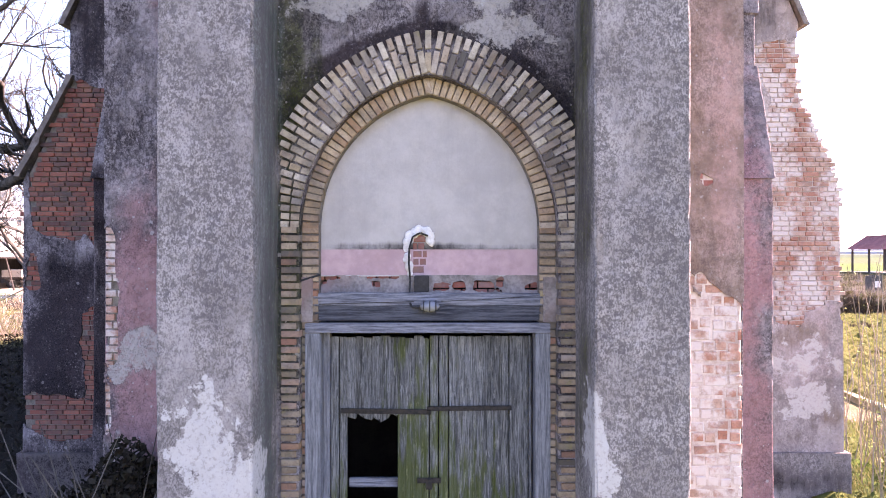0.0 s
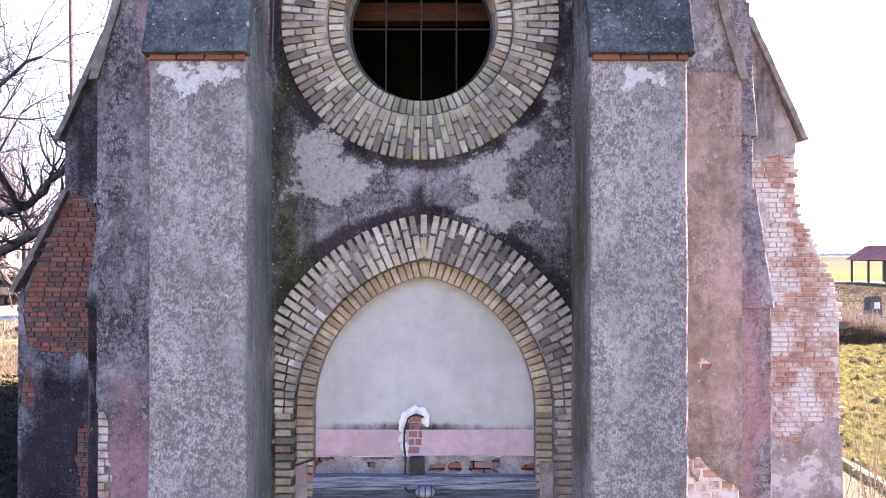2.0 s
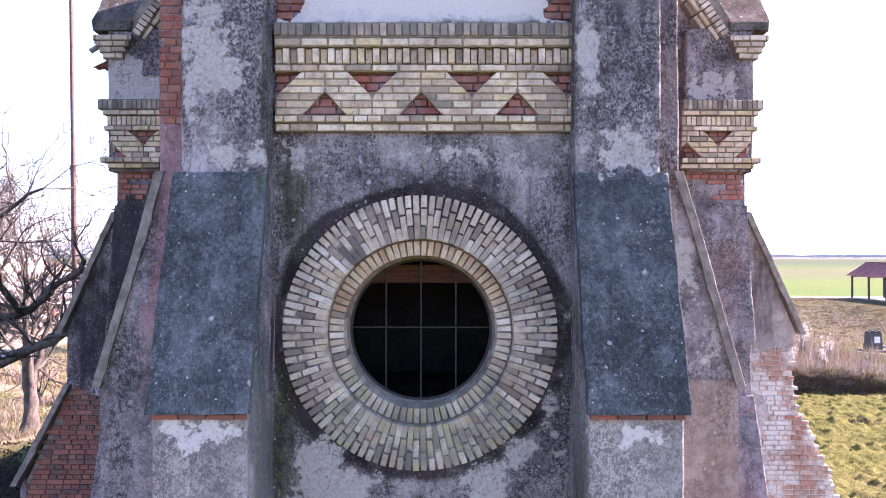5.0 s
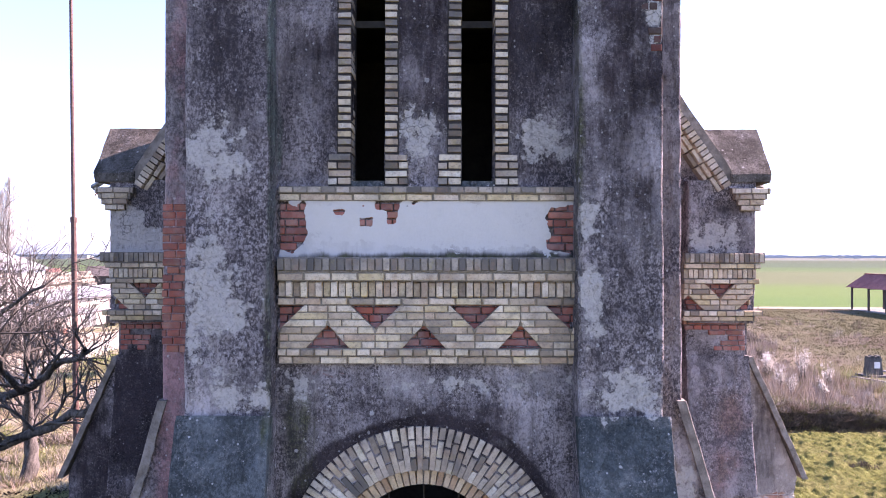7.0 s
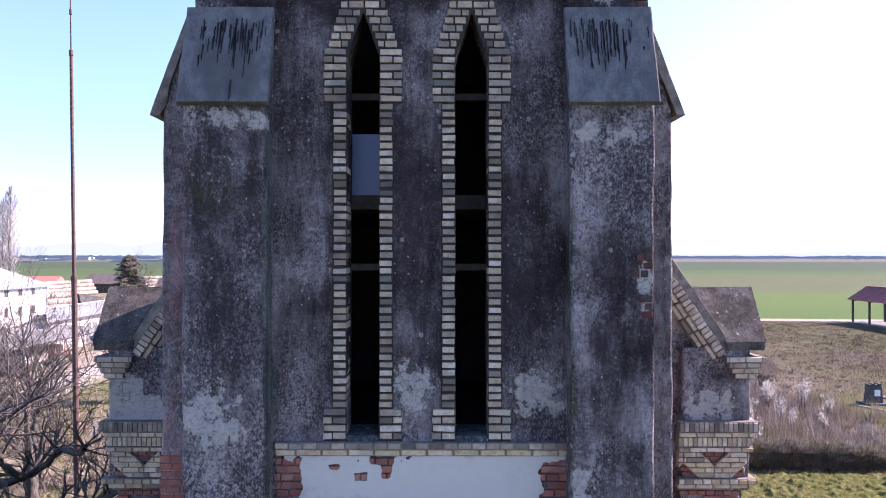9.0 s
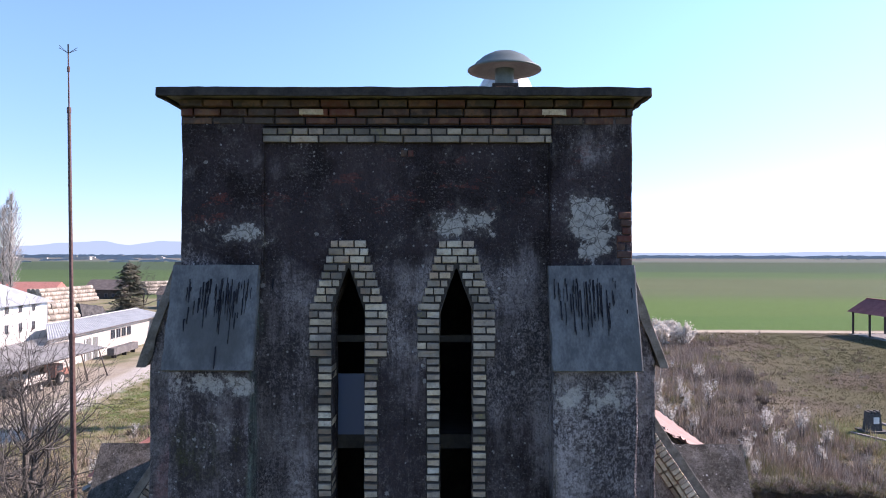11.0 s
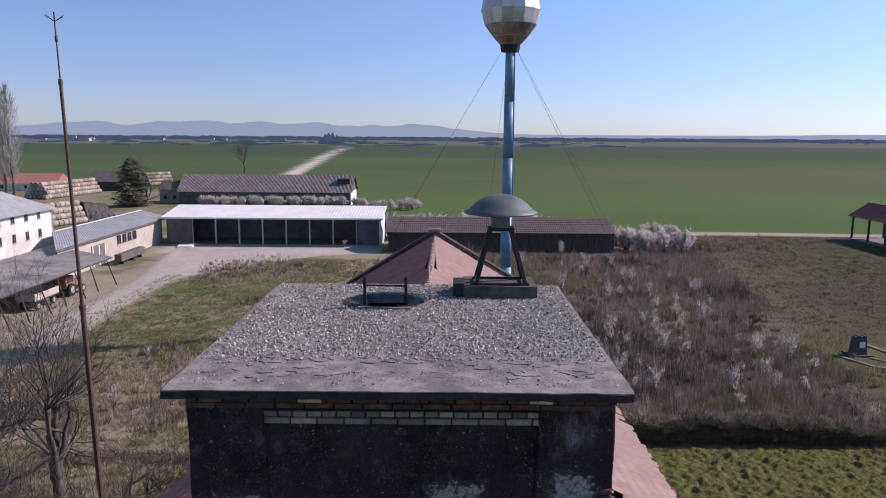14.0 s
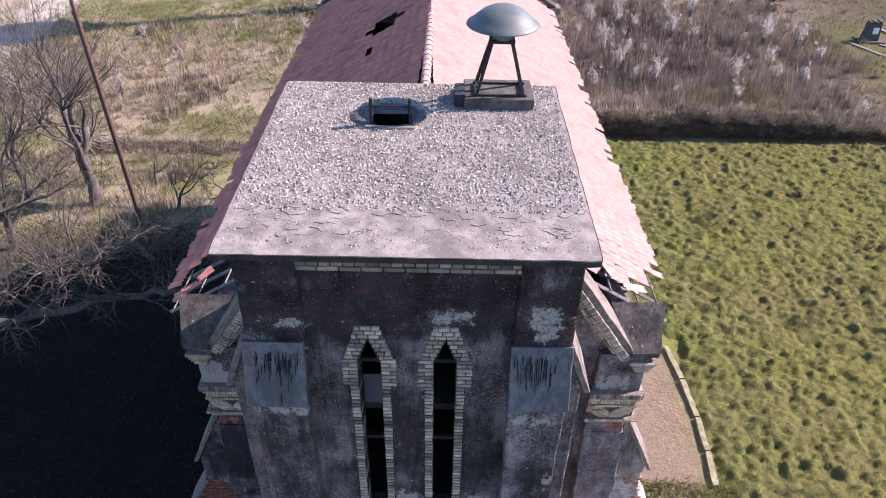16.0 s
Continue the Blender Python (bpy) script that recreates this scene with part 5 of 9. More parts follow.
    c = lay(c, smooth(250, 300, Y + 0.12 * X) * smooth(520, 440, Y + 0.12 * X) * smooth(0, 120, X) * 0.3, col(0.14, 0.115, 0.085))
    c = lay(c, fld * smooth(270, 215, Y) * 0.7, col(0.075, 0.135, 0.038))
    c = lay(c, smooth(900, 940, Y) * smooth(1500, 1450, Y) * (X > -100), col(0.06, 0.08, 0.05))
    # from 1300 m on the tones are greyed, distance haze in the colour
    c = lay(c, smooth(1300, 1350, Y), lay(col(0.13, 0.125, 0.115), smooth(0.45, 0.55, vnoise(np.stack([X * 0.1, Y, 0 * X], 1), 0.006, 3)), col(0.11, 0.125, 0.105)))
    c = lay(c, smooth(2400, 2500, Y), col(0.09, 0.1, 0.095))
    # earth track along the field on the right
    c = lay(c, smooth(3.5, 1.2, np.abs(Y - 138 - 0.02 * (X - 50) + 1.5 * np.sin(X * 0.08))) * smooth(38, 50, X), col(0.36, 0.31, 0.25))
    # trodden tan ground round the farm's back buildings
    farm = smooth(1.15, 0.85, np.maximum(np.abs((X + 105) / 46), np.abs((Y - 188) / 58)) + 0.25 * (n1 - 0.5))
    c = lay(c, farm, lay(col(0.23, 0.2, 0.14), smooth(0.45, 0.62, n2), col(0.15, 0.155, 0.08)))
    # white farm road far away
    rx = -77 - (Y - 337) * 0.1115
    c = lay(c, smooth(5.5, 3.0, np.abs(X - rx)) * smooth(205, 215, Y) * smooth(1300, 1200, Y), col(0.5, 0.46, 0.41))
    # trodden apron beside the nave
    apron = smooth(1.1, 0.95, np.maximum(np.abs((X - 8.0) / 2.6), np.abs((Y - 11) / 4.6)))
    c = lay(c, apron, lay(col(0.2, 0.158, 0.12), smooth(0.5, 0.66, n2), col(0.15, 0.145, 0.075)))
    # shade of the church painted on the ground between it and the trees
    nave_shade = smooth(-4, -6, X) * smooth(-26, -20, X) * smooth(27, 22, Y + 3 * (n2 - 0.5))
    c = lay(c, nave_shade, col(0.019, 0.0165, 0.0145))
    return c


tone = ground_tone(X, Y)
near = smooth(160, 100, np.hypot(X, Y - 40))
P = np.stack([X, Y, 0 * X], 1)
Zg = (vnoise(P, 0.5, 3) - 0.5) * 0.07 * near + (vnoise(P, 2.0, 2) - 0.5) * 0.1 * near - 0.03
idx = np.arange(len(X)).reshape(GX.shape)
quads = np.stack([idx[:-1, :-1], idx[:-1, 1:], idx[1:, 1:], idx[1:, :-1]], -1).reshape(-1, 4)
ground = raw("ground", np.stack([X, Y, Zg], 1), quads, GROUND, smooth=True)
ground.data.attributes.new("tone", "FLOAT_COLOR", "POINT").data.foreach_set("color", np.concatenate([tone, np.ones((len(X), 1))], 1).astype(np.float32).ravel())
tagged(ground, "grassy and brushy ground with fields reaching the horizon", "ground", kind="structure")


# ---- nave corners: side buttresses peeled to the brick ----
def slope_profile(s, ruined):
    """How far out the side buttress reaches at the height z."""
    def reach(z):
        if ruined:
            step = np.interp(z, [0, 4.95, 5.5, 5.9, 6.3, 7.05, 7.55, 9.35], [6.48, 6.46, 6.28, 6.08, 5.86, 5.77, 5.77, 5.0])
            return step + np.where((z > 4.9) & (z < 7.0), 0.03 * np.sign(np.sin(z * 40)), 0)
        return np.interp(z, [0, 5.05, 6.6, 7.55, 9.35], [6.5, 6.5, 5.77, 5.77, 5.0])
    return lambda x, z: reach(z) - np.abs(x)


for s in (-1, 1):
    prof = slope_profile(s, s > 0)
    a, b = sorted((s * 4.7, s * 6.6))
    if s > 0:
        holes = blobs([(6.05, 5.3, 0.85, 2.3), (5.6, 3.3, 0.25, 0.5), (6.3, 4.3, 0.25, 0.16), (6.35, 3.55, 0.2, 0.08), (6.45, 2.9, 0.08, 0.2), (5.35, 6.9, 0.4, 0.4)], 0.16, 3.0)
    else:
        holes = blobs([(-5.75, 5.35, 0.68, 1.3), (-5.35, 2.1, 0.22, 0.9), (-5.8, 1.3, 0.75, 0.35), (-6.35, 3.75, 0.08, 0.25)], 0.14, 3.0)
    core = lambda x, z, prof=prof: prof(x, z) - 0.03
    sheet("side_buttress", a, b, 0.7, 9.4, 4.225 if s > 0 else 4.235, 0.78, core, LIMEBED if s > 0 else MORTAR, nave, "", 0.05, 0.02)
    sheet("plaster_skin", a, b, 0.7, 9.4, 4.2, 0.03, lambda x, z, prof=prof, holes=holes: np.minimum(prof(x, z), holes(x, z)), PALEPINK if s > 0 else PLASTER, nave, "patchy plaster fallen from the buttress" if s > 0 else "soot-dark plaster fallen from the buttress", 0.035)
    patch = new("brick_patch")
    patch.parent = nave
    inside = one(holes)
    brick_wall(patch, LIMED if s > 0 else REDOLD, a, b, 0.76, 7.4, 4.208, lambda x, z, prof=prof, inside=inside: inside(x, z) and float(prof(np.array([x]), np.array([z]))[0]) > 0.06, 0.06)
    block("side_plinth", *sorted((s * 4.75, s * 6.56)), 4.12, 5.06, -0.1, 0.75, ROUGHCAST, nave, "grey cement plinth", 0.08)
    # coping strips down the slopes
    for (o0, z0, o1, z1) in (((5.92, 7.5, 5.05, 9.42),) if s > 0 else ((5.92, 7.5, 5.05, 9.42), (6.62, 5.1, 5.78, 6.7))):
        lo, hi = [], []
        for (o, z, out) in ((o0, z0, lo), (o1, z1, hi)):
            p, q = sorted((s * (o - 0.09), s * o))
            out += [(p, 4.1, z), (q, 4.1, z), (q, 5.08, z), (p, 5.08, z)]
        hexa("coping", lo, hi, COPING, nave, "weathered coping down the buttress slope", 0.1, 0.02)


# ---- turret cornices ----
def turret_brickwork(s):
    corn = new("turret_cornice")
    corn.parent = nave
    tagged(corn, "stepped cream brick cornice with a red triangle")
    def lay(z, h, size, y, out, material=CREAM, shift=0.0, inner=3.75, skip=None):
        a, b = (inner, out) if s > 0 else (-out, -inner)
        course(corn, z, h, size, y, material, 0.011, shift, a, b, skip)
        boxes("mortar_bed", [(a + 0.004, b - 0.004, y + 0.018, y + 0.15, z, z + h)], MORTAR, nave)
        # return bricks round the outer corner
        bm_y = y + 0.14
        brick(corn, material, s * (out - 0.06), bm_y, z + h / 2, 0.12, 0.26, h - 0.011)
        brick(corn, material, s * (out - 0.06), bm_y + 0.27, z + h / 2, 0.12, 0.26, h - 0.011)
    lay(10.04, 0.075, 0.265, 3.55, 4.84, PALEBRICK)
    lay(10.118, 0.08, 0.135, 3.5, 4.93, PALEBRICK, shift=0.05)
    def gaps(z):
        out = []
        for c, half, foot in ((3.83, 0.235, True), (4.297, 0.218, False), (4.79, 0.235, True)):
            k = (10.42 - z) / 0.22 if foot else (z - 10.39) / 0.205
            h = half * min(1.0, max(0.0, k))
            l, r = max(c - h, 3.75), min(c + h, 4.73)
            out.append((l, max(l, r)) if s > 0 else (-max(l, r), -l))
        return out
    for r in range(5):
        z = 10.2 + r * 0.08
        a, b = (3.75, 4.74 + 0.02 * r) if s > 0 else (-4.74 - 0.02 * r, -3.75)
        cut_course(corn, PALEBRICK, z, z + 0.08, 0.262, 0.13 * (r % 2), a, b, 3.555 - 0.008 * r, gaps)
        for yy in (3.7, 3.97):
            brick(corn, PALEBRICK, s * (4.68 + 0.02 * r), yy, z + 0.04, 0.12, 0.26, 0.067)
    a, b = sorted((s * 3.76, s * 4.72))
    def between_gaps(x, z):
        f = np.full(len(x), 9.0)
        for c, half, foot in ((3.83, 0.235, True), (4.297, 0.218, False), (4.79, 0.235, True)):
            k = (10.42 - z) / 0.22 if foot else (z - 10.39) / 0.205
            f = np.minimum(f, (np.abs(x - s * c) - half * k) * 0.7)
        return f
    sheet("mortar_bed", a, b, 10.2, 10.6, 3.572, 0.03, between_gaps, FRIEZEBED, nave, "", 0.025, 0.0)
    lay(10.6, 0.07, 0.262, 3.51, 4.88, PALEBRICK, shift=0.1)
    lay(10.672, 0.153, 0.0735, 3.53, 4.84, PALEBRICK)
    lay(10.828, 0.074, 0.262, 3.49, 4.89, PALEBRICK)
    lay(10.905, 0.155, 0.0735, 3.47, 4.95, SOOTCREAM)
    for r in range(4):
        lay(11.69 + r * 0.085, 0.085, 0.25 if r % 2 else 0.2, 3.56 - 0.02 * r, 4.93 + 0.04 * r, shift=0.07 * r, inner=4.62 - 0.05 * r)
    red = new("brick_patch")
    red.parent = nave
    a, b = sorted((s * 3.8, s * 4.74))
    brick_wall(red, RED, a, b, 9.55, 10.04, 3.695, lambda x, z: z > 9.9 or abs(x) > 4.6 or (abs(x) > 4.3 and RNG.random() < 0.7), 0.06)
    brick_wall(red, RED, a, b, 10.2, 10.6, 3.6, lambda x, z: True, 0.05)
    # raking brick courses below the parapet coping
    rake = new("raking_cornice")
    rake.parent = nave
    d = Vector((-s * 2.22, 0, 3.25)).normalized()
    down = Vector((-s * d.z, 0, s * d.x)) if s > 0 else Vector((d.z, 0, -d.x))
    if down.z > 0:
        down = -down
    base = Vector((s * 4.5, 0, 12.1))
    turn = -math.degrees(math.atan2(d.z, d.x))
    def row(offset, length, height, y, along):
        p = along / 2
        while p < 3.6:
            c = base + d * p + down * offset
            if abs(c.x) > 2.45:
                brick(rake, CREAM, c.x, y, c.z, length, 0.3, height, turn)
            p += along
    row(0.085, 0.07, 0.15, 3.55, 0.083)
    row(0.2, 0.24, 0.068, 3.60, 0.255)
    row(0.275, 0.24, 0.068, 3.64, 0.255)


for s in (-1, 1):
    turret_brickwork(s)

# ---- nave roof: tiles, ridge, rafters, rear parapet ----
PITCH_W, PITCH_L = 0.235, 0.34


def roof_tile_shape(seed):
    rng = random.Random(seed)
    w, l = 0.25, 0.40
    prof = [(-0.5, 0.0), (-0.36, 0.02), (-0.2, 0.055), (-0.02, 0.02), (0.14, 0.012), (0.3, 0.05), (0.5, 0.012)]
    v = []
    for e, lift in ((0, 0.035), (1, 0.0)):
        for u, h in prof:
            v.append((u * w, e * l, h * 0.8 + lift + rng.uniform(-0.003, 0.003)))
    n = len(prof)
    f = [(i, i + 1, n + i + 1, n + i) for i in range(n - 1)]
    base = len(v)
    v += [(u * w, 0, h * 0.8 + 0.012) for u, h in prof]
    f += [(base + i, base + i + 1, i + 1, i) for i in range(n - 1)]
    return v, f


TILE_SHAPES = [roof_tile_shape(k) for k in range(4)]
TILE_MESHES = {-1: [], 1: []}
for side_, mat_ in ((-1, TILE), (1, PALETILE)):
    for v, f in TILE_SHAPES:
        me = bpy.data.meshes.new("roof_tile")
        me.from_pydata(v, [], f)
        me.materials.append(mat_)
        TILE_MESHES[side_].append(me)


def slope_frame(s, y, run):
    """Place and axes on a roof slope: y along the nave, run metres up from the eave."""
    e = Vector(eave(s, y))
    top = Vector((RX, y, RIDGE_Z))
    up = (top - e)
    k = run / up.length
    u = up.normalized()
    along = Vector((0, 1, 0))
    n = u.cross(along) if s < 0 else along.cross(u)
    if n.z < 0:
        n = -n
    return e + u * run, u, along, n, up.length


rng = random.Random(4)
gone = {-1: lambda y, r: (y < 5.7 + 0.5 * math.sin(r * 2.1) + 0.5 * r / 3 and r < 5) or ((r - 4.4) ** 2 / 0.5 + (y - 16.6) ** 2 / 0.5 < 1) or ((r - 4.0) ** 2 / 0.03 + (y - 14.6) ** 2 / 0.1 < 1),
        1: lambda y, r: y < 5.6 + 0.55 * math.sin(r * 2.7 + 1) + 0.3 * math.sin(r * 7)}
for s in (-1, 1):
    joined_v, joined_f = [], []
    slope = new("roof_slope")
    slope.parent = nave
    tagged(slope, "slope of faded red clay tiles with gaps" if s < 0 else "sunlit slope of pale red clay tiles, ragged along the eave")
    rows_n = int(6.6 / PITCH_L)
    near = 0
    for r in range(rows_n + 1):
        y = 4.75
        ragged = rng.uniform(-0.25, 0.06) if r == 0 else 0
        while y < 25.15:
            run = r * PITCH_L + (rng.uniform(-0.1, 0.06) if r == 0 else rng.uniform(-0.012, 0.012))
            p, u, al, n, length = slope_frame(s, y, max(run, -0.1))
            run = max(run, -0.1)
            if run + 0.36 < length + 0.05 and not gone[s](y, run) and not (r == 0 and rng.random() < 0.12):
                m = Matrix((( -al.x * s, u.x, n.x, p.x), (-al.y * s, u.y, n.y, p.y), (-al.z * s, u.z, n.z, p.z + 0.03), (0, 0, 0, 1)))
                twist = rng.gauss(0, 1.2) if y > 7.0 else rng.gauss(0, 4)
                m = m @ pose(0, 0, 0.0, rng.gauss(0, 0.8), rng.gauss(0, 0.8), twist)
                if y < 8.2 and near < 145:
                    ob = new("roof_tile", rng.choice(TILE_MESHES[s]))
                    ob.parent = slope
                    ob.matrix_basis = m
                    near += 1
                else:
                    tv, tf = TILE_SHAPES[rng.randrange(4)]
                    base = len(joined_v)
                    joined_v += [m @ Vector(q) for q in tv]
                    joined_f += [tuple(base + i for i in q) for q in tf]
            y += PITCH_W
    # a few slipped tiles lying in the gap
    for _ in range(7):
        y, run = rng.uniform(4.9, 5.7), rng.uniform(0.3, 2.6)
        p, u, al, n, length = slope_frame(s, y, run)
        ob = new("roof_tile", rng.choice(TILE_MESHES[s]))
        ob.parent = slope
        m = Matrix(((-al.x * s, u.x, n.x, p.x), (-al.y * s, u.y, n.y, p.y), (-al.z * s, u.z, n.z, p.z + 0.03), (0, 0, 0, 1)))
        ob.matrix_basis = m @ pose(0, 0, 0.01, rng.gauss(0, 8), rng.gauss(0, 8), rng.gauss(0, 28))
    # rafters and battens
    for y in (4.75, 5.3, 5.9, 6.6, 7.4):
        a, u, al, n, length = slope_frame(s, y, 0.35)
        length -= 0.4
        bm = bmesh.new()
        b = a + u * (length + 0.02)
        tube(bm, a - n * 0.08, b - n * 0.08, 0.05, n=4)
        part("rafter", bm, OLDWOOD, nave)
    for run in (0.5, 1.2, 2.0, 2.8):
        bm = bmesh.new()
        a, u, al, n, length = slope_frame(s, 4.7, run)
        b = slope_frame(s, 7.6, run)[0]
        tube(bm, a - n * 0.02, b - n * 0.02, 0.02, n=4)
        part("batten", bm, OLDWOOD, nave)
    tiles = raw("roof_tiles", joined_v, joined_f, TILE if s < 0 else PALETILE, slope)
    tagged(tiles, "rows of dull red clay roof tiles" if s < 0 else "rows of pale clay roof tiles", kind="stuff")
for y in np.arange(4.7, 25.0, 0.36):
    bm = bmesh.new()
    n = 8
    ringa, ringb = [], []
    for yy, rr, out in ((y, 0.14, ringa), (y + 0.38, 0.115, ringb)):
        for k in range(n + 1):
            a = math.pi * k / n
            out.append(bm.verts.new((RX + rr * math.cos(a), yy, RIDGE_Z - 0.06 + rr * 0.85 * math.sin(a) + rng.uniform(-0.004, 0.004))))
    for k in range(n):
        bm.faces.new((ringa[k], ringa[k + 1], ringb[k + 1], ringb[k]))
    bm.faces.new(ringa[::-1])
    part("ridge_tile", bm, PALETILE, nave)
boxes("ceiling_deck", [(-4.4, 4.4, 4.5, 25.2, 11.6, 11.75)], GLOOM, nave)
for s in (-1, 1):
    lo = [(s * 5.25, 25.1, 12.55), (s * 5.05, 25.1, 12.55), (s * 5.05, 25.75, 12.55), (s * 5.25, 25.75, 12.55)]
    d = Vector((RX - s * 5.15, 0, 15.85 - 12.65))
    bm = bmesh.new()
    a, b = Vector((s * 5.3, 25.42, 12.6)), Vector((RX, 25.42, 15.82))
    q = (b - a).normalized()
    up = Vector((0, 1, 0)).cross(q) * (-1 if s > 0 else 1)
    if up.z < 0:
        up = -up
    vs = []
    for p in (a, b):
        for yy, h in ((-0.32, -0.06), (0.32, -0.06), (0.32, 0.08), (-0.32, 0.08)):
            vs.append(bm.verts.new(p + Vector((0, yy, 0)) + up * h))
    for f in ((0, 1, 2, 3), (7, 6, 5, 4), (0, 4, 5, 1), (1, 5, 6, 2), (2, 6, 7, 3), (3, 7, 4, 0)):
        bm.faces.new([vs[i] for i in f])
    part("gable_coping", bm, DARKBRICK, nave, "dark coping of the rear gable")
    boxes("kneeler", [(*sorted((s * 5.0, s * 5.55)), 25.05, 25.8, 12.35, 12.62)], COPING, nave, "", 0.02)
boxes("apex_stone", [(RX - 0.28, RX + 0.28, 25.08, 25.75, 15.78, 15.95)], COPING, nave, "", 0.03)

# ---- door ----
door = thing("double_door", "weathered grey plank double door, green with moss, one leaf broken", "door")
DY = 0.27
FRAMEWOOD = plain_material("bleached_door_frame", (0.08, 0.09, 0.105), (0.25, 0.268, 0.3), 6, stretch=(9, 9, 0.6), by_object=0.15, relief=0.7)
for x0, x1, y0 in ((-1.235, -1.08, 0.088), (-1.08, -1.01, DY - 0.02), (1.06, 1.21, 0.088)):
    boxes("door_frame", [(x0, x1, y0, DY + 0.1, 0.0, 3.095 if y0 < 0.1 else 3.09)], FRAMEWOOD, door, "", 0.006)
boxes("door_frame", [(-1.235, 1.21, 0.088, DY + 0.1, 3.1, 3.2)], BEAMWOOD, door, "", 0.006)
rng = random.Random(9)
PLANKS = plain_material("mossy_planks", (0.032, 0.037, 0.04), (0.225, 0.238, 0.248), 6, stretch=(14, 14, 0.8), by_object=0.22, relief=0.9, depth=0.01)
# moss and algae spread over the middle of the door and up from its foot
t = PLANKS.node_tree
bsdf = t.nodes["Principled BSDF"]
grey = bsdf.inputs["Base Color"].links[0].from_socket
sep = t.nodes.new("ShaderNodeSeparateXYZ")
t.links.new(t.nodes.new("ShaderNodeNewGeometry").outputs["Position"], sep.inputs[0])
streak = noise_node(t, coords(t, 9, 9, 1.2), 1.6, 5, 0.6)
low = math_node(t, "MULTIPLY", math_node(t, "SUBTRACT", 2.45, sep.outputs["Z"]), 0.22)
mid = math_node(t, "MULTIPLY", math_node(t, "ABSOLUTE", math_node(t, "ADD", sep.outputs["X"], 0.12), 0.0), -0.26)
moss = math_node(t, "ADD", streak, math_node(t, "ADD", math_node(t, "MAXIMUM", low, -0.02), mid))
fleck = ramp(t, noise_node(t, coords(t, 9, 9, 1.0), 4.2, 7, 0.72), 0.56, 0.62)
grey = mix_color(t, math_node(t, "MULTIPLY", fleck, 0.6), grey, (0.33, 0.345, 0.35))
worn = ramp(t, noise_node(t, coords(t, 12, 12, 0.7), 2.4, 6, 0.7), 0.55, 0.62)
grey = mix_color(t, math_node(t, "MULTIPLY", worn, 0.65), grey, (0.035, 0.038, 0.036))
t.links.new(mix_color(t, math_node(t, "MULTIPLY", ramp(t, moss, 0.42, 0.62), 0.8), grey, mix_color(t, fleck, (0.058, 0.078, 0.016), (0.13, 0.15, 0.05))), bsdf.inputs["Base Color"])
for side, (x0, x1) in (("left", (-1.005, -0.012)), ("right", (0.0, 1.035))):
    leaf = new("door_leaf")
    leaf.parent = door
    x = x0
    while x < x1 - 0.02:
        w = min(rng.uniform(0.075, 0.105), x1 - x)
        top = 3.055 - (rng.uniform(0, 0.03) if side == "left" else rng.uniform(0, 0.008))
        y = DY + rng.uniform(-0.004, 0.004)
        c = x + w / 2
        pieces = [(0.08, top)]
        if side == "left" and -0.83 < c < -0.29:
            pieces = [(2.25 + rng.uniform(-0.1, 0.03), top), (0.08, 0.95)]
        for za, zb in pieces:
            bm = bmesh.new()
            vs = box(bm, x + 0.005, x + w - 0.005, y, y + 0.03, za, zb)
            if za > 1:
                vs[0].co.z += rng.uniform(-0.05, 0.06)
                vs[3].co.z = vs[0].co.z
            bmesh.ops.bevel(bm, geom=bm.edges[:], offset=0.003, segments=1, affect="EDGES")
            part("plank", bm, PLANKS, leaf)
            # slender cover strip
            if rng.random() < 0.75:
                bm = bmesh.new()
                box(bm, x + w - 0.011, x + w + 0.006, y - 0.012, y, za + 0.02, zb - 0.01)
                part("cover_strip", bm, PLANKS, leaf)
        x += w
    bm = bmesh.new()
    if side == "left":
        box(bm, -0.93, -0.01, DY - 0.035, DY - 0.014, 2.255, 2.305, Matrix.Rotation(radians(0.8), 4, "Y"))
    else:
        box(bm, 0.0, 0.86, DY - 0.035, DY - 0.014, 2.29, 2.335, Matrix.Rotation(radians(-0.6), 4, "Y"))
    part("strap", bm, IRON, leaf, "dark strap across the planks")
boxes("latch", [(-0.12, 0.12, DY - 0.04, DY - 0.015, 1.56, 1.61), (-0.03, 0.03, DY - 0.05, DY - 0.015, 1.5, 1.6)], IRON, door)
boxes("inner_rail", [(-0.83, -0.28, DY + 0.12, DY + 0.17, 1.47, 1.56)], BEAMWOOD, door, "pale rail seen through the hole")
bm = bmesh.new()
box(bm, -1.15, 1.13, 0.12, 0.4, 3.22, 3.385)
bmesh.ops.bevel(bm, geom=bm.edges[:], offset=0.012, segments=2, affect="EDGES")
# the lower half of the lintel is darker than the upper
DARKBEAM = plain_material("dark_beam", (0.02, 0.024, 0.034), (0.1, 0.112, 0.14), 6, stretch=(0.5, 8, 9), relief=0.8)
lintel = tagged(part("door_lintel", bm, DARKBEAM), "cracked blue-grey timber beam over the door", "lintel", kind="structure")
bm = bmesh.new()
rows_ = []
for k in range(41):
    x = -1.152 + 2.284 * k / 40
    low = 3.375 + 0.014 * noise.noise(Vector((x * 3, 1.3, 0.2)))
    top = 3.492 + 0.012 * noise.noise(Vector((x * 2, 7.3, 4.2))) + 0.008 * (1 - abs(x))
    rows_.append([bm.verts.new(p) for p in ((x, 0.112, low), (x, 0.106, (low + top) / 2), (x, 0.114, top), (x, 0.38, top), (x, 0.38, low))])
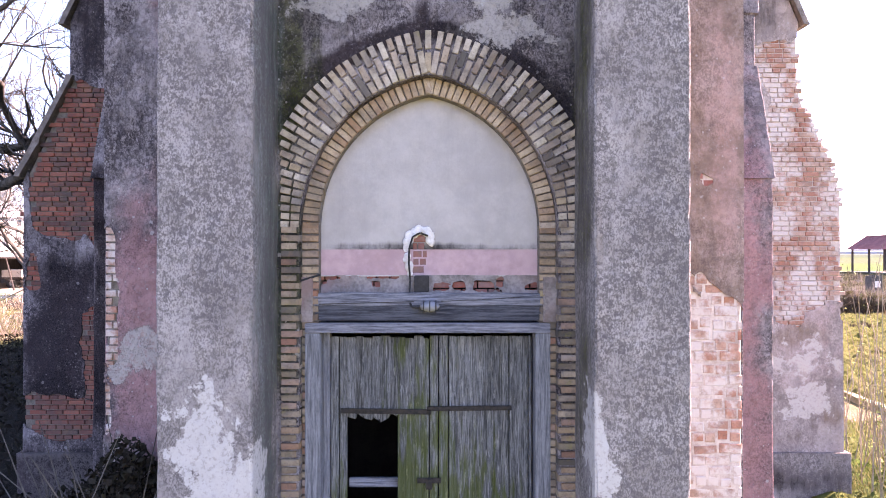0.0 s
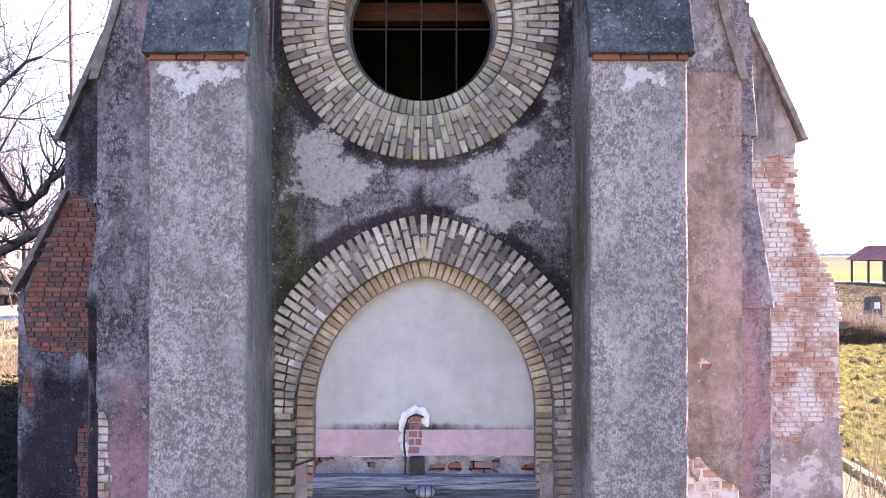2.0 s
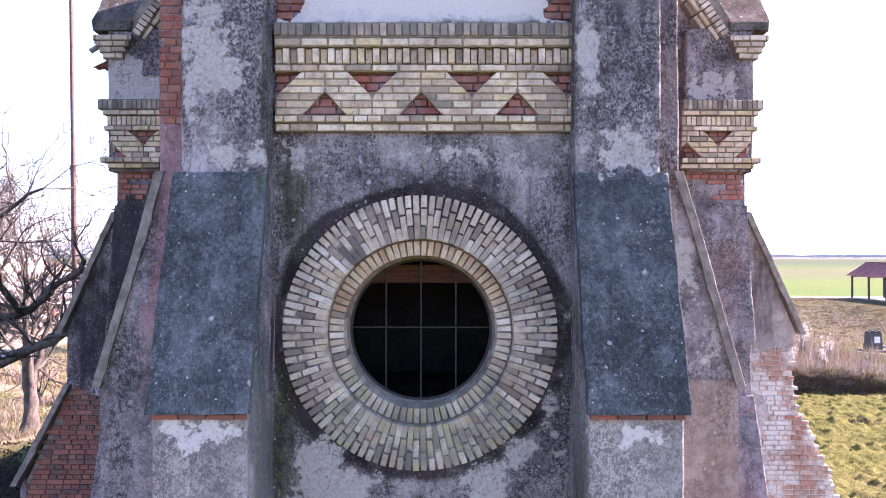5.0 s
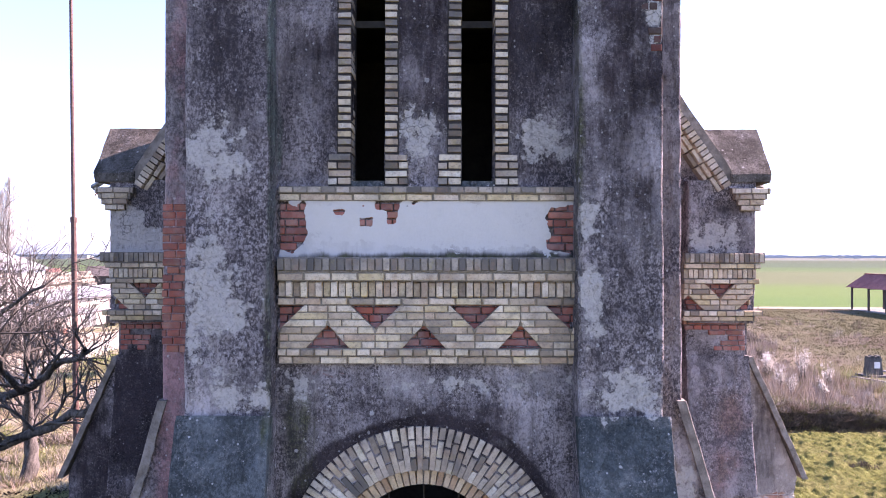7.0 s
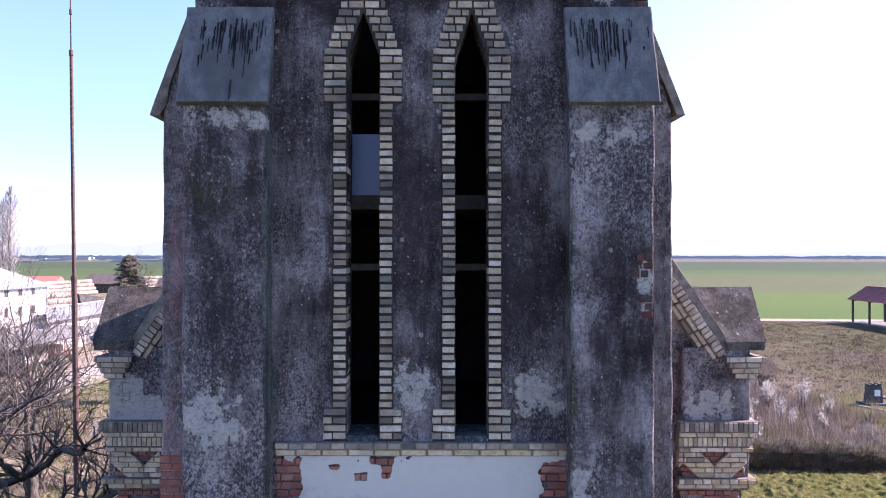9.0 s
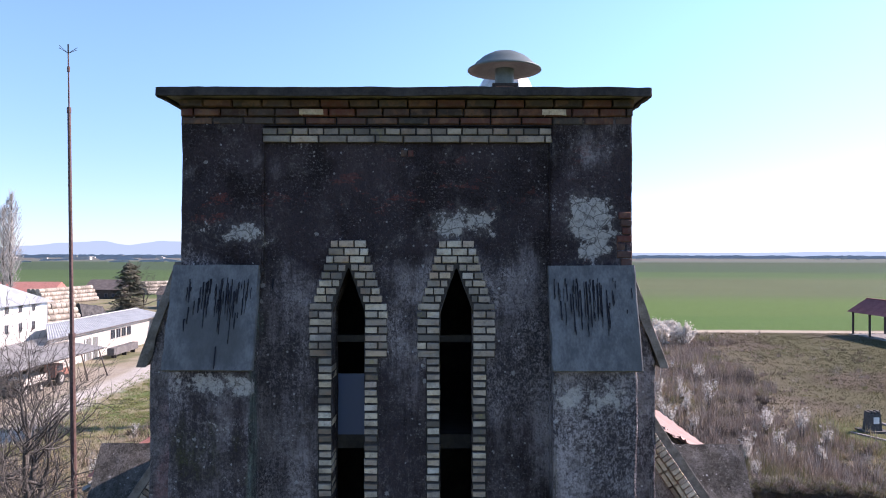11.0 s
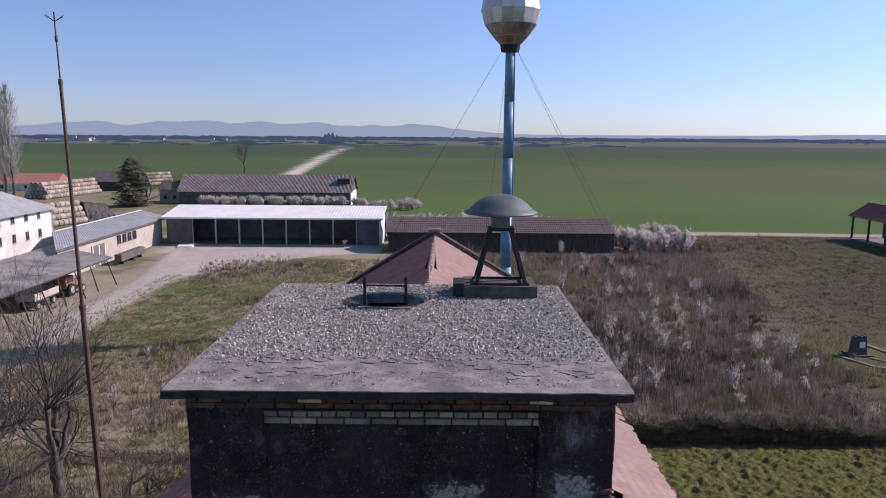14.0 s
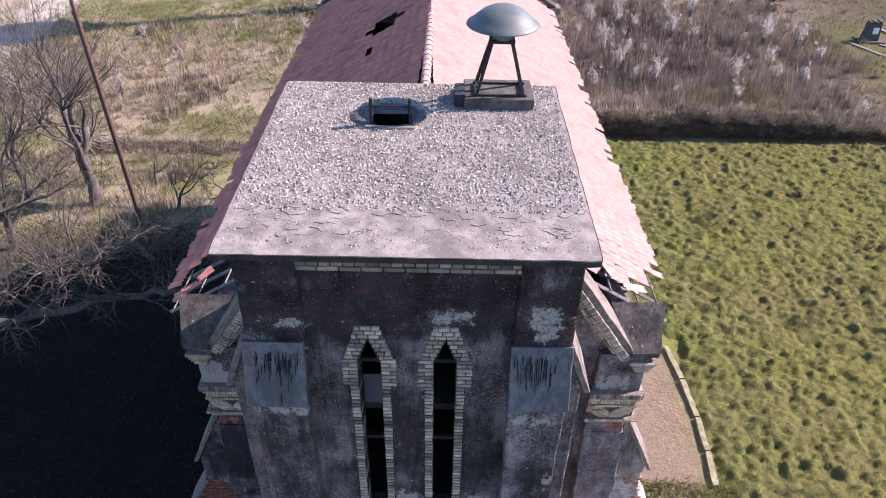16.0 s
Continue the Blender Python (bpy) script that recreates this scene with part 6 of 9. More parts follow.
for a, b in zip(rows_, rows_[1:]):
    for i in range(5):
        bm.faces.new((a[i], b[i], b[(i + 1) % 5], a[(i + 1) % 5]))
bm.faces.new(rows_[0])
bm.faces.new(rows_[-1][::-1])
bmesh.ops.recalc_face_normals(bm, faces=bm.faces[:])
part("upper_beam", bm, BEAMWOOD, lintel, "paler upper part of the split beam")
for (xa, za), (xb, zb) in (((-1.1, 3.385), (-0.5, 3.402)), ((-0.5, 3.402), (-0.15, 3.412)), ((0.12, 3.415), (0.55, 3.432)), ((0.55, 3.432), (0.95, 3.458))):
    part("crack", (lambda b: (tube(b, (xa, 0.109, za), (xb, 0.109, zb), 0.0045, n=5), b)[1])(bmesh.new()), IRON, lintel)
step = tagged(block("door_step", -1.3, 1.3, -0.6, 0.4, -0.1, 0.08, ROUGHCAST), "worn stone step before the door", "step", kind="structure")

# a bluish flat sheet behind the first lancet
BLUESHEET = mat_nodes("blue_grey_sheet", 0.35, 0.5)[0]
BLUESHEET.node_tree.nodes["Principled BSDF"].inputs["Base Color"].default_value = (0.05, 0.085, 0.18, 1)
blue_sheet = tagged(boxes("bluish_sheet", [(-0.76, -0.41, 0.43, 0.445, 14.2, 14.85)], BLUESHEET), "bluish flat sheet inside a lancet", "sheet")

# ---- lamp and conduit over the door ----
FOAM = plain_material("white_foam", (0.62, 0.6, 0.6), (0.82, 0.81, 0.8), 14, relief=0.8, depth=0.02)
LENS = mat_nodes("lamp_glass", 0.15, 0.6)[0]
LENS.node_tree.nodes["Principled BSDF"].inputs["Base Color"].default_value = (0.22, 0.24, 0.27, 1)
BLACK = plain_material("black_casing", (0.018, 0.018, 0.02), (0.04, 0.04, 0.045), 12, rough=0.6)
lamp = thing("wall_lamp", "small bulkhead lamp on black conduit sealed with white foam", "lamp")
hook = [(-0.20, 3.66), (-0.225, 3.8), (-0.225, 3.95), (-0.2, 4.06), (-0.13, 4.13), (-0.05, 4.13), (0.01, 4.08), (0.03, 4.0)]
bm = bmesh.new()
for (xa, za), (xb, zb) in zip(hook, hook[1:]):
    for k in range(3):
        t_ = (k + rng.random()) / 3
        r_ = rng.uniform(0.028, 0.05)
        m = Matrix.Translation((xa + (xb - xa) * t_ + rng.uniform(-0.015, 0.015), 0.235, za + (zb - za) * t_)) @ Matrix.Diagonal((r_, r_ * 0.6, r_ * 1.2, 1))
        bmesh.ops.create_icosphere(bm, subdivisions=2, radius=1.0, matrix=m)
for v in bm.verts:
    v.co += 0.01 * noise.noise_vector(v.co * 18)
part("foam", bm, FOAM, lamp, "lumpy white sealing foam")
bm = bmesh.new()
path = [(-0.19, 3.3), (-0.2, 3.45), (-0.19, 3.62), (-0.205, 3.8), (-0.2, 3.95), (-0.165, 4.06), (-0.09, 4.1), (-0.01, 4.07)]
for (xa, za), (xb, zb) in zip(path, path[1:]):
    tube(bm, (xa, 0.185, za), (xb, 0.185, zb), 0.011, n=6)
part("conduit", bm, BLACK, lamp)
bm = bmesh.new()
for (xa, za), (xb, zb) in zip([(-0.19, 3.3), (-0.17, 3.26), (-0.11, 3.25), (-0.08, 3.26)], [(-0.17, 3.26), (-0.11, 3.25), (-0.08, 3.26), (-0.06, 3.28)]):
    tube(bm, (xa, 0.1, za + 0.1), (xb, 0.1, zb + 0.1), 0.012, n=6)
part("conduit", bm, BLACK, lamp)
boxes("junction_box", [(-0.15, 0.0, 0.15, 0.26, 3.5, 3.67)], BLACK, lamp, "dark junction box", 0.008)
bm = bmesh.new()
bmesh.ops.create_uvsphere(bm, u_segments=18, v_segments=10, radius=1.0, matrix=Matrix.Translation((0.01, 0.07, 3.365)) @ Matrix.Diagonal((0.1, 0.075, 0.055, 1)))
part("lamp_glass", bm, LENS, lamp)
bm = bmesh.new()
for x in (-0.05, 0.01, 0.07):
    for k in range(10):
        a, b = math.pi * k / 10, math.pi * (k + 1) / 10
        tube(bm, (x, 0.07 - 0.085 * math.sin(a), 3.365 + 0.06 * math.cos(a)), (x, 0.07 - 0.085 * math.sin(b), 3.365 + 0.06 * math.cos(b)), 0.005, n=4)
part("guard", bm, BLACK, lamp)
hooked = new("brick_patch")
hooked.parent = tower
brick_wall(hooked, RED, -0.17, -0.02, 3.66, 4.06, 0.238, lambda x, z: True, 0.05, 0.15)
cable = thing("jamb_cable", "thin black cable clipped down the door jamb", "cable")
bm = bmesh.new()
tube(bm, (-1.285, 0.08, 2.3), (-1.28, 0.08, 3.62), 0.012, n=6)
tube(bm, (-1.28, 0.08, 3.62), (-1.08, 0.1, 3.68), 0.012, n=6)
part("cable_run", bm, BLACK, cable)
boxes("clip", [(-1.31, -1.26, 0.06, 0.1, 2.26, 2.36)], IRON, cable)

# ---- tower roof: gravel, hatch, ladder posts, siren ----
def island_material(name, tones, thin=0.0):
    """Each separate piece of a joined mesh takes a tone of its own."""
    m, t, b = mat_nodes(name, 0.95, 0.1)
    g = t.nodes.new("ShaderNodeNewGeometry")
    cr = t.nodes.new("ShaderNodeValToRGB")
    while len(cr.color_ramp.elements) < len(tones):
        cr.color_ramp.elements.new(0.5)
    for i, (e, tone) in enumerate(zip(cr.color_ramp.elements, tones)):
        e.position, e.color = i / (len(tones) - 1), (*tone, 1)
    t.links.new(g.outputs["Random Per Island"], cr.inputs[0])
    t.links.new(cr.outputs[0], b.inputs["Base Color"])
    if thin:
        # leaves and petals let light through
        through_ = t.nodes.new("ShaderNodeBsdfTranslucent")
        t.links.new(cr.outputs[0], through_.inputs["Color"])
        blend = t.nodes.new("ShaderNodeMixShader")
        blend.inputs[0].default_value = thin
        t.links.new(b.outputs[0], blend.inputs[1])
        t.links.new(through_.outputs[0], blend.inputs[2])
        t.links.new(blend.outputs[0], t.nodes["Material Output"].inputs["Surface"])
    return m


STONE = island_material("roof_gravel", [(0.13, 0.122, 0.11), (0.28, 0.265, 0.235), (0.38, 0.362, 0.325), (0.25, 0.225, 0.19), (0.62, 0.6, 0.545), (0.33, 0.315, 0.28), (0.08, 0.077, 0.071)])
DARKRING = plain_material("dark_roof_ring", (0.035, 0.038, 0.042), (0.09, 0.095, 0.10), 9, rough=0.8, relief=0.9, depth=0.02)


def pebbles(count, place, size, seed):
    rng = np.random.default_rng(seed)
    base = np.array([(1, 0, 0), (-1, 0, 0), (0, 1, 0), (0, -1, 0), (0, 0, 1), (0, 0, -0.4)], float)
    faces = np.array([(0, 2, 4), (2, 1, 4), (1, 3, 4), (3, 0, 4), (2, 0, 5), (1, 2, 5), (3, 1, 5), (0, 3, 5)])
    V, F = [], []
    for k in range(count):
        p = place(rng)
        if p is None:
            continue
        s = size * rng.uniform(0.35, 1.0) * (1.6 if rng.random() < 0.08 else 1.0)
        a = rng.uniform(0, 6.28)
        R = np.array([[math.cos(a), -math.sin(a), 0], [math.sin(a), math.cos(a), 0], [0, 0, 1]])
        v = (base * (1 + rng.uniform(-0.3, 0.3, base.shape))) * s * np.array([1, rng.uniform(0.6, 1), rng.uniform(0.5, 1.0)])
        F.append(faces + 6 * len(V))
        V.append(v @ R.T + p)
    return np.concatenate(V), np.concatenate(F)


def on_roof(rng):
    x, y = rng.uniform(-2.36, 2.33), 0.62 + 4.1 * rng.random() ** 1.0
    if y < 0.8 and rng.random() < 0.6:
        return None
    if -0.8 < x < -0.06 and 2.95 < y < 3.66:
        return None
    return np.array([x, y, 17.748])


V, F = pebbles(16500, on_roof, 0.0225, 3)
gravel = raw("roof_gravel", V, F, STONE)
tagged(gravel, "pale gravel strewn over the flat tower roof", "gravel", kind="stuff")
V, F = pebbles(900, lambda rng: np.array([rng.uniform(-2.3, 2.25), rng.uniform(-0.2, 0.75), 17.745]), 0.014, 4)
grit = raw("roof_grit", V, F, STONE)
tagged(grit, "loose grit on the cracked cement edge", "gravel", kind="stuff")
# lifted flakes of old screed near the front edge
rng = random.Random(21)
bm = bmesh.new()
for _ in range(70):
    x, y = rng.uniform(-2.2, 2.1), rng.uniform(0.05, 0.75)
    pts = []
    n = rng.randint(4, 6)
    for k in range(n):
        a = 2 * math.pi * k / n + rng.uniform(-0.3, 0.3)
        r_ = rng.uniform(0.03, 0.1)
        pts.append((x + r_ * 1.2 * math.cos(a), y + r_ * 0.6 * math.sin(a)))
    tilt = rng.uniform(0.0, 0.045)
    low = [bm.verts.new((px, py, 17.742)) for px, py in pts]
    high = [bm.verts.new((px, py, 17.747 + 0.6 * tilt * max(0, (py - y + 0.05)))) for px, py in pts]
    bm.faces.new(high)
    for k in range(n):
        bm.faces.new((low[k], low[(k + 1) % n], high[(k + 1) % n], high[k]))
flakes = tagged(part("screed_flakes", bm, CONCRETE), "curled flakes of grey roof screed", "rubble", kind="stuff")
hatch = thing("roof_hatch", "square roof opening in a dark patch with iron posts", "hatch")
bm = bmesh.new()
outline = []
rng = random.Random(2)
for k in range(40):
    a = 2 * math.pi * k / 40
    outline.append((-0.5 + 0.62 * math.cos(a) * (1 + rng.uniform(-0.05, 0.05)), 3.42 + 0.46 * math.sin(a) * (1 + rng.uniform(-0.05, 0.05))))
def radial(k, f):
    a = 2 * math.pi * k / 40
    dx, dy = math.cos(a), math.sin(a)
    r = min(0.335 / max(abs(dx), 1e-6), 0.305 / max(abs(dy), 1e-6))
    ix, iy = -0.435 + r * dx, 3.325 + r * dy
    ox, oy = outline[k]
    if oy < 3.02:
        oy = 3.02
    return ix + (ox - ix) * f, iy + (oy - iy) * f
rings = []
for f, h in ((0.0, 17.75), (0.35, 17.80), (0.7, 17.79), (1.0, 17.752)):
    rings.append([bm.verts.new((*radial(k, f), h + (rng.uniform(-0.012, 0.012) if 0 < f < 1 else 0))) for k in range(40)])
for a, b in zip(rings, rings[1:]):
    for k in range(40):
        bm.faces.new((a[k], a[(k + 1) % 40], b[(k + 1) % 40], b[k]))
part("dark_ring", bm, DARKRING, hatch, "lumpy dark ring round the opening")
boxes("hatch_rim", [(-0.84, -0.05, 2.95, 3.035, 17.7, 17.775)], CONCRETE, hatch, "", 0.008)
for x in (-0.74, -0.13):
    boxes("post", [(x - 0.022, x + 0.022, 3.07, 3.115, 16.2, 18.2), (x - 0.022, x - 0.014, 3.07, 3.15, 16.2, 18.2)], IRON, hatch)
bm = bmesh.new()
tube(bm, (-0.74, 3.09, 18.08), (-0.13, 3.09, 18.07), 0.014, n=6)
part("cross_bar", bm, IRON, hatch)
for z in (16.6, 16.95, 17.3):
    bm = bmesh.new()
    tube(bm, (-0.74, 3.09, z), (-0.13, 3.09, z), 0.014, n=6)
    part("rung", bm, IRON, hatch)

siren = thing("siren", "mushroom-capped alarm siren on an iron stand", "siren")
boxes("plinth", [(0.74, 1.9, 3.72, 4.55, 17.74, 17.93)], DARK_CEMENT, siren, "low dark concrete plinth", 0.012)
boxes("control_box", [(0.58, 0.75, 3.8, 4.3, 17.74, 17.96)], BLACK, siren, "dark box beside the plinth", 0.01)
for y in (3.85, 4.35):
    boxes("base_rail", [(0.9, 1.78, y - 0.02, y + 0.02, 17.93, 17.965)], IRON, siren)
for x in (0.95, 1.72):
    boxes("base_rail", [(x - 0.02, x + 0.02, 3.85, 4.35, 17.966, 17.99)], IRON, siren)
for x in (0.95, 1.72):
    for y in (3.85, 4.35):
        bm = bmesh.new()
        tube(bm, (x, y, 17.95), (1.33 + (x - 1.33) * 0.42, 4.1 + (y - 4.1) * 0.45, 18.8), 0.036, n=4)
        part("leg", bm, IRON, siren)
boxes("head_frame", [(1.13, 1.54, 3.95, 4.25, 18.78, 18.83)], IRON, siren, "", 0.006)
SIRENGREY = plain_material("siren_enamel", (0.06, 0.084, 0.088), (0.105, 0.138, 0.142), 4, rough=0.55, metal=0.1, spec=0.4, stain=(0.1, 0.12, 0.12))
bm = bmesh.new()
tube(bm, (1.33, 4.1, 18.83), (1.33, 4.1, 19.08), 0.15, n=20)
part("motor", bm, SIRENGREY, siren)
bm = bmesh.new()
prof = [(0.0, 19.36), (0.1, 19.355), (0.22, 19.33), (0.34, 19.27), (0.44, 19.19), (0.52, 19.11), (0.585, 19.075), (0.59, 19.06), (0.57, 19.05), (0.5, 19.08), (0.3, 19.2), (0.0, 19.26)]
segs = 36
cols = [[bm.verts.new((1.33 + r * math.cos(2 * math.pi * k / segs), 4.1 + r * math.sin(2 * math.pi * k / segs), z)) for k in range(segs)] for r, z in prof[1:-1]]
top, low = bm.verts.new((1.33, 4.1, prof[0][1])), bm.verts.new((1.33, 4.1, prof[-1][1]))
for k in range(segs):
    bm.faces.new((top, cols[0][k], cols[0][(k + 1) % segs]))
    bm.faces.new((low, cols[-1][(k + 1) % segs], cols[-1][k]))
    for a, b in zip(cols, cols[1:]):
        bm.faces.new((a[k], b[k], b[(k + 1) % segs], a[(k + 1) % segs]))
for f in bm.faces:
    f.smooth = True
part("cap", bm, SIRENGREY, siren, "grey-green domed sheet metal cap")
bm = bmesh.new()
tube(bm, (1.05, 3.72, 17.98), (1.0, 3.7, 17.85), 0.012, n=6)
part("cable", bm, BLACK, siren)


MOSSKERB = plain_material("mossy_cement_kerb", (0.15, 0.155, 0.08), (0.3, 0.28, 0.21), 4, relief=0.7, depth=0.02)


# ---- chancel added unseen behind the nave for its shadow, and the kerb of the apron ----
chancel = thing("chancel", "unseen low plastered chancel, added to lengthen the church's shadow", "building")
boxes("wall", [(-4.0, 4.0, 25.62, 30.5, -0.1, 10.4)], PLASTER, chancel)
raw("roof", [(-4.3, 25.62, 10.3), (4.3, 25.62, 10.3), (0, 25.62, 13.9), (-4.3, 30.8, 10.3), (4.3, 30.8, 10.3), (0, 30.8, 13.9)], [(0, 2, 5, 3), (2, 1, 4, 5), (0, 1, 2), (3, 5, 4)], TILE, chancel)
kerb = thing("kerb", "curved broken cement kerb edging the worn apron", "kerb", "", "structure")
line = [(10.75, 16.2), (10.98, 14.2), (11.06, 12.1), (11.0, 10.4), (10.85, 8.8)]
for (xa, ya), (xb, yb) in zip(line, line[1:]):
    hexa("kerb_stone", [(xa - 0.13, ya, -0.1), (xb - 0.13, yb + 0.05, -0.1), (xb + 0.13, yb + 0.05, -0.1), (xa + 0.13, ya, -0.1)], [(xa - 0.11, ya, 0.13), (xb - 0.11, yb + 0.05, 0.12), (xb + 0.11, yb + 0.05, 0.12), (xa + 0.11, ya, 0.13)], MOSSKERB, kerb, "", 0.2, 0.08)
slab = tagged(hexa("broken_slab", [(9.5, 16.0, 0), (10.2, 16.1, 0), (10.0, 17.2, 0), (9.6, 17.0, 0)], [(9.5, 16.0, 0.09), (10.2, 16.1, 0.09), (10.0, 17.2, 0.09), (9.6, 17.0, 0.09)], CONCRETE, None, "", 0.2), "pale broken concrete slab in the grass", "slab")


# ---- bare trees ----
BARK = plain_material("grey_bark", (0.035, 0.031, 0.029), (0.13, 0.118, 0.108), 9, stretch=(1, 1, 0.3), relief=0.8, depth=0.02)
POPLAR = plain_material("pale_poplar_twig", (0.27, 0.255, 0.24), (0.4, 0.38, 0.36), 3)
TWIG = plain_material("brown_twig", (0.05, 0.046, 0.043), (0.115, 0.106, 0.098), 3)


class Wood:
    def __init__(self):
        self.v, self.f = [], []

    def limb(self, pts, radii, n=6):
        base = len(self.v)
        for i, (p, r) in enumerate(zip(pts, radii)):
            d = (pts[min(i + 1, len(pts) - 1)] - pts[max(i - 1, 0)]).normalized()
            q = d.to_track_quat("Z", "Y").to_matrix()
            for k in range(n):
                a = 2 * math.pi * k / n
                self.v.append(p + q @ Vector((r * math.cos(a), r * math.sin(a), 0)))
        for i in range(len(pts) - 1):
            for k in range(n):
                a, b = base + i * n + k, base + i * n + (k + 1) % n
                self.f.append((a, b, b + n, a + n))


def grow(rng, trunk, twigs, p, d, length, r, level, levels, spread, droop=0.0, bend=0.16, fork=1.0, lift=0.04):
    steps = 5 if level < 2 else 4
    pts, radii, dirs = [p.copy()], [r], [d]
    end = r * (0.5 if level < levels else 0.3)
    for k in range(steps):
        d = (d + Vector((rng.gauss(0, bend), rng.gauss(0, bend), rng.gauss(0, bend) - droop + lift * (level > 0)))).normalized()
        p = p + d * (length / steps)
        pts.append(p.copy())
        radii.append(r + (end - r) * (k + 1) / steps)
        dirs.append(d)
    (trunk if level < 2 else twigs).limb(pts, radii, 8 if level == 0 else (6 if level < 2 else (4 if level < 4 else 3)))
    if level >= levels:
        return
    kids = rng.randint(4, 5) if level < 2 else rng.randint(3, 5)
    for k in range(kids):
        i = rng.randint(max(1, steps - 3 - (level > 1)), steps)
        side = Vector((rng.gauss(0, 1), rng.gauss(0, 1), rng.gauss(0, 0.6))).normalized()
        nd = (dirs[i] * 1.0 + side * spread).normalized()
        if k == 0:
            i, nd = steps, (dirs[-1] + side * spread * 0.35).normalized()
        grow(rng, trunk, twigs, pts[i], nd, length * rng.uniform(0.58, 0.8) * (fork if level == 0 else 1.0), max(radii[i] * (0.8 if k == 0 else 0.66), 0.0105), level + 1, levels, spread, droop, bend, fork, lift)


def bare_tree(label, base, height, radius, seed, levels=5, spread=0.85, first=None, group="", fork=1.0, lift=0.04, lean=(0.03, 0.02)):
    rng = random.Random(seed)
    t = thing("bare_tree", label, "tree", group)
    trunk, twigs = Wood(), Wood()
    b = Vector(base) - Vector((0, 0, 0.15))
    grow(rng, trunk, twigs, b, Vector((*lean, 1)), height * 0.3, radius, 0, levels, spread, fork=fork, lift=lift)
    for start, pts, r in first or ():
        path = [Vector(start)] + [Vector(q) for q in pts]
        radii = [r * (1 - 0.7 * k / (len(path) - 1)) for k in range(len(path))]
        fine, rr = [], []
        for (a, c), (ra, rc) in zip(zip(path, path[1:]), zip(radii, radii[1:])):
            for k in range(5):
                fine.append(a.lerp(c, k / 5) + Vector((rng.gauss(0, 0.05), rng.gauss(0, 0.05), rng.gauss(0, 0.06))))
                rr.append(ra + (rc - ra) * k / 5)
        trunk.limb(fine, rr, 7)
        for i in range(4, len(fine)):
            for _ in range(1 if rng.random() < 0.4 else 2):
                dd = (fine[i] - fine[i - 1]).normalized()
                side = Vector((rng.gauss(0, 1), rng.gauss(0, 1), abs(rng.gauss(0, 0.8)))).normalized()
                grow(rng, trunk, twigs, fine[i], (dd * 0.6 + side * 0.9).normalized(), rng.uniform(0.9, 1.7), rr[i] * 0.45, 2, 4, 0.8, 0.0, 0.24)
    raw("trunk", trunk.v, trunk.f, BARK, t, smooth=True)
    raw("crown", twigs.v, twigs.f, TWIG, t, "leafless fine branches", smooth=True)
    return t


bare_tree("leafless forked tree with grey bark beside the mast", (-20.1, 27.2, 0), 14.0, 0.42, 14, 5, 1.0, None, "", 1.5, 0.1, (-0.02, 0.0))
bare_tree("leafless many-stemmed tree in the brush", (-22.8, 23.0, 0), 11.5, 0.26, 23, 5, 1.0, None, "", 1.4, 0.08)
bare_tree("leafless many-stemmed tree in the brush", (-24.5, 28.5, 0), 11.0, 0.22, 27, 5, 0.9, None, "", 1.2, 0.08)
bare_tree("broad leafless tree with long low boughs", (-21.5, 12.0, 0), 8, 0.36, 8, 3, 0.6,
          [((-21.4, 12.0, 2.6), [(-18.0, 12.0, 4.2), (-15.0, 12.2, 4.9), (-11.9, 12.4, 5.8), (-9.2, 11.5, 6.9), (-7.9, 11.0, 7.6)], 0.25),
           ((-21.4, 12.0, 3.2), [(-18.0, 12.5, 5.6), (-14.5, 13.0, 6.8), (-12.1, 13.6, 7.0), (-10.7, 13.0, 7.9), (-8.6, 10.7, 8.6)], 0.21),
           ((-12.1, 13.4, 7.0), [(-11.3, 10.8, 8.6), (-10.5, 9.6, 9.5), (-8.8, 9.2, 10.5)], 0.1),
           ((-14.5, 13.0, 6.8), [(-12.8, 10.8, 8.2), (-11.2, 9.2, 9.2), (-10.6, 8.7, 10.2)], 0.11),
           ((-18.0, 12.5, 5.6), [(-16.0, 11.0, 7.4), (-13.8, 9.6, 8.2), (-12.4, 8.6, 9.0)], 0.12),
           ((-21.4, 12.0, 3.2), [(-19.0, 13.2, 6.8), (-16.0, 14.4, 8.2), (-13.4, 15.4, 8.8)], 0.16)])
for x, y, h, r, sd in ((-15.1, 27.0, 5.6, 0.12, 31), (-23.5, 19.0, 7.0, 0.13, 32), (-26.5, 25.5, 7.5, 0.14, 33), (-22.5, 33.0, 6.0, 0.11, 34), (-12.6, 28.5, 4.6, 0.08, 35), (-17.2, 29.5, 5.0, 0.09, 36)):
    bare_tree("small leafless thorn tree in the brush", (x, y, 0), h, r, sd, 4, 1.05, None, "thorn trees by the church", 1.3)
bare_tree("leafless tree standing alone by the farm road", (-100.8, 343, 0), 21, 0.4, 41, 5, 0.8, None, "", 1.3, 0.12)
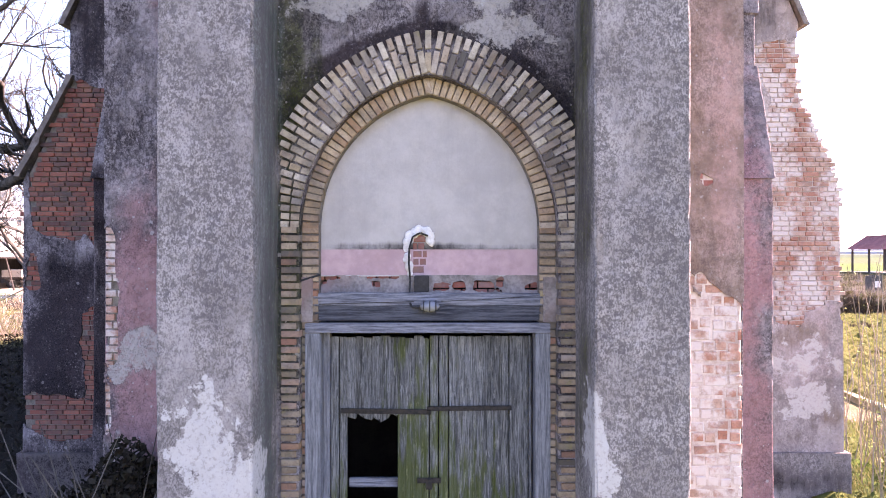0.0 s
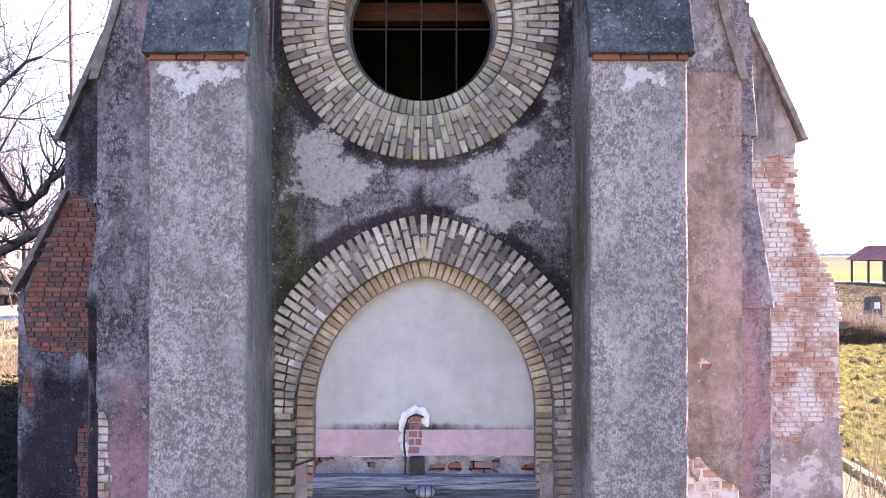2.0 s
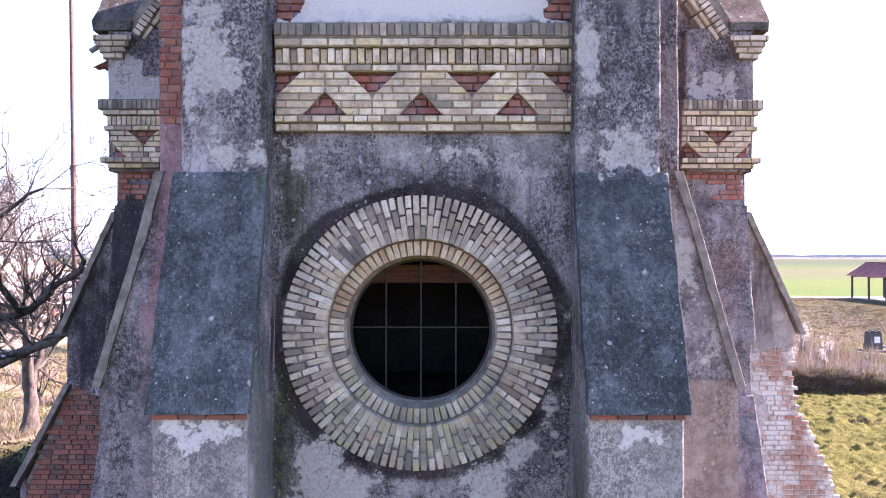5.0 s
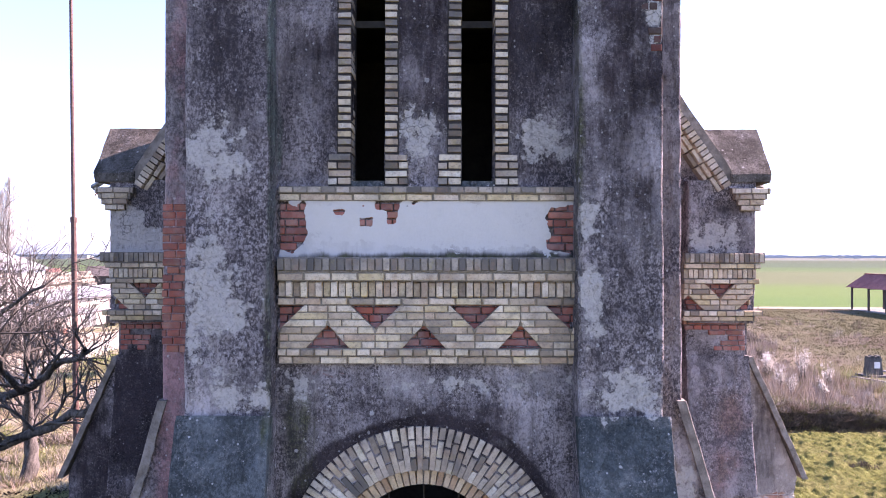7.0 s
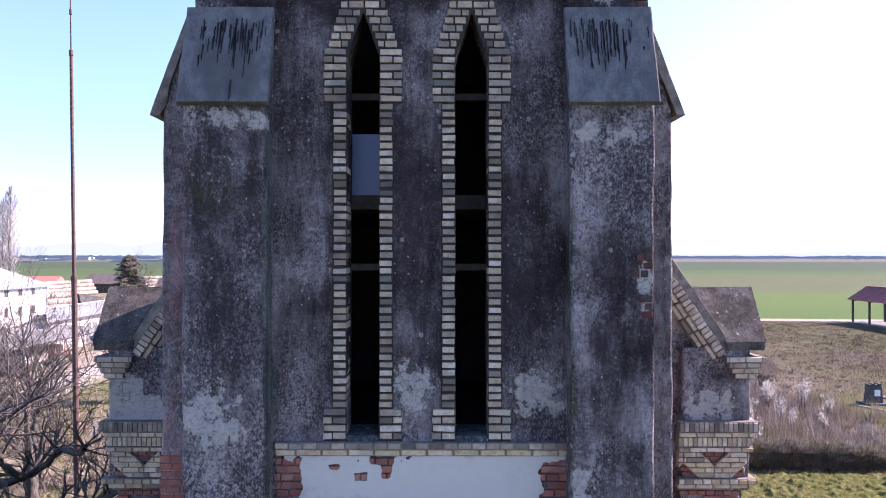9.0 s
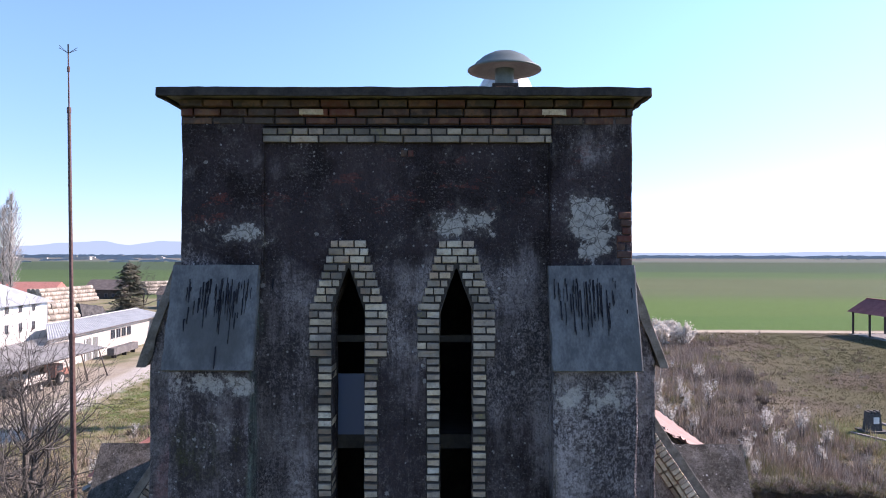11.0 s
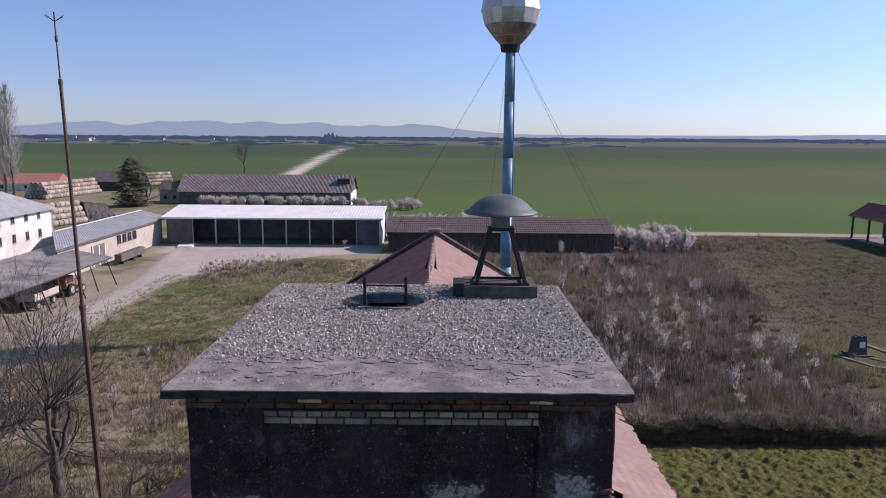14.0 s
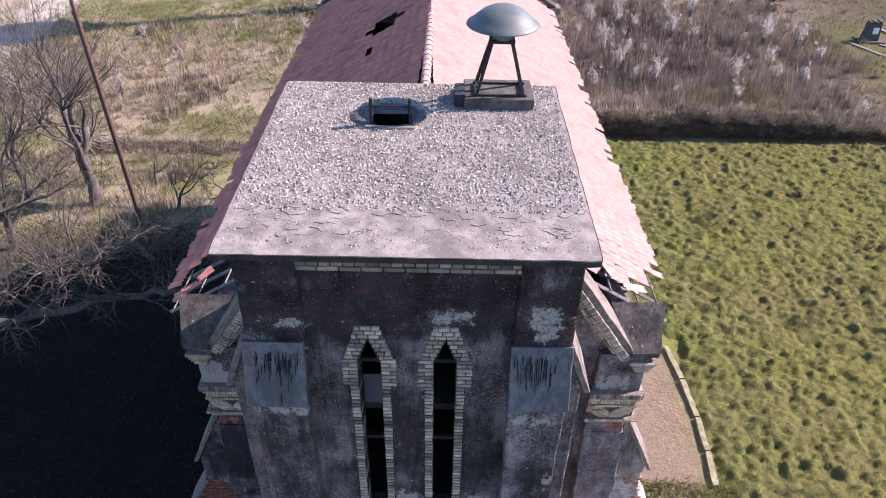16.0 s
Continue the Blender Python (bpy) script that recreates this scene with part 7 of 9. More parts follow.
for k, (x, y, h) in enumerate(((-131, 205, 34), (-136, 209, 30), (-140, 203, 32))):
    rng = random.Random(50 + k)
    t = thing("poplar_tree", "tall narrow leafless poplar behind the farm", "tree", "poplars")
    trunk, twigs = Wood(), Wood()
    pts = [Vector((x + rng.gauss(0, 0.2), y, z)) for z in np.linspace(-0.2, h, 9)]
    trunk.limb(pts, [0.45 * (1 - i / 9.5) for i in range(9)], 6)
    for z in np.linspace(4, h - 1, 170):
        a = rng.uniform(0, 6.28)
        L = 6.5 * math.sin(math.pi * min(1, (z / h) * 0.9 + 0.12)) + 0.8
        p = Vector((x, y, z))
        d = Vector((math.cos(a) * 0.55, math.sin(a) * 0.55, 1))
        q = p + d.normalized() * L
        twigs.limb([p, p.lerp(q, 0.5) + Vector((math.cos(a) * 0.25, math.sin(a) * 0.25, 0)), q], [0.08, 0.05, 0.02], 3)
        for _ in range(4):
            s_ = p.lerp(q, rng.uniform(0.25, 0.9))
            twigs.limb([s_, s_ + Vector((rng.gauss(0, 0.6), rng.gauss(0, 0.6), rng.uniform(0.8, 2.4)))], [0.05, 0.018], 3)
    raw("trunk", trunk.v, trunk.f, BARK, t)
    raw("crown", twigs.v, twigs.f, POPLAR, t, "upright bare branches")

# spruce with drooping sprays
NEEDLE = plain_material("dark_needles", (0.06, 0.062, 0.044), (0.12, 0.115, 0.085), 2)
rng = random.Random(60)
spruce = thing("spruce_tree", "dark spruce between farm buildings", "tree")
w = Wood()
w.limb([Vector((-87.5, 188, z)) for z in (-0.2, 7, 14)], [0.3, 0.2, 0.05], 6)
raw("trunk", w.v, w.f, BARK, spruce)
V, F = [], []
for _ in range(5200):
    z = 0.8 + 12.6 * rng.random() ** 1.15
    reach = 5.4 * max(0.02, 1 - (z / 13.6) ** 2.4) ** 0.7 * (0.82 + 0.22 * math.sin(z * 4.6)) + 0.2
    a = rng.uniform(0, 6.28)
    r0 = reach * math.sqrt(rng.uniform(0.15, 1.0)) * (0.85 + 0.2 * math.sin(3 * a + z))
    c = Vector((-87.5 + r0 * math.cos(a), 188 + r0 * math.sin(a), z - 0.15 * r0))
    o = Vector((math.cos(a), math.sin(a), -0.35)) * rng.uniform(0.4, 0.9)
    t_ = Vector((-math.sin(a), math.cos(a), rng.uniform(-0.4, 0.4))) * rng.uniform(0.15, 0.4)
    i = len(V)
    V += [c - t_, c + t_, c + o]
    F.append((i, i + 1, i + 2))
raw("crown", V, F, NEEDLE, spruce, "drooping dark green sprays")
bare_tree("rounded leafless tree beside the spruce", (-84.5, 189.5, 0), 15, 0.3, 66, 5, 0.8, None, "", 1.25, 0.08)

# ---- mast ----
RUST = plain_material("rusty_steel_pipe", (0.085, 0.05, 0.045), (0.16, 0.10, 0.09), 8, rough=0.7, metal=0.3)
mast = thing("antenna_mast", "tall thin rusty steel pipe mast with a whip aerial", "mast")
MX, MY = -15.95, 23.6


def mast_at(z):
    return (MX - 0.018 * (z - 13.0), MY, z)


bm = bmesh.new()
tube(bm, mast_at(-0.2), mast_at(12.5), 0.13, 0.115, n=10)
part("lower_pipe", bm, RUST, mast)
bm = bmesh.new()
tube(bm, mast_at(12.5), mast_at(22.4), 0.085, 0.07, n=10)
part("middle_pipe", bm, RUST, mast)
bm = bmesh.new()
tube(bm, mast_at(22.4), mast_at(24.9), 0.035, 0.03, n=8)
part("upper_pipe", bm, RUST, mast)
for z in (12.5, 22.4, 24.2):
    bm = bmesh.new()
    tube(bm, mast_at(z - 0.12), mast_at(z + 0.12), 0.14 if z < 20 else (0.09 if z < 23 else 0.06), n=10)
    part("joint_collar", bm, RUST, mast)
for k in range(6):
    a = 2 * math.pi * k / 6
    bm = bmesh.new()
    tube(bm, mast_at(24.9), (MX - 0.22 + 0.4 * math.cos(a), MY + 0.4 * math.sin(a), 25.15), 0.012, n=4)
    part("aerial_rod", bm, IRON, mast)
bm = bmesh.new()
tube(bm, mast_at(24.9), mast_at(25.3), 0.03, n=6)
part("aerial_head", bm, IRON, mast)

# ---- water tower ----
ALU = plain_material("dull_aluminium_sheet", (0.5, 0.5, 0.5), (0.66, 0.66, 0.67), 0.8, rough=0.42, metal=0.55, spec=0.5, stain=(0.3, 0.27, 0.24), relief=0.1)
BLUE = plain_material("blue_painted_steel", (0.08, 0.185, 0.3), (0.14, 0.285, 0.42), 1.2, rough=0.5, spec=0.4)
wt = thing("water_tower", "faceted aluminium water globe on a blue steel shaft", "water tower")
WX, WY = 6.98, 69.0
seg = 16
prof = [(1.05, 29.6), (1.81, 30.4), (2.7, 31.6), (3.07, 33.0), (2.9, 34.1), (2.5, 34.9), (1.72, 35.8), (1.05, 36.3)]
bm = bmesh.new()
cols = [[bm.verts.new((WX + r * math.cos(2 * math.pi * k / seg), WY + r * math.sin(2 * math.pi * k / seg), z)) for k in range(seg)] for r, z in prof]
for a, b in zip(cols, cols[1:]):
    for k in range(seg):
        bm.faces.new((a[k], a[(k + 1) % seg], b[(k + 1) % seg], b[k]))
bm.faces.new(cols[-1])
bm.faces.new(cols[0][::-1])
globe = part("globe", bm, ALU, wt, "rust-streaked faceted aluminium globe")
# plates lapped over the globe, each with its own tone
plate_rng = random.Random(8)
PLATES = [plain_material("aluminium_plate", tuple(c * f for c in (0.5, 0.5, 0.51)), tuple(c * f for c in (0.62, 0.62, 0.63)), 1.5, rough=0.4 + 0.08 * k, metal=0.5, spec=0.5, relief=0.12, stain=(0.27 * f, 0.24 * f, 0.22 * f)) for k, f in enumerate((0.82, 1.0, 1.15))]
RUSTPLATE = plain_material("rusty_lower_plate", (0.2, 0.175, 0.16), (0.36, 0.33, 0.31), 2.5, stretch=(1, 1, 0.3), rough=0.55, metal=0.4, spec=0.4, relief=0.15, stain=(0.17, 0.12, 0.1))
for i in range(len(prof) - 1):
    (r0, z0), (r1, z1) = prof[i], prof[i + 1]
    for k in range(seg):
        a0, a1 = 2 * math.pi * (k + 0.012) / seg, 2 * math.pi * (k + 0.988) / seg
        ring = []
        for up, lift in ((0.02, 0.02), (0.985, 0.02)):
            r, z = r0 + (r1 - r0) * up + lift, z0 + (z1 - z0) * up
            ring.append([bm_v for bm_v in ((WX + r * math.cos(a0), WY + r * math.sin(a0), z), (WX + r * math.cos(a1), WY + r * math.sin(a1), z))])
        bm = bmesh.new()
        v = [bm.verts.new(q) for q in (*ring[0], *ring[1][::-1])]
        f = bm.faces.new(v)
        n_ = Vector((math.cos((a0 + a1) / 2), math.sin((a0 + a1) / 2), 0)) * -0.03
        w_ = [bm.verts.new(q.co + n_) for q in v]
        for j in range(4):
            bm.faces.new((v[j], w_[j], w_[(j + 1) % 4], v[(j + 1) % 4]))
        part("plate", bm, RUSTPLATE if i < 2 else plate_rng.choice(PLATES), globe)
# shaft in five welded lengths that grow slimmer
for k in range(5):
    z0, z1 = 29.7 * k / 5 - 0.2 * (k == 0), 29.7 * (k + 1) / 5
    bm = bmesh.new()
    tube(bm, (WX, WY, z0), (WX, WY, z1), 0.66 - 0.2 * k / 5, 0.66 - 0.2 * (k + 1) / 5 + 0.012, n=22)
    for f in bm.faces:
        f.smooth = len(f.verts) == 4
    part("shaft", bm, BLUE, wt)
bm = bmesh.new()
tube(bm, (WX, WY, 36.28), (WX, WY, 36.45), 1.08, 1.0, n=16)
part("top_hatch", bm, IRON, wt)
bm = bmesh.new()
tube(bm, (WX + 0.1, WY, 36.45), (WX + 0.1, WY, 37.2), 0.03, n=4)
part("top_rod", bm, IRON, wt)
bm = bmesh.new()
tube(bm, (WX, WY, 28.9), (WX, WY, 29.65), 0.95, 1.07, n=14)
part("collar", bm, IRON, wt)
bm = bmesh.new()
tube(bm, (WX + 0.62, WY - 0.25, 0), (WX + 0.5, WY - 0.2, 29.0), 0.05, n=6)
part("riser_pipe", bm, BLUE, wt)
for dx, dy in ((-18.0, 0.0), (17.4, 2.0), (15.6, -2.5), (-2.2, 16.0), (3.0, 15.0)):
    bm = bmesh.new()
    tube(bm, (WX + dx * 0.05, WY + dy * 0.05, 28.9), (WX + dx, WY + dy, 0.05), 0.014, n=4)
    part("guy_wire", bm, IRON, wt)

# ---- farm buildings ----
WHITE = plain_material("white_limewash", (0.62, 0.61, 0.59), (0.78, 0.77, 0.75), 1.2, stain=(0.5, 0.48, 0.45))
CREAMWALL = plain_material("cream_render", (0.38, 0.345, 0.305), (0.5, 0.46, 0.415), 0.8, stain=(0.38, 0.35, 0.32))
SHEETROOF = plain_material("grey_blue_roof_sheet", (0.23, 0.25, 0.265), (0.31, 0.33, 0.345), 0.6, rough=0.75)
WHITEROOF = plain_material("pale_sheet_roof", (0.62, 0.62, 0.61), (0.74, 0.74, 0.73), 0.4, rough=0.7)
ASBESTOS = plain_material("fibre_cement_sheet", (0.26, 0.25, 0.235), (0.38, 0.365, 0.345), 0.7, stain=(0.14, 0.13, 0.12))
DARKTILE = plain_material("dark_weathered_tile", (0.09, 0.075, 0.072), (0.15, 0.125, 0.118), 1.0, stretch=(1, 1, 1), stain=(0.12, 0.1, 0.09))
STABLEROOF = plain_material("grey_stable_tile", (0.13, 0.12, 0.118), (0.22, 0.205, 0.2), 0.9, stain=(0.16, 0.13, 0.115))
DARKWOOD = plain_material("dark_barn_boards", (0.045, 0.037, 0.033), (0.09, 0.075, 0.068), 2, stretch=(3, 3, 0.3))
DARKWALL = plain_material("dark_grey_wall", (0.09, 0.085, 0.085), (0.15, 0.14, 0.138), 0.6)
PANE = mat_nodes("dark_window_glass", 0.1, 0.6)[0]
PANE.node_tree.nodes["Principled BSDF"].inputs["Base Color"].default_value = (0.03, 0.035, 0.045, 1)


def corrugated(name, a, b, c, d, waves, amp, material, parent, label=""):
    """A ribbed sheet over four corners; ribs run from the edge ab to the edge dc."""
    A, B, C, D = (Vector(q) for q in (a, b, c, d))
    n = (B - A).cross(D - A).normalized()
    if n.z < 0:
        n = -n
    m = waves * 4
    V = []
    for k in range(m + 1):
        h = amp * math.sin(math.pi * k / 2) if k % 2 else 0
        for p in (A.lerp(B, k / m), D.lerp(C, k / m)):
            V.append(p + n * h)
    return raw(name, V, [(2 * k, 2 * k + 2, 2 * k + 3, 2 * k + 1) for k in range(m)], material, parent, label)


def window_at(parent, x, y, z, w, h, facing):
    """A recessed window with frame, pane and sill; facing 'x' looks to +x, 'y' to -y."""
    win = new("window")
    win.parent = parent
    t = 0.07
    if facing == "x":
        boxes("window_frame", [(x, x + 0.05, y - w / 2, y + w / 2, z, z + t), (x, x + 0.05, y - w / 2, y + w / 2, z + h - t, z + h), (x, x + 0.05, y - w / 2, y - w / 2 + t, z + t, z + h - t), (x, x + 0.05, y + w / 2 - t, y + w / 2, z + t, z + h - t), (x, x + 0.05, y - t / 2, y + t / 2, z + t, z + h - t)], OLDWOOD, win)
        boxes("pane", [(x, x + 0.02, y - w / 2 + t, y + w / 2 - t, z + t, z + h - t)], PANE, win)
        boxes("sill", [(x, x + 0.14, y - w / 2 - 0.1, y + w / 2 + 0.1, z - 0.09, z)], CREAMWALL, win)
    else:
        boxes("window_frame", [(x - w / 2, x + w / 2, y - 0.05, y, z, z + t), (x - w / 2, x + w / 2, y - 0.05, y, z + h - t, z + h), (x - w / 2, x - w / 2 + t, y - 0.05, y, z + t, z + h - t), (x + w / 2 - t, x + w / 2, y - 0.05, y, z + t, z + h - t)], OLDWOOD, win)
        boxes("pane", [(x - w / 2 + t, x + w / 2 - t, y - 0.02, y, z + t, z + h - t)], PANE, win)
    return win


granary = thing("white_granary", "two-storey whitewashed farm building with a grey hipped roof", "house")
boxes("wall", [(-74, -60, 55, 99.3, 0, 8.8)], WHITE, granary)
raw("roof", [(-59.3, 54, 8.75), (-59.3, 100.0, 8.75), (-74.8, 100.0, 8.75), (-74.8, 54, 8.75), (-67, 60, 13.0), (-67, 92.5, 13.0)], [(0, 1, 5, 4), (1, 2, 5), (2, 3, 4, 5), (3, 0, 4), (3, 2, 1, 0)], SHEETROOF, granary, "grey sheet hipped roof")
for k in range(12):
    y = 95.7 - 3.15 * k
    window_at(granary, -60, y, 7.65, 0.85, 0.95, "x")
    window_at(granary, -60, y, 4.9, 0.8, 1.25, "x")
bm = bmesh.new()
tube(bm, (-59.85, 99.0, 0), (-59.85, 99.0, 8.6), 0.07, n=6)
part("downpipe", bm, SHEETROOF, granary)

shed = thing("long_shed", "long cream-walled shed with a blue-grey sheet roof", "shed")
hexa("wall", [(-58.0, 96.2, 0), (-53, 87.4, 0), (-53, 123, 0), (-63, 123, 0)], [(-58.0, 96.2, 4.35), (-53, 87.4, 4.35), (-53, 123, 4.35), (-63, 123, 4.35)], CREAMWALL, shed, "stained cream rendered wall", 1.0, 0.0, False)
corrugated("roof", (-52.4, 86.0, 4.5), (-52.4, 125.5, 4.5), (-58.2, 126.5, 5.6), (-58.2, 95.8, 5.6), 60, 0.03, SHEETROOF, shed)
corrugated("roof", (-58.2, 100.2, 5.62), (-58.2, 126.5, 5.62), (-64, 126.5, 4.3), (-64, 100.2, 4.3), 60, 0.03, SHEETROOF, shed)
boxes("eaves_board", [(-52.42, -52.36, 86.0, 124, 4.3, 4.47)], DARKWALL, shed)
boxes("ridge_flashing", [(-58.5, -57.9, 96.2, 126.5, 5.64, 5.68)], WHITEROOF, shed)
sdoor = new("sliding_door")
sdoor.parent = shed
boxes("door_board", [(-52.98, -52.9, 96.6, 100.8, 0.1, 3.3)], OLDWOOD, sdoor)
for y in (96.7, 98.6, 100.5):
    boxes("brace", [(-52.9, -52.85, y, y + 0.25, 0.1, 3.3)], WHITE, sdoor)
for y in (105.6, 107.5, 109.4, 111.3):
    window_at(shed, -53, y, 2.3, 1.5, 1.5, "x")
for y in (89.5, 92.5):
    window_at(shed, -53, y, 2.0, 1.8, 1.0, "x")

garage = thing("machine_shed", "open-fronted machine shed with a white sheet roof", "shed")
# walls are dark grey, only the right end wall is white
boxes("back_wall", [(-51.3, -11.5, 128.6, 129, 0, 6.3)], DARKWALL, garage)
boxes("front_wall", [(-51.3, -46.6, 121, 121.3, 0, 4.9)], DARKWALL, garage)
boxes("front_wall", [(-16.2, -12.0, 121, 121.3, 0, 4.9)], DARKWALL, garage)
boxes("end_wall", [(-12.0, -11.6, 121, 129, 0, 4.9)], WHITE, garage)
boxes("end_wall", [(-51.3, -51.0, 121.3, 128.6, 0, 4.9)], DARKWALL, garage)
corrugated("roof", (-52.0, 120.2, 5.05), (-11.2, 120.2, 5.05), (-11.2, 129.5, 6.45), (-52.0, 129.5, 6.45), 70, 0.014, WHITEROOF, garage, "white sheet roof")
boxes("fascia", [(-52.0, -11.2, 120.14, 120.2, 4.75, 5.05)], WHITEROOF, garage)
for k in range(8):
    x = -46.6 + k * 4.343
    boxes("post", [(x - 0.13, x + 0.13, 121.0, 121.26, 0, 4.85)], CREAMWALL, garage)
boxes("earth_floor", [(-51, -12, 121.3, 128.6, 0.0, 0.06)], DARKWALL, garage)

wood_shed = thing("timber_shed", "long low dark timber shed with a weathered tile roof", "shed")
boxes("wall", [(-9.7, 29.2, 114, 123.5, -0.1, 3.6)], DARKWOOD, wood_shed)
for k in range(60):
    x = -9.6 + k * 0.655
    boxes("board", [(x, x + 0.6, 113.94, 114.0, 0.0, 3.45 + 0.1 * (k % 3 == 0))], DARKWOOD, wood_shed)
rows_ = 9
for k in range(rows_):
    y0, z0 = 113.4 + k * 5.4 / rows_, 3.45 + k * 2.2 / rows_
    y1, z1 = 113.4 + (k + 1) * 5.4 / rows_, 3.45 + (k + 1) * 2.2 / rows_
    corrugated("tile_course", (-10.3, y0 - 0.06, z0 + 0.06), (29.7, y0 - 0.06, z0 + 0.06), (29.7, y1, z1 + 0.02), (-10.3, y1, z1 + 0.02), 110, 0.015, DARKTILE, wood_shed)
raw("roof_back", [(-10.3, 118.8, 5.66), (29.7, 118.8, 5.66), (29.7, 124.2, 3.45), (-10.3, 124.2, 3.45)], [(0, 1, 2, 3)], DARKTILE, wood_shed)
raw("gable", [(29.2, 114, 3.4), (29.2, 123.5, 3.4), (29.2, 118.8, 5.6), (-9.7, 114, 3.4), (-9.7, 123.5, 3.4), (-9.7, 118.8, 5.6)], [(0, 1, 2), (3, 5, 4)], DARKWOOD, wood_shed)

stable = thing("old_stable", "long dark grey stable with a sagging brown tile roof", "barn")
boxes("wall", [(-77, -27.6, 195, 207, -0.2, 3.7)], DARKWALL, stable)
boxes("end_wall", [(-27.6, -27.3, 195, 207, -0.2, 3.7)], WHITE, stable)
raw("gable", [(-27.3, 195, 3.7), (-27.3, 207, 3.7), (-27.3, 201, 7.9), (-77, 195, 3.7), (-77, 207, 3.7), (-77, 201, 7.9)], [(0, 1, 2), (3, 5, 4)], DARKWALL, stable)
corrugated("roof", (-77.6, 194.4, 3.55), (-26.8, 194.4, 3.55), (-26.8, 201, 8.3), (-77.6, 201, 8.3), 130, 0.06, STABLEROOF, stable)
corrugated("roof", (-77.6, 201, 8.3), (-26.8, 201, 8.3), (-26.8, 207.6, 3.55), (-77.6, 207.6, 3.55), 130, 0.06, STABLEROOF, stable)
for k in range(11):
    window_at(stable, -74 + 4.4 * k, 194.98, 1.6, 0.9, 1.0, "y")
boxes("dormer", [(-31.5, -28.0, 197.6, 199.0, 5.6, 7.4)], DARKWOOD, stable)
annex = thing("small_annex", "small grey-blue rendered outbuilding at the stable's end", "house")
boxes("wall", [(-83.5, -77.1, 197, 205, 0, 4.0)], SHEETROOF, annex)
raw("roof", [(-83.9, 196.6, 4.0), (-77.1, 196.6, 4.0), (-77.1, 205.4, 4.0), (-83.9, 205.4, 4.0), (-83.9, 201, 6.4), (-77.1, 201, 6.4)], [(0, 1, 5, 4), (2, 3, 4, 5), (0, 4, 3), (1, 2, 5)], DARKTILE, annex)
for x in (-81.8, -79.2):
    window_at(annex, x, 196.98, 1.2, 1.0, 1.2, "y")

canopy = thing("open_canopy", "low fibre-cement canopy on thin posts", "shelter")
corrugated("roof", (-45.2, 52, 3.45), (-45.2, 87.2, 3.45), (-57.4, 94, 3.9), (-57.4, 52, 3.9), 64, 0.05, ASBESTOS, canopy, "dull ribbed fibre-cement roof")
for k, y in enumerate((54.0, 58.2, 62.3, 66.1, 69.8, 73.5, 77.4, 81.2, 85.6)):
    bm = bmesh.new()
    tube(bm, (-44.2 - 0.3 * (k % 2), y, -0.1), (-45.4, y, 3.42), 0.09, 0.07, n=6)
    part("post", bm, DARKWOOD, canopy)
for y in (56, 64, 72, 80, 88):
    boxes("back_post", [(-57.2, -57.0, y, y + 0.2, 0, 3.8)], DARKWOOD, canopy)
boxes("beam", [(-45.5, -45.3, 52, 87, 3.3, 3.44)], DARKWOOD, canopy)
boxes("back_wall", [(-57.6, -57.4, 52, 92, 0, 3.6)], DARKWOOD, canopy)

# trailer and tractor under the canopy
ORANGE = plain_material("faded_orange_paint", (0.27, 0.115, 0.085), (0.36, 0.18, 0.14), 2, rough=0.75)
RUBBER = plain_material("tyre_rubber", (0.02, 0.02, 0.02), (0.04, 0.04, 0.04), 6)


def wheel(parent, x, y, z, r, w):
    wh = new("wheel")
    wh.parent = parent
    bm = bmesh.new()
    tube(bm, (x - w / 2, y, z), (x + w / 2, y, z), r, n=18)
    bmesh.ops.bevel(bm, geom=bm.edges[:], offset=0.05, segments=2, affect="EDGES")
    part("tyre", bm, RUBBER, wh)
    bm = bmesh.new()
    tube(bm, (x - w / 2 - 0.01, y, z), (x + w / 2 + 0.01, y, z), r * 0.55, n=14)
    part("rim", bm, ASBESTOS, wh)


trailer = thing("farm_trailer", "pale flat-sided farm trailer under the canopy", "trailer")
boxes("bed", [(-48.6, -46.4, 70.5, 75.5, 1.05, 1.2)], DARKWOOD, trailer)
for x in (-46.46, -48.6):
    boxes("side_board", [(x, x + 0.06, 70.5, 75.5, 1.2, 2.0)], CREAMWALL, trailer)
boxes("tail_board", [(-48.5, -46.5, 75.44, 75.5, 1.2, 2.0)], CREAMWALL, trailer)
boxes("head_board", [(-48.5, -46.5, 70.5, 70.56, 1.2, 2.0)], CREAMWALL, trailer)
boxes("chassis", [(-48.0, -47.0, 70.6, 77.0, 0.8, 1.0)], IRON, trailer)
for y in (71.4, 74.6):
    for x in (-48.3, -46.7):
        wheel(trailer, x, y, 0.5, 0.5, 0.3)
tractor = thing("tractor", "faded orange tractor parked under the canopy", "tractor")
boxes("bonnet", [(-47.9, -47.1, 79.8, 81.9, 0.9, 1.6)], ORANGE, tractor, "", 0.06)
boxes("cab", [(-48.2, -46.8, 77.9, 79.7, 1.0, 2.5)], ORANGE, tractor, "", 0.05)
boxes("windscreen", [(-48.25, -46.75, 78.1, 79.5, 1.7, 2.35)], PANE, tractor)
boxes("axle", [(-48.3, -46.7, 78.5, 81.4, 0.6, 0.9)], IRON, tractor)
for x in (-48.4, -46.6):
    wheel(tractor, x, 78.6, 0.8, 0.8, 0.4)
    wheel(tractor, x, 81.3, 0.5, 0.5, 0.28)
lumber = thing("scrap_trough", "dark rusty trough lying beside the lane", "trough")
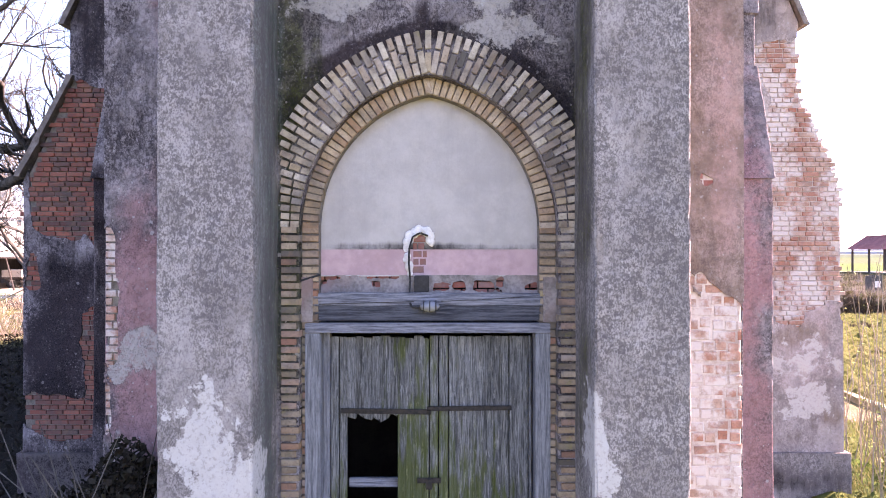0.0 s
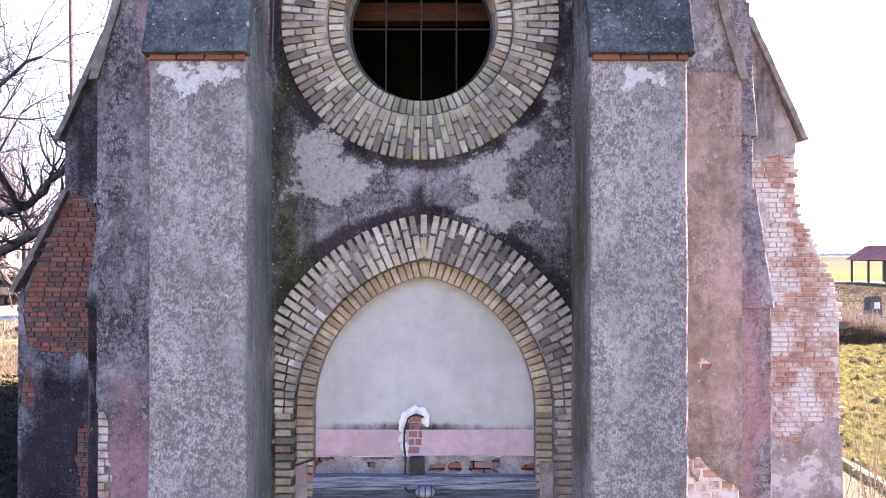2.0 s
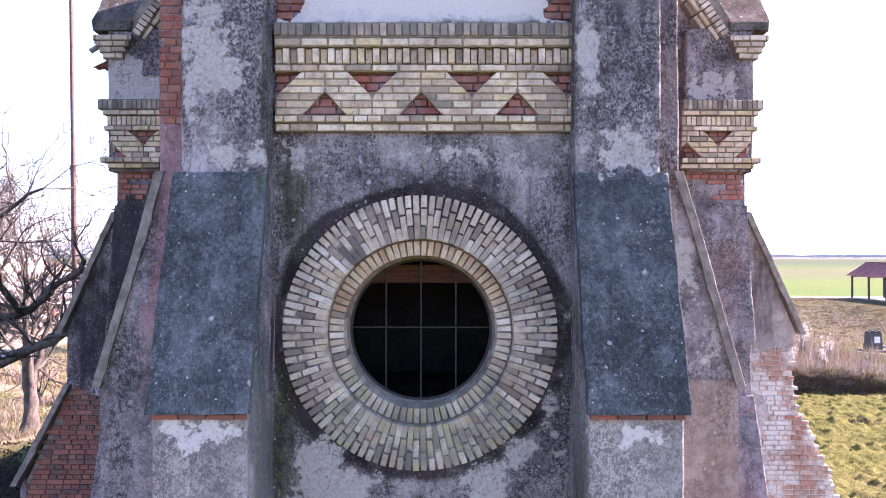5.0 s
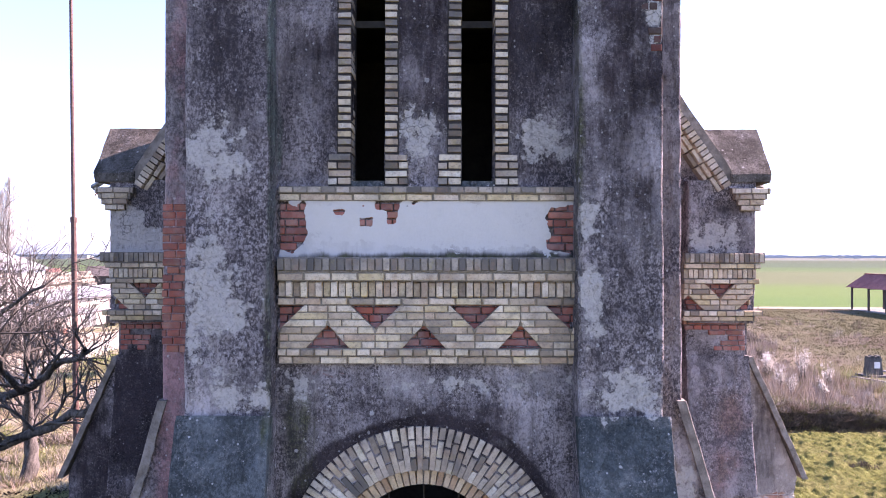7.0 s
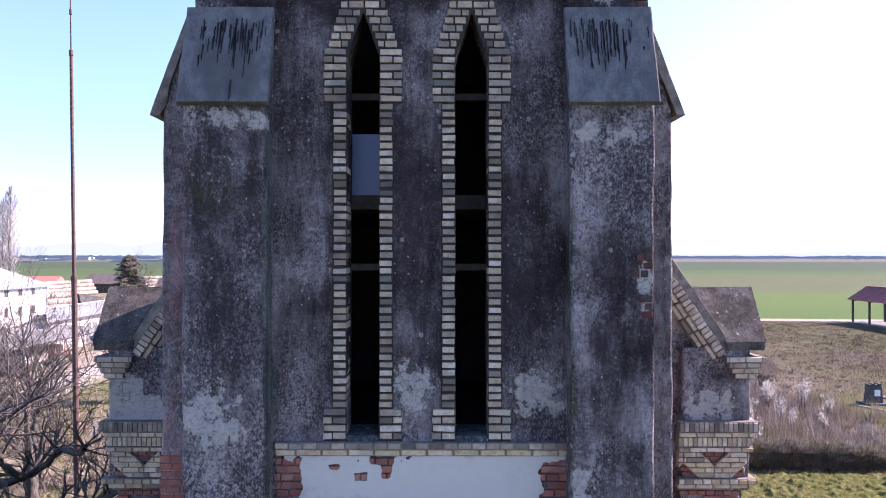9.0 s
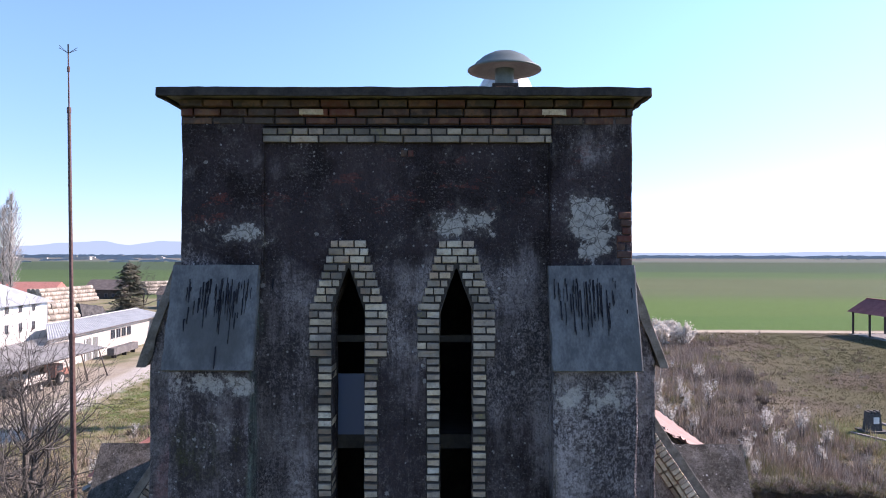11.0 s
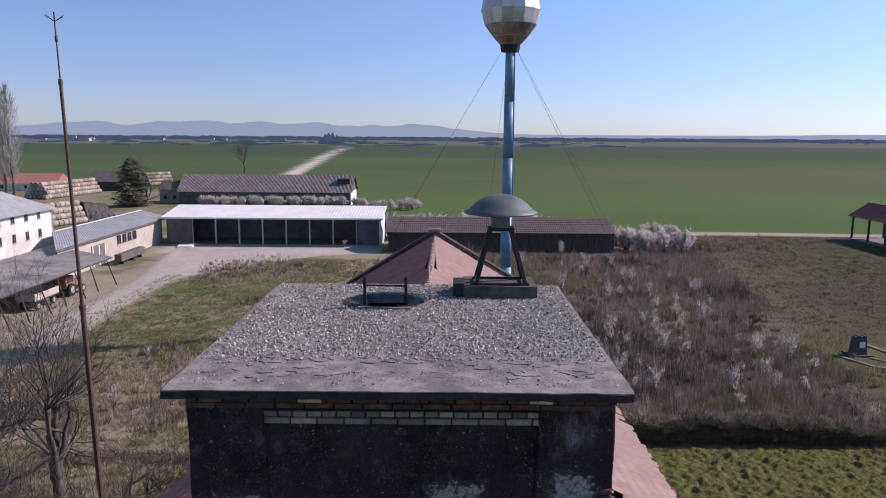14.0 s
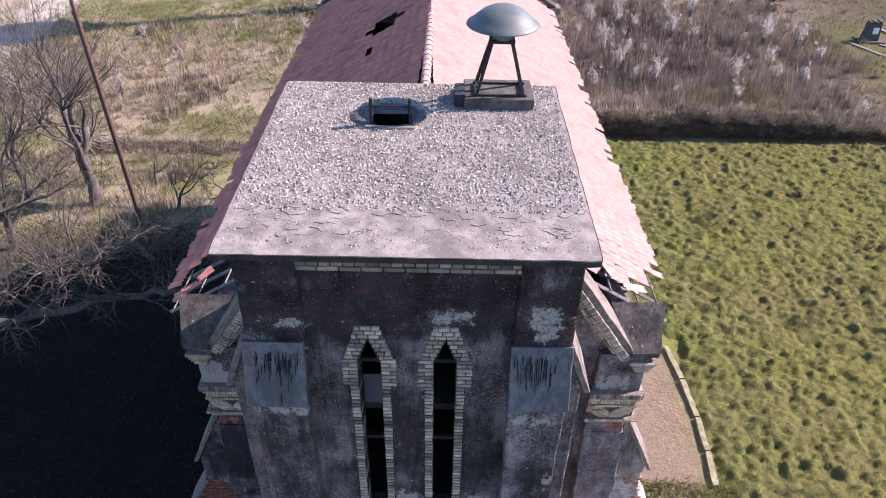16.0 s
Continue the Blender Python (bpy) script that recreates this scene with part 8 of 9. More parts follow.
boxes("tub", [(-51.0, -49.9, 99.5, 108.0, 0.5, 1.6)], DARKWALL, lumber, "", 0.05)
for y in (100.5, 104, 107):
    boxes("foot", [(-50.8, -50.1, y, y + 0.25, -0.05, 0.5)], IRON, lumber)
sheet_pile = tagged(hexa("sheet_heap", [(-47.6, 116.0, 0), (-45.2, 117.0, 0), (-45.6, 119.8, 0), (-48.2, 119.0, 0)], [(-47.6, 116.0, 0.3), (-45.2, 117.0, 0.25), (-45.6, 119.8, 0.35), (-48.2, 119.0, 0.3)], WHITEROOF, None, "", 0.4, 0.2), "heap of white roofing sheets by the shed", "sheets")

# far houses of the farm
for x0, x1, y0, y1, h, roof, lab in ((-166, -137, 238, 248, 2.4, TILE, "red-roofed farmhouse behind the bales"), (-126, -114, 239, 249, 3.2, DARKTILE, "dark-roofed barn behind the bales")):
    far = thing("farmhouse", lab, "house")
    boxes("wall", [(x0, x1, y0, y1, 0, h)], WHITE if roof is TILE else DARKWOOD, far)
    ym = (y0 + y1) / 2
    raw("roof", [(x0 - 0.6, y0 - 0.6, h), (x1 + 0.6, y0 - 0.6, h), (x1 + 0.6, y1 + 0.6, h), (x0 - 0.6, y1 + 0.6, h), (x0 - 0.6, ym, h + 3.4), (x1 + 0.6, ym, h + 3.4)], [(0, 1, 5, 4), (2, 3, 4, 5), (0, 4, 3), (1, 2, 5)], roof, far)
    for k in range(4):
        window_at(far, x0 + 2 + k * (x1 - x0 - 4) / 3, y0 - 0.02, 0.7, 1.1, 1.2, "y")

# straw bales
STRAW = plain_material("weathered_straw", (0.25, 0.215, 0.175), (0.38, 0.335, 0.285), 2, by_object=0.35)
BALECOVER = plain_material("dark_tarpaulin", (0.02, 0.02, 0.022), (0.05, 0.048, 0.05), 1.5, rough=0.6)
bm = bmesh.new()
tube(bm, (-0.62, 0, 0), (0.62, 0, 0), 0.72, n=14)
bmesh.ops.bevel(bm, geom=[e for e in bm.edges if abs(e.verts[0].co.x - e.verts[1].co.x) < 0.01], offset=0.07, segments=2, affect="EDGES")
bale = part("straw_bale", bm, STRAW)
tagged(bale, "round bale of weathered straw in a stack", "bale", "stacked straw bales")
rng = random.Random(70)
bale.matrix_basis = pose(-121.9, 205.6, 0.7, 0, 0, 171.5)
# long stacks, four tiers high; the inner bales do not show
for xa, ya, xb, yb, layers, across in ((-121.7, 206.9, -118.0, 231.7, 4, 6), (-85.1, 142.0, -81.5, 151.4, 4, 6), (-113.8, 262.8, -107.9, 270.6, 4, 6)):
    a, b = Vector((xa, ya, 0)), Vector((xb, yb, 0))
    d = (b - a).normalized()
    side = Vector((-d.y, d.x, 0))
    turn = math.degrees(math.atan2(d.y, d.x))
    for i in range(int((b - a).length / 1.28) + 1):
        for L in range(layers):
            for j in range(across - L):
                if j == 0 or (i == 0 and j < across - L):
                    c = a + d * (i * 1.28) + side * (1.46 * j + 0.73 * L)
                    copy_thing(bale, pose(c.x, c.y, 0.7 + L * 1.24, rng.gauss(0, 3), 0, turn + rng.gauss(0, 3)))
cover = thing("tarpaulin_stack", "stack under dark tarpaulin beside the bales", "stack")
hexa("tarpaulin", [(-80.8, 150.5, 0), (-77.0, 156.5, 0), (-80.5, 159.0, 0), (-84.5, 153.5, 0)], [(-82.5, 151.8, 4.6), (-79.6, 156.6, 3.6), (-80.8, 157.6, 3.6), (-83.8, 153.0, 4.6)], BALECOVER, cover, "", 0.6, 0.5)

# pavilion
PURPLE = plain_material("dull_maroon_sheet", (0.19, 0.06, 0.062), (0.28, 0.1, 0.098), 0.7, rough=0.8)
pav = thing("field_pavilion", "open pavilion with a maroon sheet roof on posts", "pavilion")
for sgn in (-1, 1):
    corrugated("roof", (85.6 + sgn * 4.1, 134.6, 4.55), (85.6 + sgn * 4.1, 108.0, 4.55), (85.6, 108.0, 7.25), (85.6, 134.6, 7.25), 60, 0.03, PURPLE, pav, "maroon ribbed sheet slope")
boxes("ridge_cap", [(85.35, 85.85, 107.9, 134.7, 7.22, 7.3)], PURPLE, pav)
for y in (134.3, 108.2):
    raw("gable", [(81.9, y, 4.55), (89.3, y, 4.55), (85.6, y, 7.1), (81.9, y + 0.06, 4.55), (89.3, y + 0.06, 4.55), (85.6, y + 0.06, 7.1)], [(0, 1, 2), (5, 4, 3), (0, 3, 4, 1), (1, 4, 5, 2), (2, 5, 3, 0)], DARKWOOD, pav)
for y in (133.9, 128.4, 123.0, 117.6, 112.2, 108.6):
    for x in (82.4, 88.8):
        boxes("post", [(x - 0.15, x + 0.15, y - 0.15, y + 0.15, -0.1, 4.6)], DARKWOOD, pav)
    boxes("tie_beam", [(82.2, 89.0, y - 0.08, y + 0.08, 4.32, 4.5)], DARKWOOD, pav)
boxes("slab_floor", [(81.9, 89.3, 108.2, 134.4, -0.05, 0.12)], CONCRETE, pav)

# small brick memorial
memorial = thing("brick_memorial", "small dark brick block with a white plate", "memorial")
MEMO = plain_material("sooty_stone", (0.05, 0.05, 0.052), (0.1, 0.095, 0.09), 6)
hexa("body", [(38.75, 56.6, 0), (40.1, 56.6, 0), (40.1, 57.5, 0), (38.75, 57.5, 0)], [(38.9, 56.65, 1.6), (39.95, 56.65, 1.6), (39.95, 57.45, 1.6), (38.9, 57.45, 1.6)], MEMO, memorial, "", 0.12, 0.1)
for k in range(4):
    boxes("crown_block", [(38.9 + 0.28 * k, 39.1 + 0.28 * k, 56.7, 57.4, 1.58, 1.78 + 0.08 * (k % 2))], MEMO, memorial)
boxes("plate", [(39.28, 39.78, 56.58, 56.64, 0.75, 1.32)], WHITE, memorial, "white plate")
boxes("footing", [(38.3, 40.5, 56.2, 57.9, -0.05, 0.12)], MEMO, memorial)
for xa, ya, xb, yb, wide in ((37.15, 56.5, 38.85, 53.2, 0.32), (38.9, 53.05, 46.0, 51.6, 0.36), (41.9, 60.2, 42.9, 56.2, 0.4), (39.9, 55.9, 41.6, 53.4, 0.25)):
    a, b = Vector((xa, ya, 0)), Vector((xb, yb, 0))
    side = Vector((ya - yb, xb - xa, 0)).normalized() * wide / 2
    foot = [tuple(p + Vector((0, 0, -0.1))) for p in (a - side, b - side, b + side, a + side)]
    head = [tuple(p + Vector((0, 0, 0.09))) for p in (a - 0.9 * side, b - 0.9 * side, b + 0.9 * side, a + 0.9 * side)]
    tagged(hexa("memorial_kerb", foot, head, CONCRETE, None, "", 0.2, 0.06), "low worn concrete kerb about the memorial", "kerb", kind="structure")

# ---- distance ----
# the hills glow blue-grey: distance haze put into their colour
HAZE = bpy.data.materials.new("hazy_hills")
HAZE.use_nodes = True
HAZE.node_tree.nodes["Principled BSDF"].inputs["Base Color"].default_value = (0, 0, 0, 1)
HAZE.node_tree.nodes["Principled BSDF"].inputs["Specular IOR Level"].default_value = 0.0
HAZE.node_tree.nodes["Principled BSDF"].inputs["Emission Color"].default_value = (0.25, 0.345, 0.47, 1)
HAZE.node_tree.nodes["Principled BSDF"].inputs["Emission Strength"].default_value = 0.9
xs = np.linspace(-4300, 4300, 240)
def hills(x):
    a = np.arctan2(x, 4400)
    prof = 62 * np.exp(-((a + 0.33) / 0.13) ** 2) + 42 * np.exp(-((a + 0.5) / 0.08) ** 2) + 48 * np.exp(-((a + 0.05) / 0.09) ** 2) + 14 * np.exp(-((a - 0.62) / 0.16) ** 2) + 30 * np.exp(-((a + 0.18) / 0.07) ** 2)
    n = vnoise(np.stack([x, 0 * x, 0 * x], 1), 0.006, 4)
    return prof * (0.62 + 0.9 * n) + 4
hz = hills(xs)
V = [(x, 4400, -5) for x in xs] + [(x, 4420, h + 18) for x, h in zip(xs, hz)] + [(x, 4500, -5) for x in xs]
n = len(xs)
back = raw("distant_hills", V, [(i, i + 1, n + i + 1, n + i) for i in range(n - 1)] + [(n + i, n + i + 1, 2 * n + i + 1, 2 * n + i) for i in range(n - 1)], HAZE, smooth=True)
tagged(back, "low hills on the horizon, blue with painted haze", "hills", kind="structure")
# blue-grey instead of dark: haze is put into the trees' colour
FARTREE = plain_material("hazed_tree_line", (0.28, 0.31, 0.34), (0.34, 0.365, 0.385), 0.02)
rng = np.random.default_rng(5)
V, F = [], []
def clump(x, y, w, h):
    i = len(V)
    m = 7
    for k in range(m + 1):
        V.append((x + w * (k / m - 0.5), y, -0.5))
        V.append((x + w * (k / m - 0.5) * 0.9, y, h * (0.45 + 0.55 * math.sin(math.pi * (k + 0.3) / (m + 0.6))) * rng.uniform(0.75, 1.1)))
    for k in range(m):
        F.append((i + 2 * k, i + 2 * k + 2, i + 2 * k + 3, i + 2 * k + 1))
for _ in range(900):
    y = rng.uniform(2300, 3900)
    clump(rng.uniform(-0.75, 0.75) * y, y, rng.uniform(20, 120), rng.uniform(4, 10))
for _ in range(120):
    y = rng.uniform(1200, 2300)
    clump(rng.uniform(-0.7, 0.25) * y, y, rng.uniform(15, 60), rng.uniform(2, 4.5))
for k in range(14):
    clump(-228 + rng.uniform(-22, 16), 1400 + rng.uniform(-20, 20), rng.uniform(10, 22), rng.uniform(10, 24))
woods = tagged(raw("far_woods", V, F, FARTREE), "thin tree lines along the horizon, paled by painted haze", "trees", kind="stuff")
bm = bmesh.new()
for _ in range(80):
    y = rng.uniform(1900, 3300)
    x = rng.uniform(-0.68, 0.68) * y
    w_ = rng.uniform(6, 22)
    box(bm, x, x + w_, y, y + 8, 0, rng.uniform(3, 6))
for x0, w_, y in ((620, 160, 2700), (860, 120, 2800), (-900, 60, 1650), (1250, 200, 3000)):
    box(bm, x0, x0 + w_, y, y + 12, 0, 7)
village = tagged(part("far_village", bm, CREAMWALL), "pale specks of village houses far off", "village", kind="stuff")

# ---- brush, blossom and grass ----
REED = island_material("dry_reeds", [(0.34, 0.28, 0.19), (0.26, 0.21, 0.14), (0.17, 0.17, 0.07), (0.4, 0.34, 0.24)], 0.3)
MEADOW = island_material("meadow_blades", [(0.074, 0.077, 0.034), (0.105, 0.098, 0.048), (0.066, 0.069, 0.029), (0.128, 0.11, 0.064), (0.098, 0.08, 0.056)], 0.1)
GRASSMAT = island_material("spring_grass", [(0.12, 0.16, 0.06), (0.18, 0.205, 0.08), (0.26, 0.245, 0.12), (0.15, 0.195, 0.065), (0.3, 0.27, 0.16)], 0.35)
LAWN = island_material("lawn_grass", [(0.12, 0.16, 0.047), (0.18, 0.205, 0.07), (0.25, 0.25, 0.107), (0.145, 0.18, 0.057), (0.32, 0.305, 0.165)], 0.4)
PETAL = island_material("white_blossom", [(0.72, 0.7, 0.66), (0.84, 0.82, 0.78), (0.55, 0.5, 0.44), (0.4, 0.35, 0.3)], 0.5)
YOUNG = island_material("young_leaf", [(0.24, 0.27, 0.09), (0.32, 0.34, 0.13), (0.2, 0.22, 0.08), (0.36, 0.34, 0.18)])
# ivy tones darkened to carry the church's shade on the ground
WEEDLEAF = island_material("shade_dark_ivy", [(0.014, 0.0125, 0.011), (0.026, 0.024, 0.016), (0.036, 0.029, 0.024), (0.018, 0.0155, 0.013)])


REEDCANE = plain_material("tan_cane", (0.2, 0.175, 0.14), (0.34, 0.305, 0.25), 4)


def stems(rng, bases, heights, widths, lean, per, spread):
    """Many thin upright stems as slim triangles; arrays throughout."""
    n = len(bases)
    B = np.repeat(bases, per, 0)
    H = np.repeat(heights, per) * rng.uniform(0.55, 1.15, n * per)
    W = np.repeat(widths, per)
    B = B + np.concatenate([rng.normal(0, 1, (n * per, 2)) * np.repeat(spread, per)[:, None], np.zeros((n * per, 1))], 1)
    a = rng.uniform(0, 2 * np.pi, n * per)
    side = np.stack([np.cos(a), np.sin(a), 0 * a], 1) * W[:, None] * 0.5
    tip = B + np.concatenate([rng.normal(0, lean, (n * per, 2)) * H[:, None], H[:, None]], 1)
    V = np.stack([B - side, B + side, tip], 1).reshape(-1, 3)
    return V, np.arange(len(V)).reshape(-1, 3)


def fast(name, V, F, material):
    me = bpy.data.meshes.new(name)
    me.vertices.add(len(V))
    me.vertices.foreach_set("co", np.asarray(V, np.float32).ravel())
    me.loops.add(F.size)
    me.loops.foreach_set("vertex_index", F.ravel().astype(np.int32))
    me.polygons.add(len(F))
    me.polygons.foreach_set("loop_start", np.arange(0, F.size, F.shape[1], dtype=np.int32))
    me.update(calc_edges=True)
    me.materials.append(material)
    return new(name, me)


def clumps(rng, centres, radius, height, per, width, flare=0.6):
    """Bushes of thin stems that fan out from their middle."""
    n = len(centres)
    C, R, H = np.repeat(centres, per, 0), np.repeat(radius, per), np.repeat(height, per)
    a, q = rng.uniform(0, 2 * np.pi, n * per), np.sqrt(rng.random(n * per))
    out = np.stack([np.cos(a), np.sin(a), 0 * a], 1)
    B = C + out * (q * R * 0.55)[:, None]
    h = H * (1.12 - 0.55 * q ** 2) * rng.uniform(0.5, 1.1, n * per)
    tip = B + out * (q * R * flare)[:, None] + np.stack([rng.normal(0, 0.1, n * per) * H, rng.normal(0, 0.1, n * per) * H, h], 1)
    b = rng.uniform(0, 2 * np.pi, n * per)
    side = np.stack([np.cos(b), np.sin(b), 0 * b], 1) * (width * rng.uniform(0.5, 1.3, n * per))[:, None]
    V = np.stack([B - side, B + side, tip], 1).reshape(-1, 3)
    return V, np.arange(len(V)).reshape(-1, 3)


def wild_place(x, y):
    """Where brush may grow: not in the yard, on the lane, in buildings or on the green patch."""
    return ~((x > -14) & (x < 34) & (y > 111)) & ~((y > 104) & (x < -8)) & ~(np.abs(x + 41 + 0.15 * np.maximum(y - 85, 0)) < 6.5) & ~((x < -44) & (y > 45)) & ~((np.hypot((x + 27) / 13, (y - 72) / 18) < 0.85) & (vnoise(np.stack([x, y, 0 * x + 4], 1), 0.3, 2) < 0.58)) & ~((x > 36) & (x < 46) & (y > 53) & (y < 60))


BUSHES = [island_material("purple_brush", [(0.26, 0.205, 0.172), (0.35, 0.28, 0.237), (0.19, 0.15, 0.126), (0.45, 0.37, 0.31)], 0.06),
          island_material("grey_brush", [(0.35, 0.305, 0.265), (0.46, 0.405, 0.355), (0.27, 0.235, 0.2)], 0.06),
          island_material("tan_brush", [(0.36, 0.295, 0.21), (0.3, 0.245, 0.17), (0.44, 0.365, 0.27)], 0.08),
          island_material("dark_brush", [(0.1, 0.08, 0.067), (0.15, 0.12, 0.1), (0.065, 0.053, 0.045)]),
          island_material("olive_brush", [(0.15, 0.16, 0.065), (0.2, 0.2, 0.09), (0.12, 0.125, 0.055), (0.25, 0.235, 0.12)], 0.12)]
BANKEARTH = plain_material("dark_bank_earth", (0.03, 0.024, 0.02), (0.065, 0.052, 0.042), 3, relief=0.8, depth=0.05)
BUSH_LABELS = ["purplish brown leafless brush", "grey dead weeds and twigs", "tan dry weeds", "dark bramble tangle", "olive undergrowth between the brush"]
rng = np.random.default_rng(12)
n = 34000
x, y = rng.uniform(-46, 70, n), 38.2 + 98 * rng.random(n) ** 1.2
P = np.stack([x, y, 0 * x], 1)
dens, kind_ = vnoise(P, 0.09, 3), vnoise(P + 70, 0.16, 3)
edge = np.clip((37.5 + 0.2 * np.maximum(y - 56, 0) + 14 * (dens - 0.45) - x) / 6, 0, 1)
keep = (rng.random(n) < 0.03 + 0.97 * edge) & ((dens > 0.2) | (rng.random(n) < 0.3)) & ~((x < -9) & (rng.random(n) > np.clip((dens - 0.36) * 4, 0, 0.6))) & wild_place(x, y)
x, y, dens, kind_, edge = x[keep], y[keep], dens[keep], kind_[keep], edge[keep]
size = rng.lognormal(-0.1, 0.35, len(x)) * (0.5 + 0.9 * dens)
pick = np.searchsorted([0.37, 0.47, 0.55, 0.6], kind_ + rng.normal(0, 0.075, len(x)))
order = np.array([4, 2, 0, 1, 3])[pick]
order = np.where(rng.random(len(x)) < 0.2, 0, order)
order = np.where((x < -9) & (order == 0) & (rng.random(len(x)) < 0.7), 2, order)
for k in range(5):
    m = order == k
    low = (0.75 if k in (2, 4) else 1.0) * np.where(x[m] < -9, 0.7, 1.0) * np.where(edge[m] < 0.4, 0.6, 1.0)
    V, F = clumps(rng, np.stack([x[m], y[m], 0 * x[m] - 0.03], 1), 0.62 * size[m], (1.1 if k != 0 else 1.45) * size[m] * low, 28, 0.021)
    tagged(fast("dry_brush", V, F, BUSHES[k]), BUSH_LABELS[k], "brush", kind="stuff")
# scrub in the shade beside the nave
rng = np.random.default_rng(17)
n = 1500
x, y = rng.uniform(-32, -9.5, n), rng.uniform(13, 33, n)
k = vnoise(np.stack([x, y, 0 * x + 2], 1), 0.3, 3)
keep = (k > 0.42) & (y > 25.5 + 0.2 * (x + 18))
x, y, k = x[keep], y[keep], k[keep]
for kind_, share in ((1, 0), (0, 1), (4, 2)):
    m = rng.integers(0, 3, len(x)) == share
    V, F = clumps(rng, np.stack([x[m], y[m], 0 * x[m] - 0.03], 1), 0.3 + 0.8 * k[m], 0.3 + 1.3 * (k[m] - 0.3), 30, 0.016)
    tagged(fast("dry_brush", V, F, BUSHES[kind_]), "low dark scrub beside the nave", "brush", kind="stuff")
# overgrown banks: a tall shade-darkened one along the lawn, a low one beside the nave
for x0, x1, yc, seed, high in ((9.5, 35, 37.6, 1, 1.9), (-25, -8.5, 34.2, 2, 0.5)):
    rng = np.random.default_rng(seed)
    n = int((110 if high > 1 else 24) * (x1 - x0))
    x = rng.uniform(x0, x1, n)
    lump = vnoise(np.stack([x, 0 * x, 0 * x + seed], 1), 0.45, 3)
    deep = rng.uniform(-0.7, 0.9, n)
    tall = high * (0.8 + 0.35 * lump) * np.clip((x1 - x) / 9, 0.3, 1)
    lift = (tall - 0.35) * rng.random(n) ** 0.7 * np.clip((deep + 0.9) / 0.6, 0, 1)
    # dark brush on the face, paler on the rim: the face's shade in colour
    rim = lift > 0.72 * tall - 0.3
    for k, share in ((3, 0), (3, 1), (0, 2), (1, 3), (4, 4)):
        m = (np.where(rim, rng.integers(1, 5, n), rng.choice([0, 1, 2, 4], n, p=[0.45, 0.4, 0.08, 0.07])) == share)
        V, F = clumps(rng, np.stack([x[m], yc + deep[m] + 0.7 * (lump[m] - 0.5), lift[m] - 0.05], 1), 0.34 + 0.25 * lump[m], 0.3 + 0.4 * lump[m], 26, 0.022, 1.1)
        tagged(fast("brush_bank", V, F, BUSHES[k]), "dense bank of dead brush", "brush", kind="stuff")
    tagged(hexa("earth_bank", [(x0, yc - 0.6, -0.2), (x1, yc - 0.6, -0.2), (x1, yc + 0.9, -0.2), (x0, yc + 0.9, -0.2)], [(x0, yc - 0.15, 0.5 * high), (x1, yc - 0.15, 0.2 * high), (x1, yc + 0.4, 0.2 * high), (x0, yc + 0.4, 0.5 * high)], BANKEARTH, None, "", 0.4, 0.5), "overgrown earth bank under dead brush", "bank", kind="structure")
# pale dry grass lying along the foot of the bank
rng = np.random.default_rng(41)
x = rng.uniform(10, 36, 420)
V, F = stems(rng, np.stack([x, 36.75 + rng.normal(0, 0.18, 420), 0 * x], 1), rng.uniform(0.15, 0.4, 420), np.full(420, 0.025), 0.5, 9, np.full(420, 0.25))
tagged(fast("dry_grass", V, F, REED), "pale dry grass along the foot of the bank", "grass", kind="stuff")
# low tufts over the fallow by the yard
rng = np.random.default_rng(52)
n = 15000
x, y = rng.uniform(-37, -7, n), 36 + 70 * rng.random(n) ** 1.1
k = vnoise(np.stack([x, y, 0 * x + 6], 1), 0.13, 3)
fleck_ = vnoise(np.stack([x, y, 0 * x + 16], 1), 0.7, 2)
patch_ = np.hypot((x + 27) / 13, (y - 72) / 18) < 0.95
keep = (rng.random(n) < 0.2 + 1.6 * np.clip(fleck_ - 0.3, 0, 0.5)) & ((x > -34) | (y < 50) | (fleck_ > 0.62)) & (x > -36.5 + 0.9 * np.maximum(y - 90, 0)) & ~((x > -13) & (y > 108))
x, y, k, fleck_, patch_ = x[keep], y[keep], k[keep], fleck_[keep], patch_[keep]
hue = k + rng.normal(0, 0.1, len(x)) - 0.1 * patch_
for m, mat_, lab in ((hue < 0.47, GRASSMAT, "low spring green green tufts on the fallow"), ((hue >= 0.47) & (hue < 0.58), REED, "bleached flattened grass on the fallow"), (hue >= 0.58, BUSHES[2], "tan dry weeds on the fallow")):
    V, F = clumps(rng, np.stack([x[m], y[m], 0 * x[m] - 0.03], 1), 0.3 + 0.35 * fleck_[m], 0.12 + 0.3 * fleck_[m], 16, 0.03, 0.9)
    tagged(fast("fallow_tufts", V, F, mat_), lab, "grass", kind="stuff")
# reeds and dry grass clumps
rng = np.random.default_rng(14)
n = 5200
x, y = rng.uniform(-46, 40, n), rng.uniform(30, 110, n)
k = vnoise(np.stack([x, y, 0 * x + 5], 1), 0.11, 3)
keep = (k > 0.52) & ~(np.hypot((x + 27) / 13, (y - 72) / 18) < 0.8) & ~((np.abs(x + 41 + 0.15 * np.maximum(y - 85, 0)) < 6)) & ~((x < -44) & (y > 45)) & ~((x > 8) & (y < 37))
x, y = x[keep], y[keep]
V, F = stems(rng, np.stack([x, y, 0 * x], 1), rng.uniform(0.4, 1.0, len(x)), np.full(len(x), 0.045), 0.28, 10, np.full(len(x), 0.25))
tagged(fast("dry_grass", V, F, REED), "bleached dry grass clumps", "grass", kind="stuff")
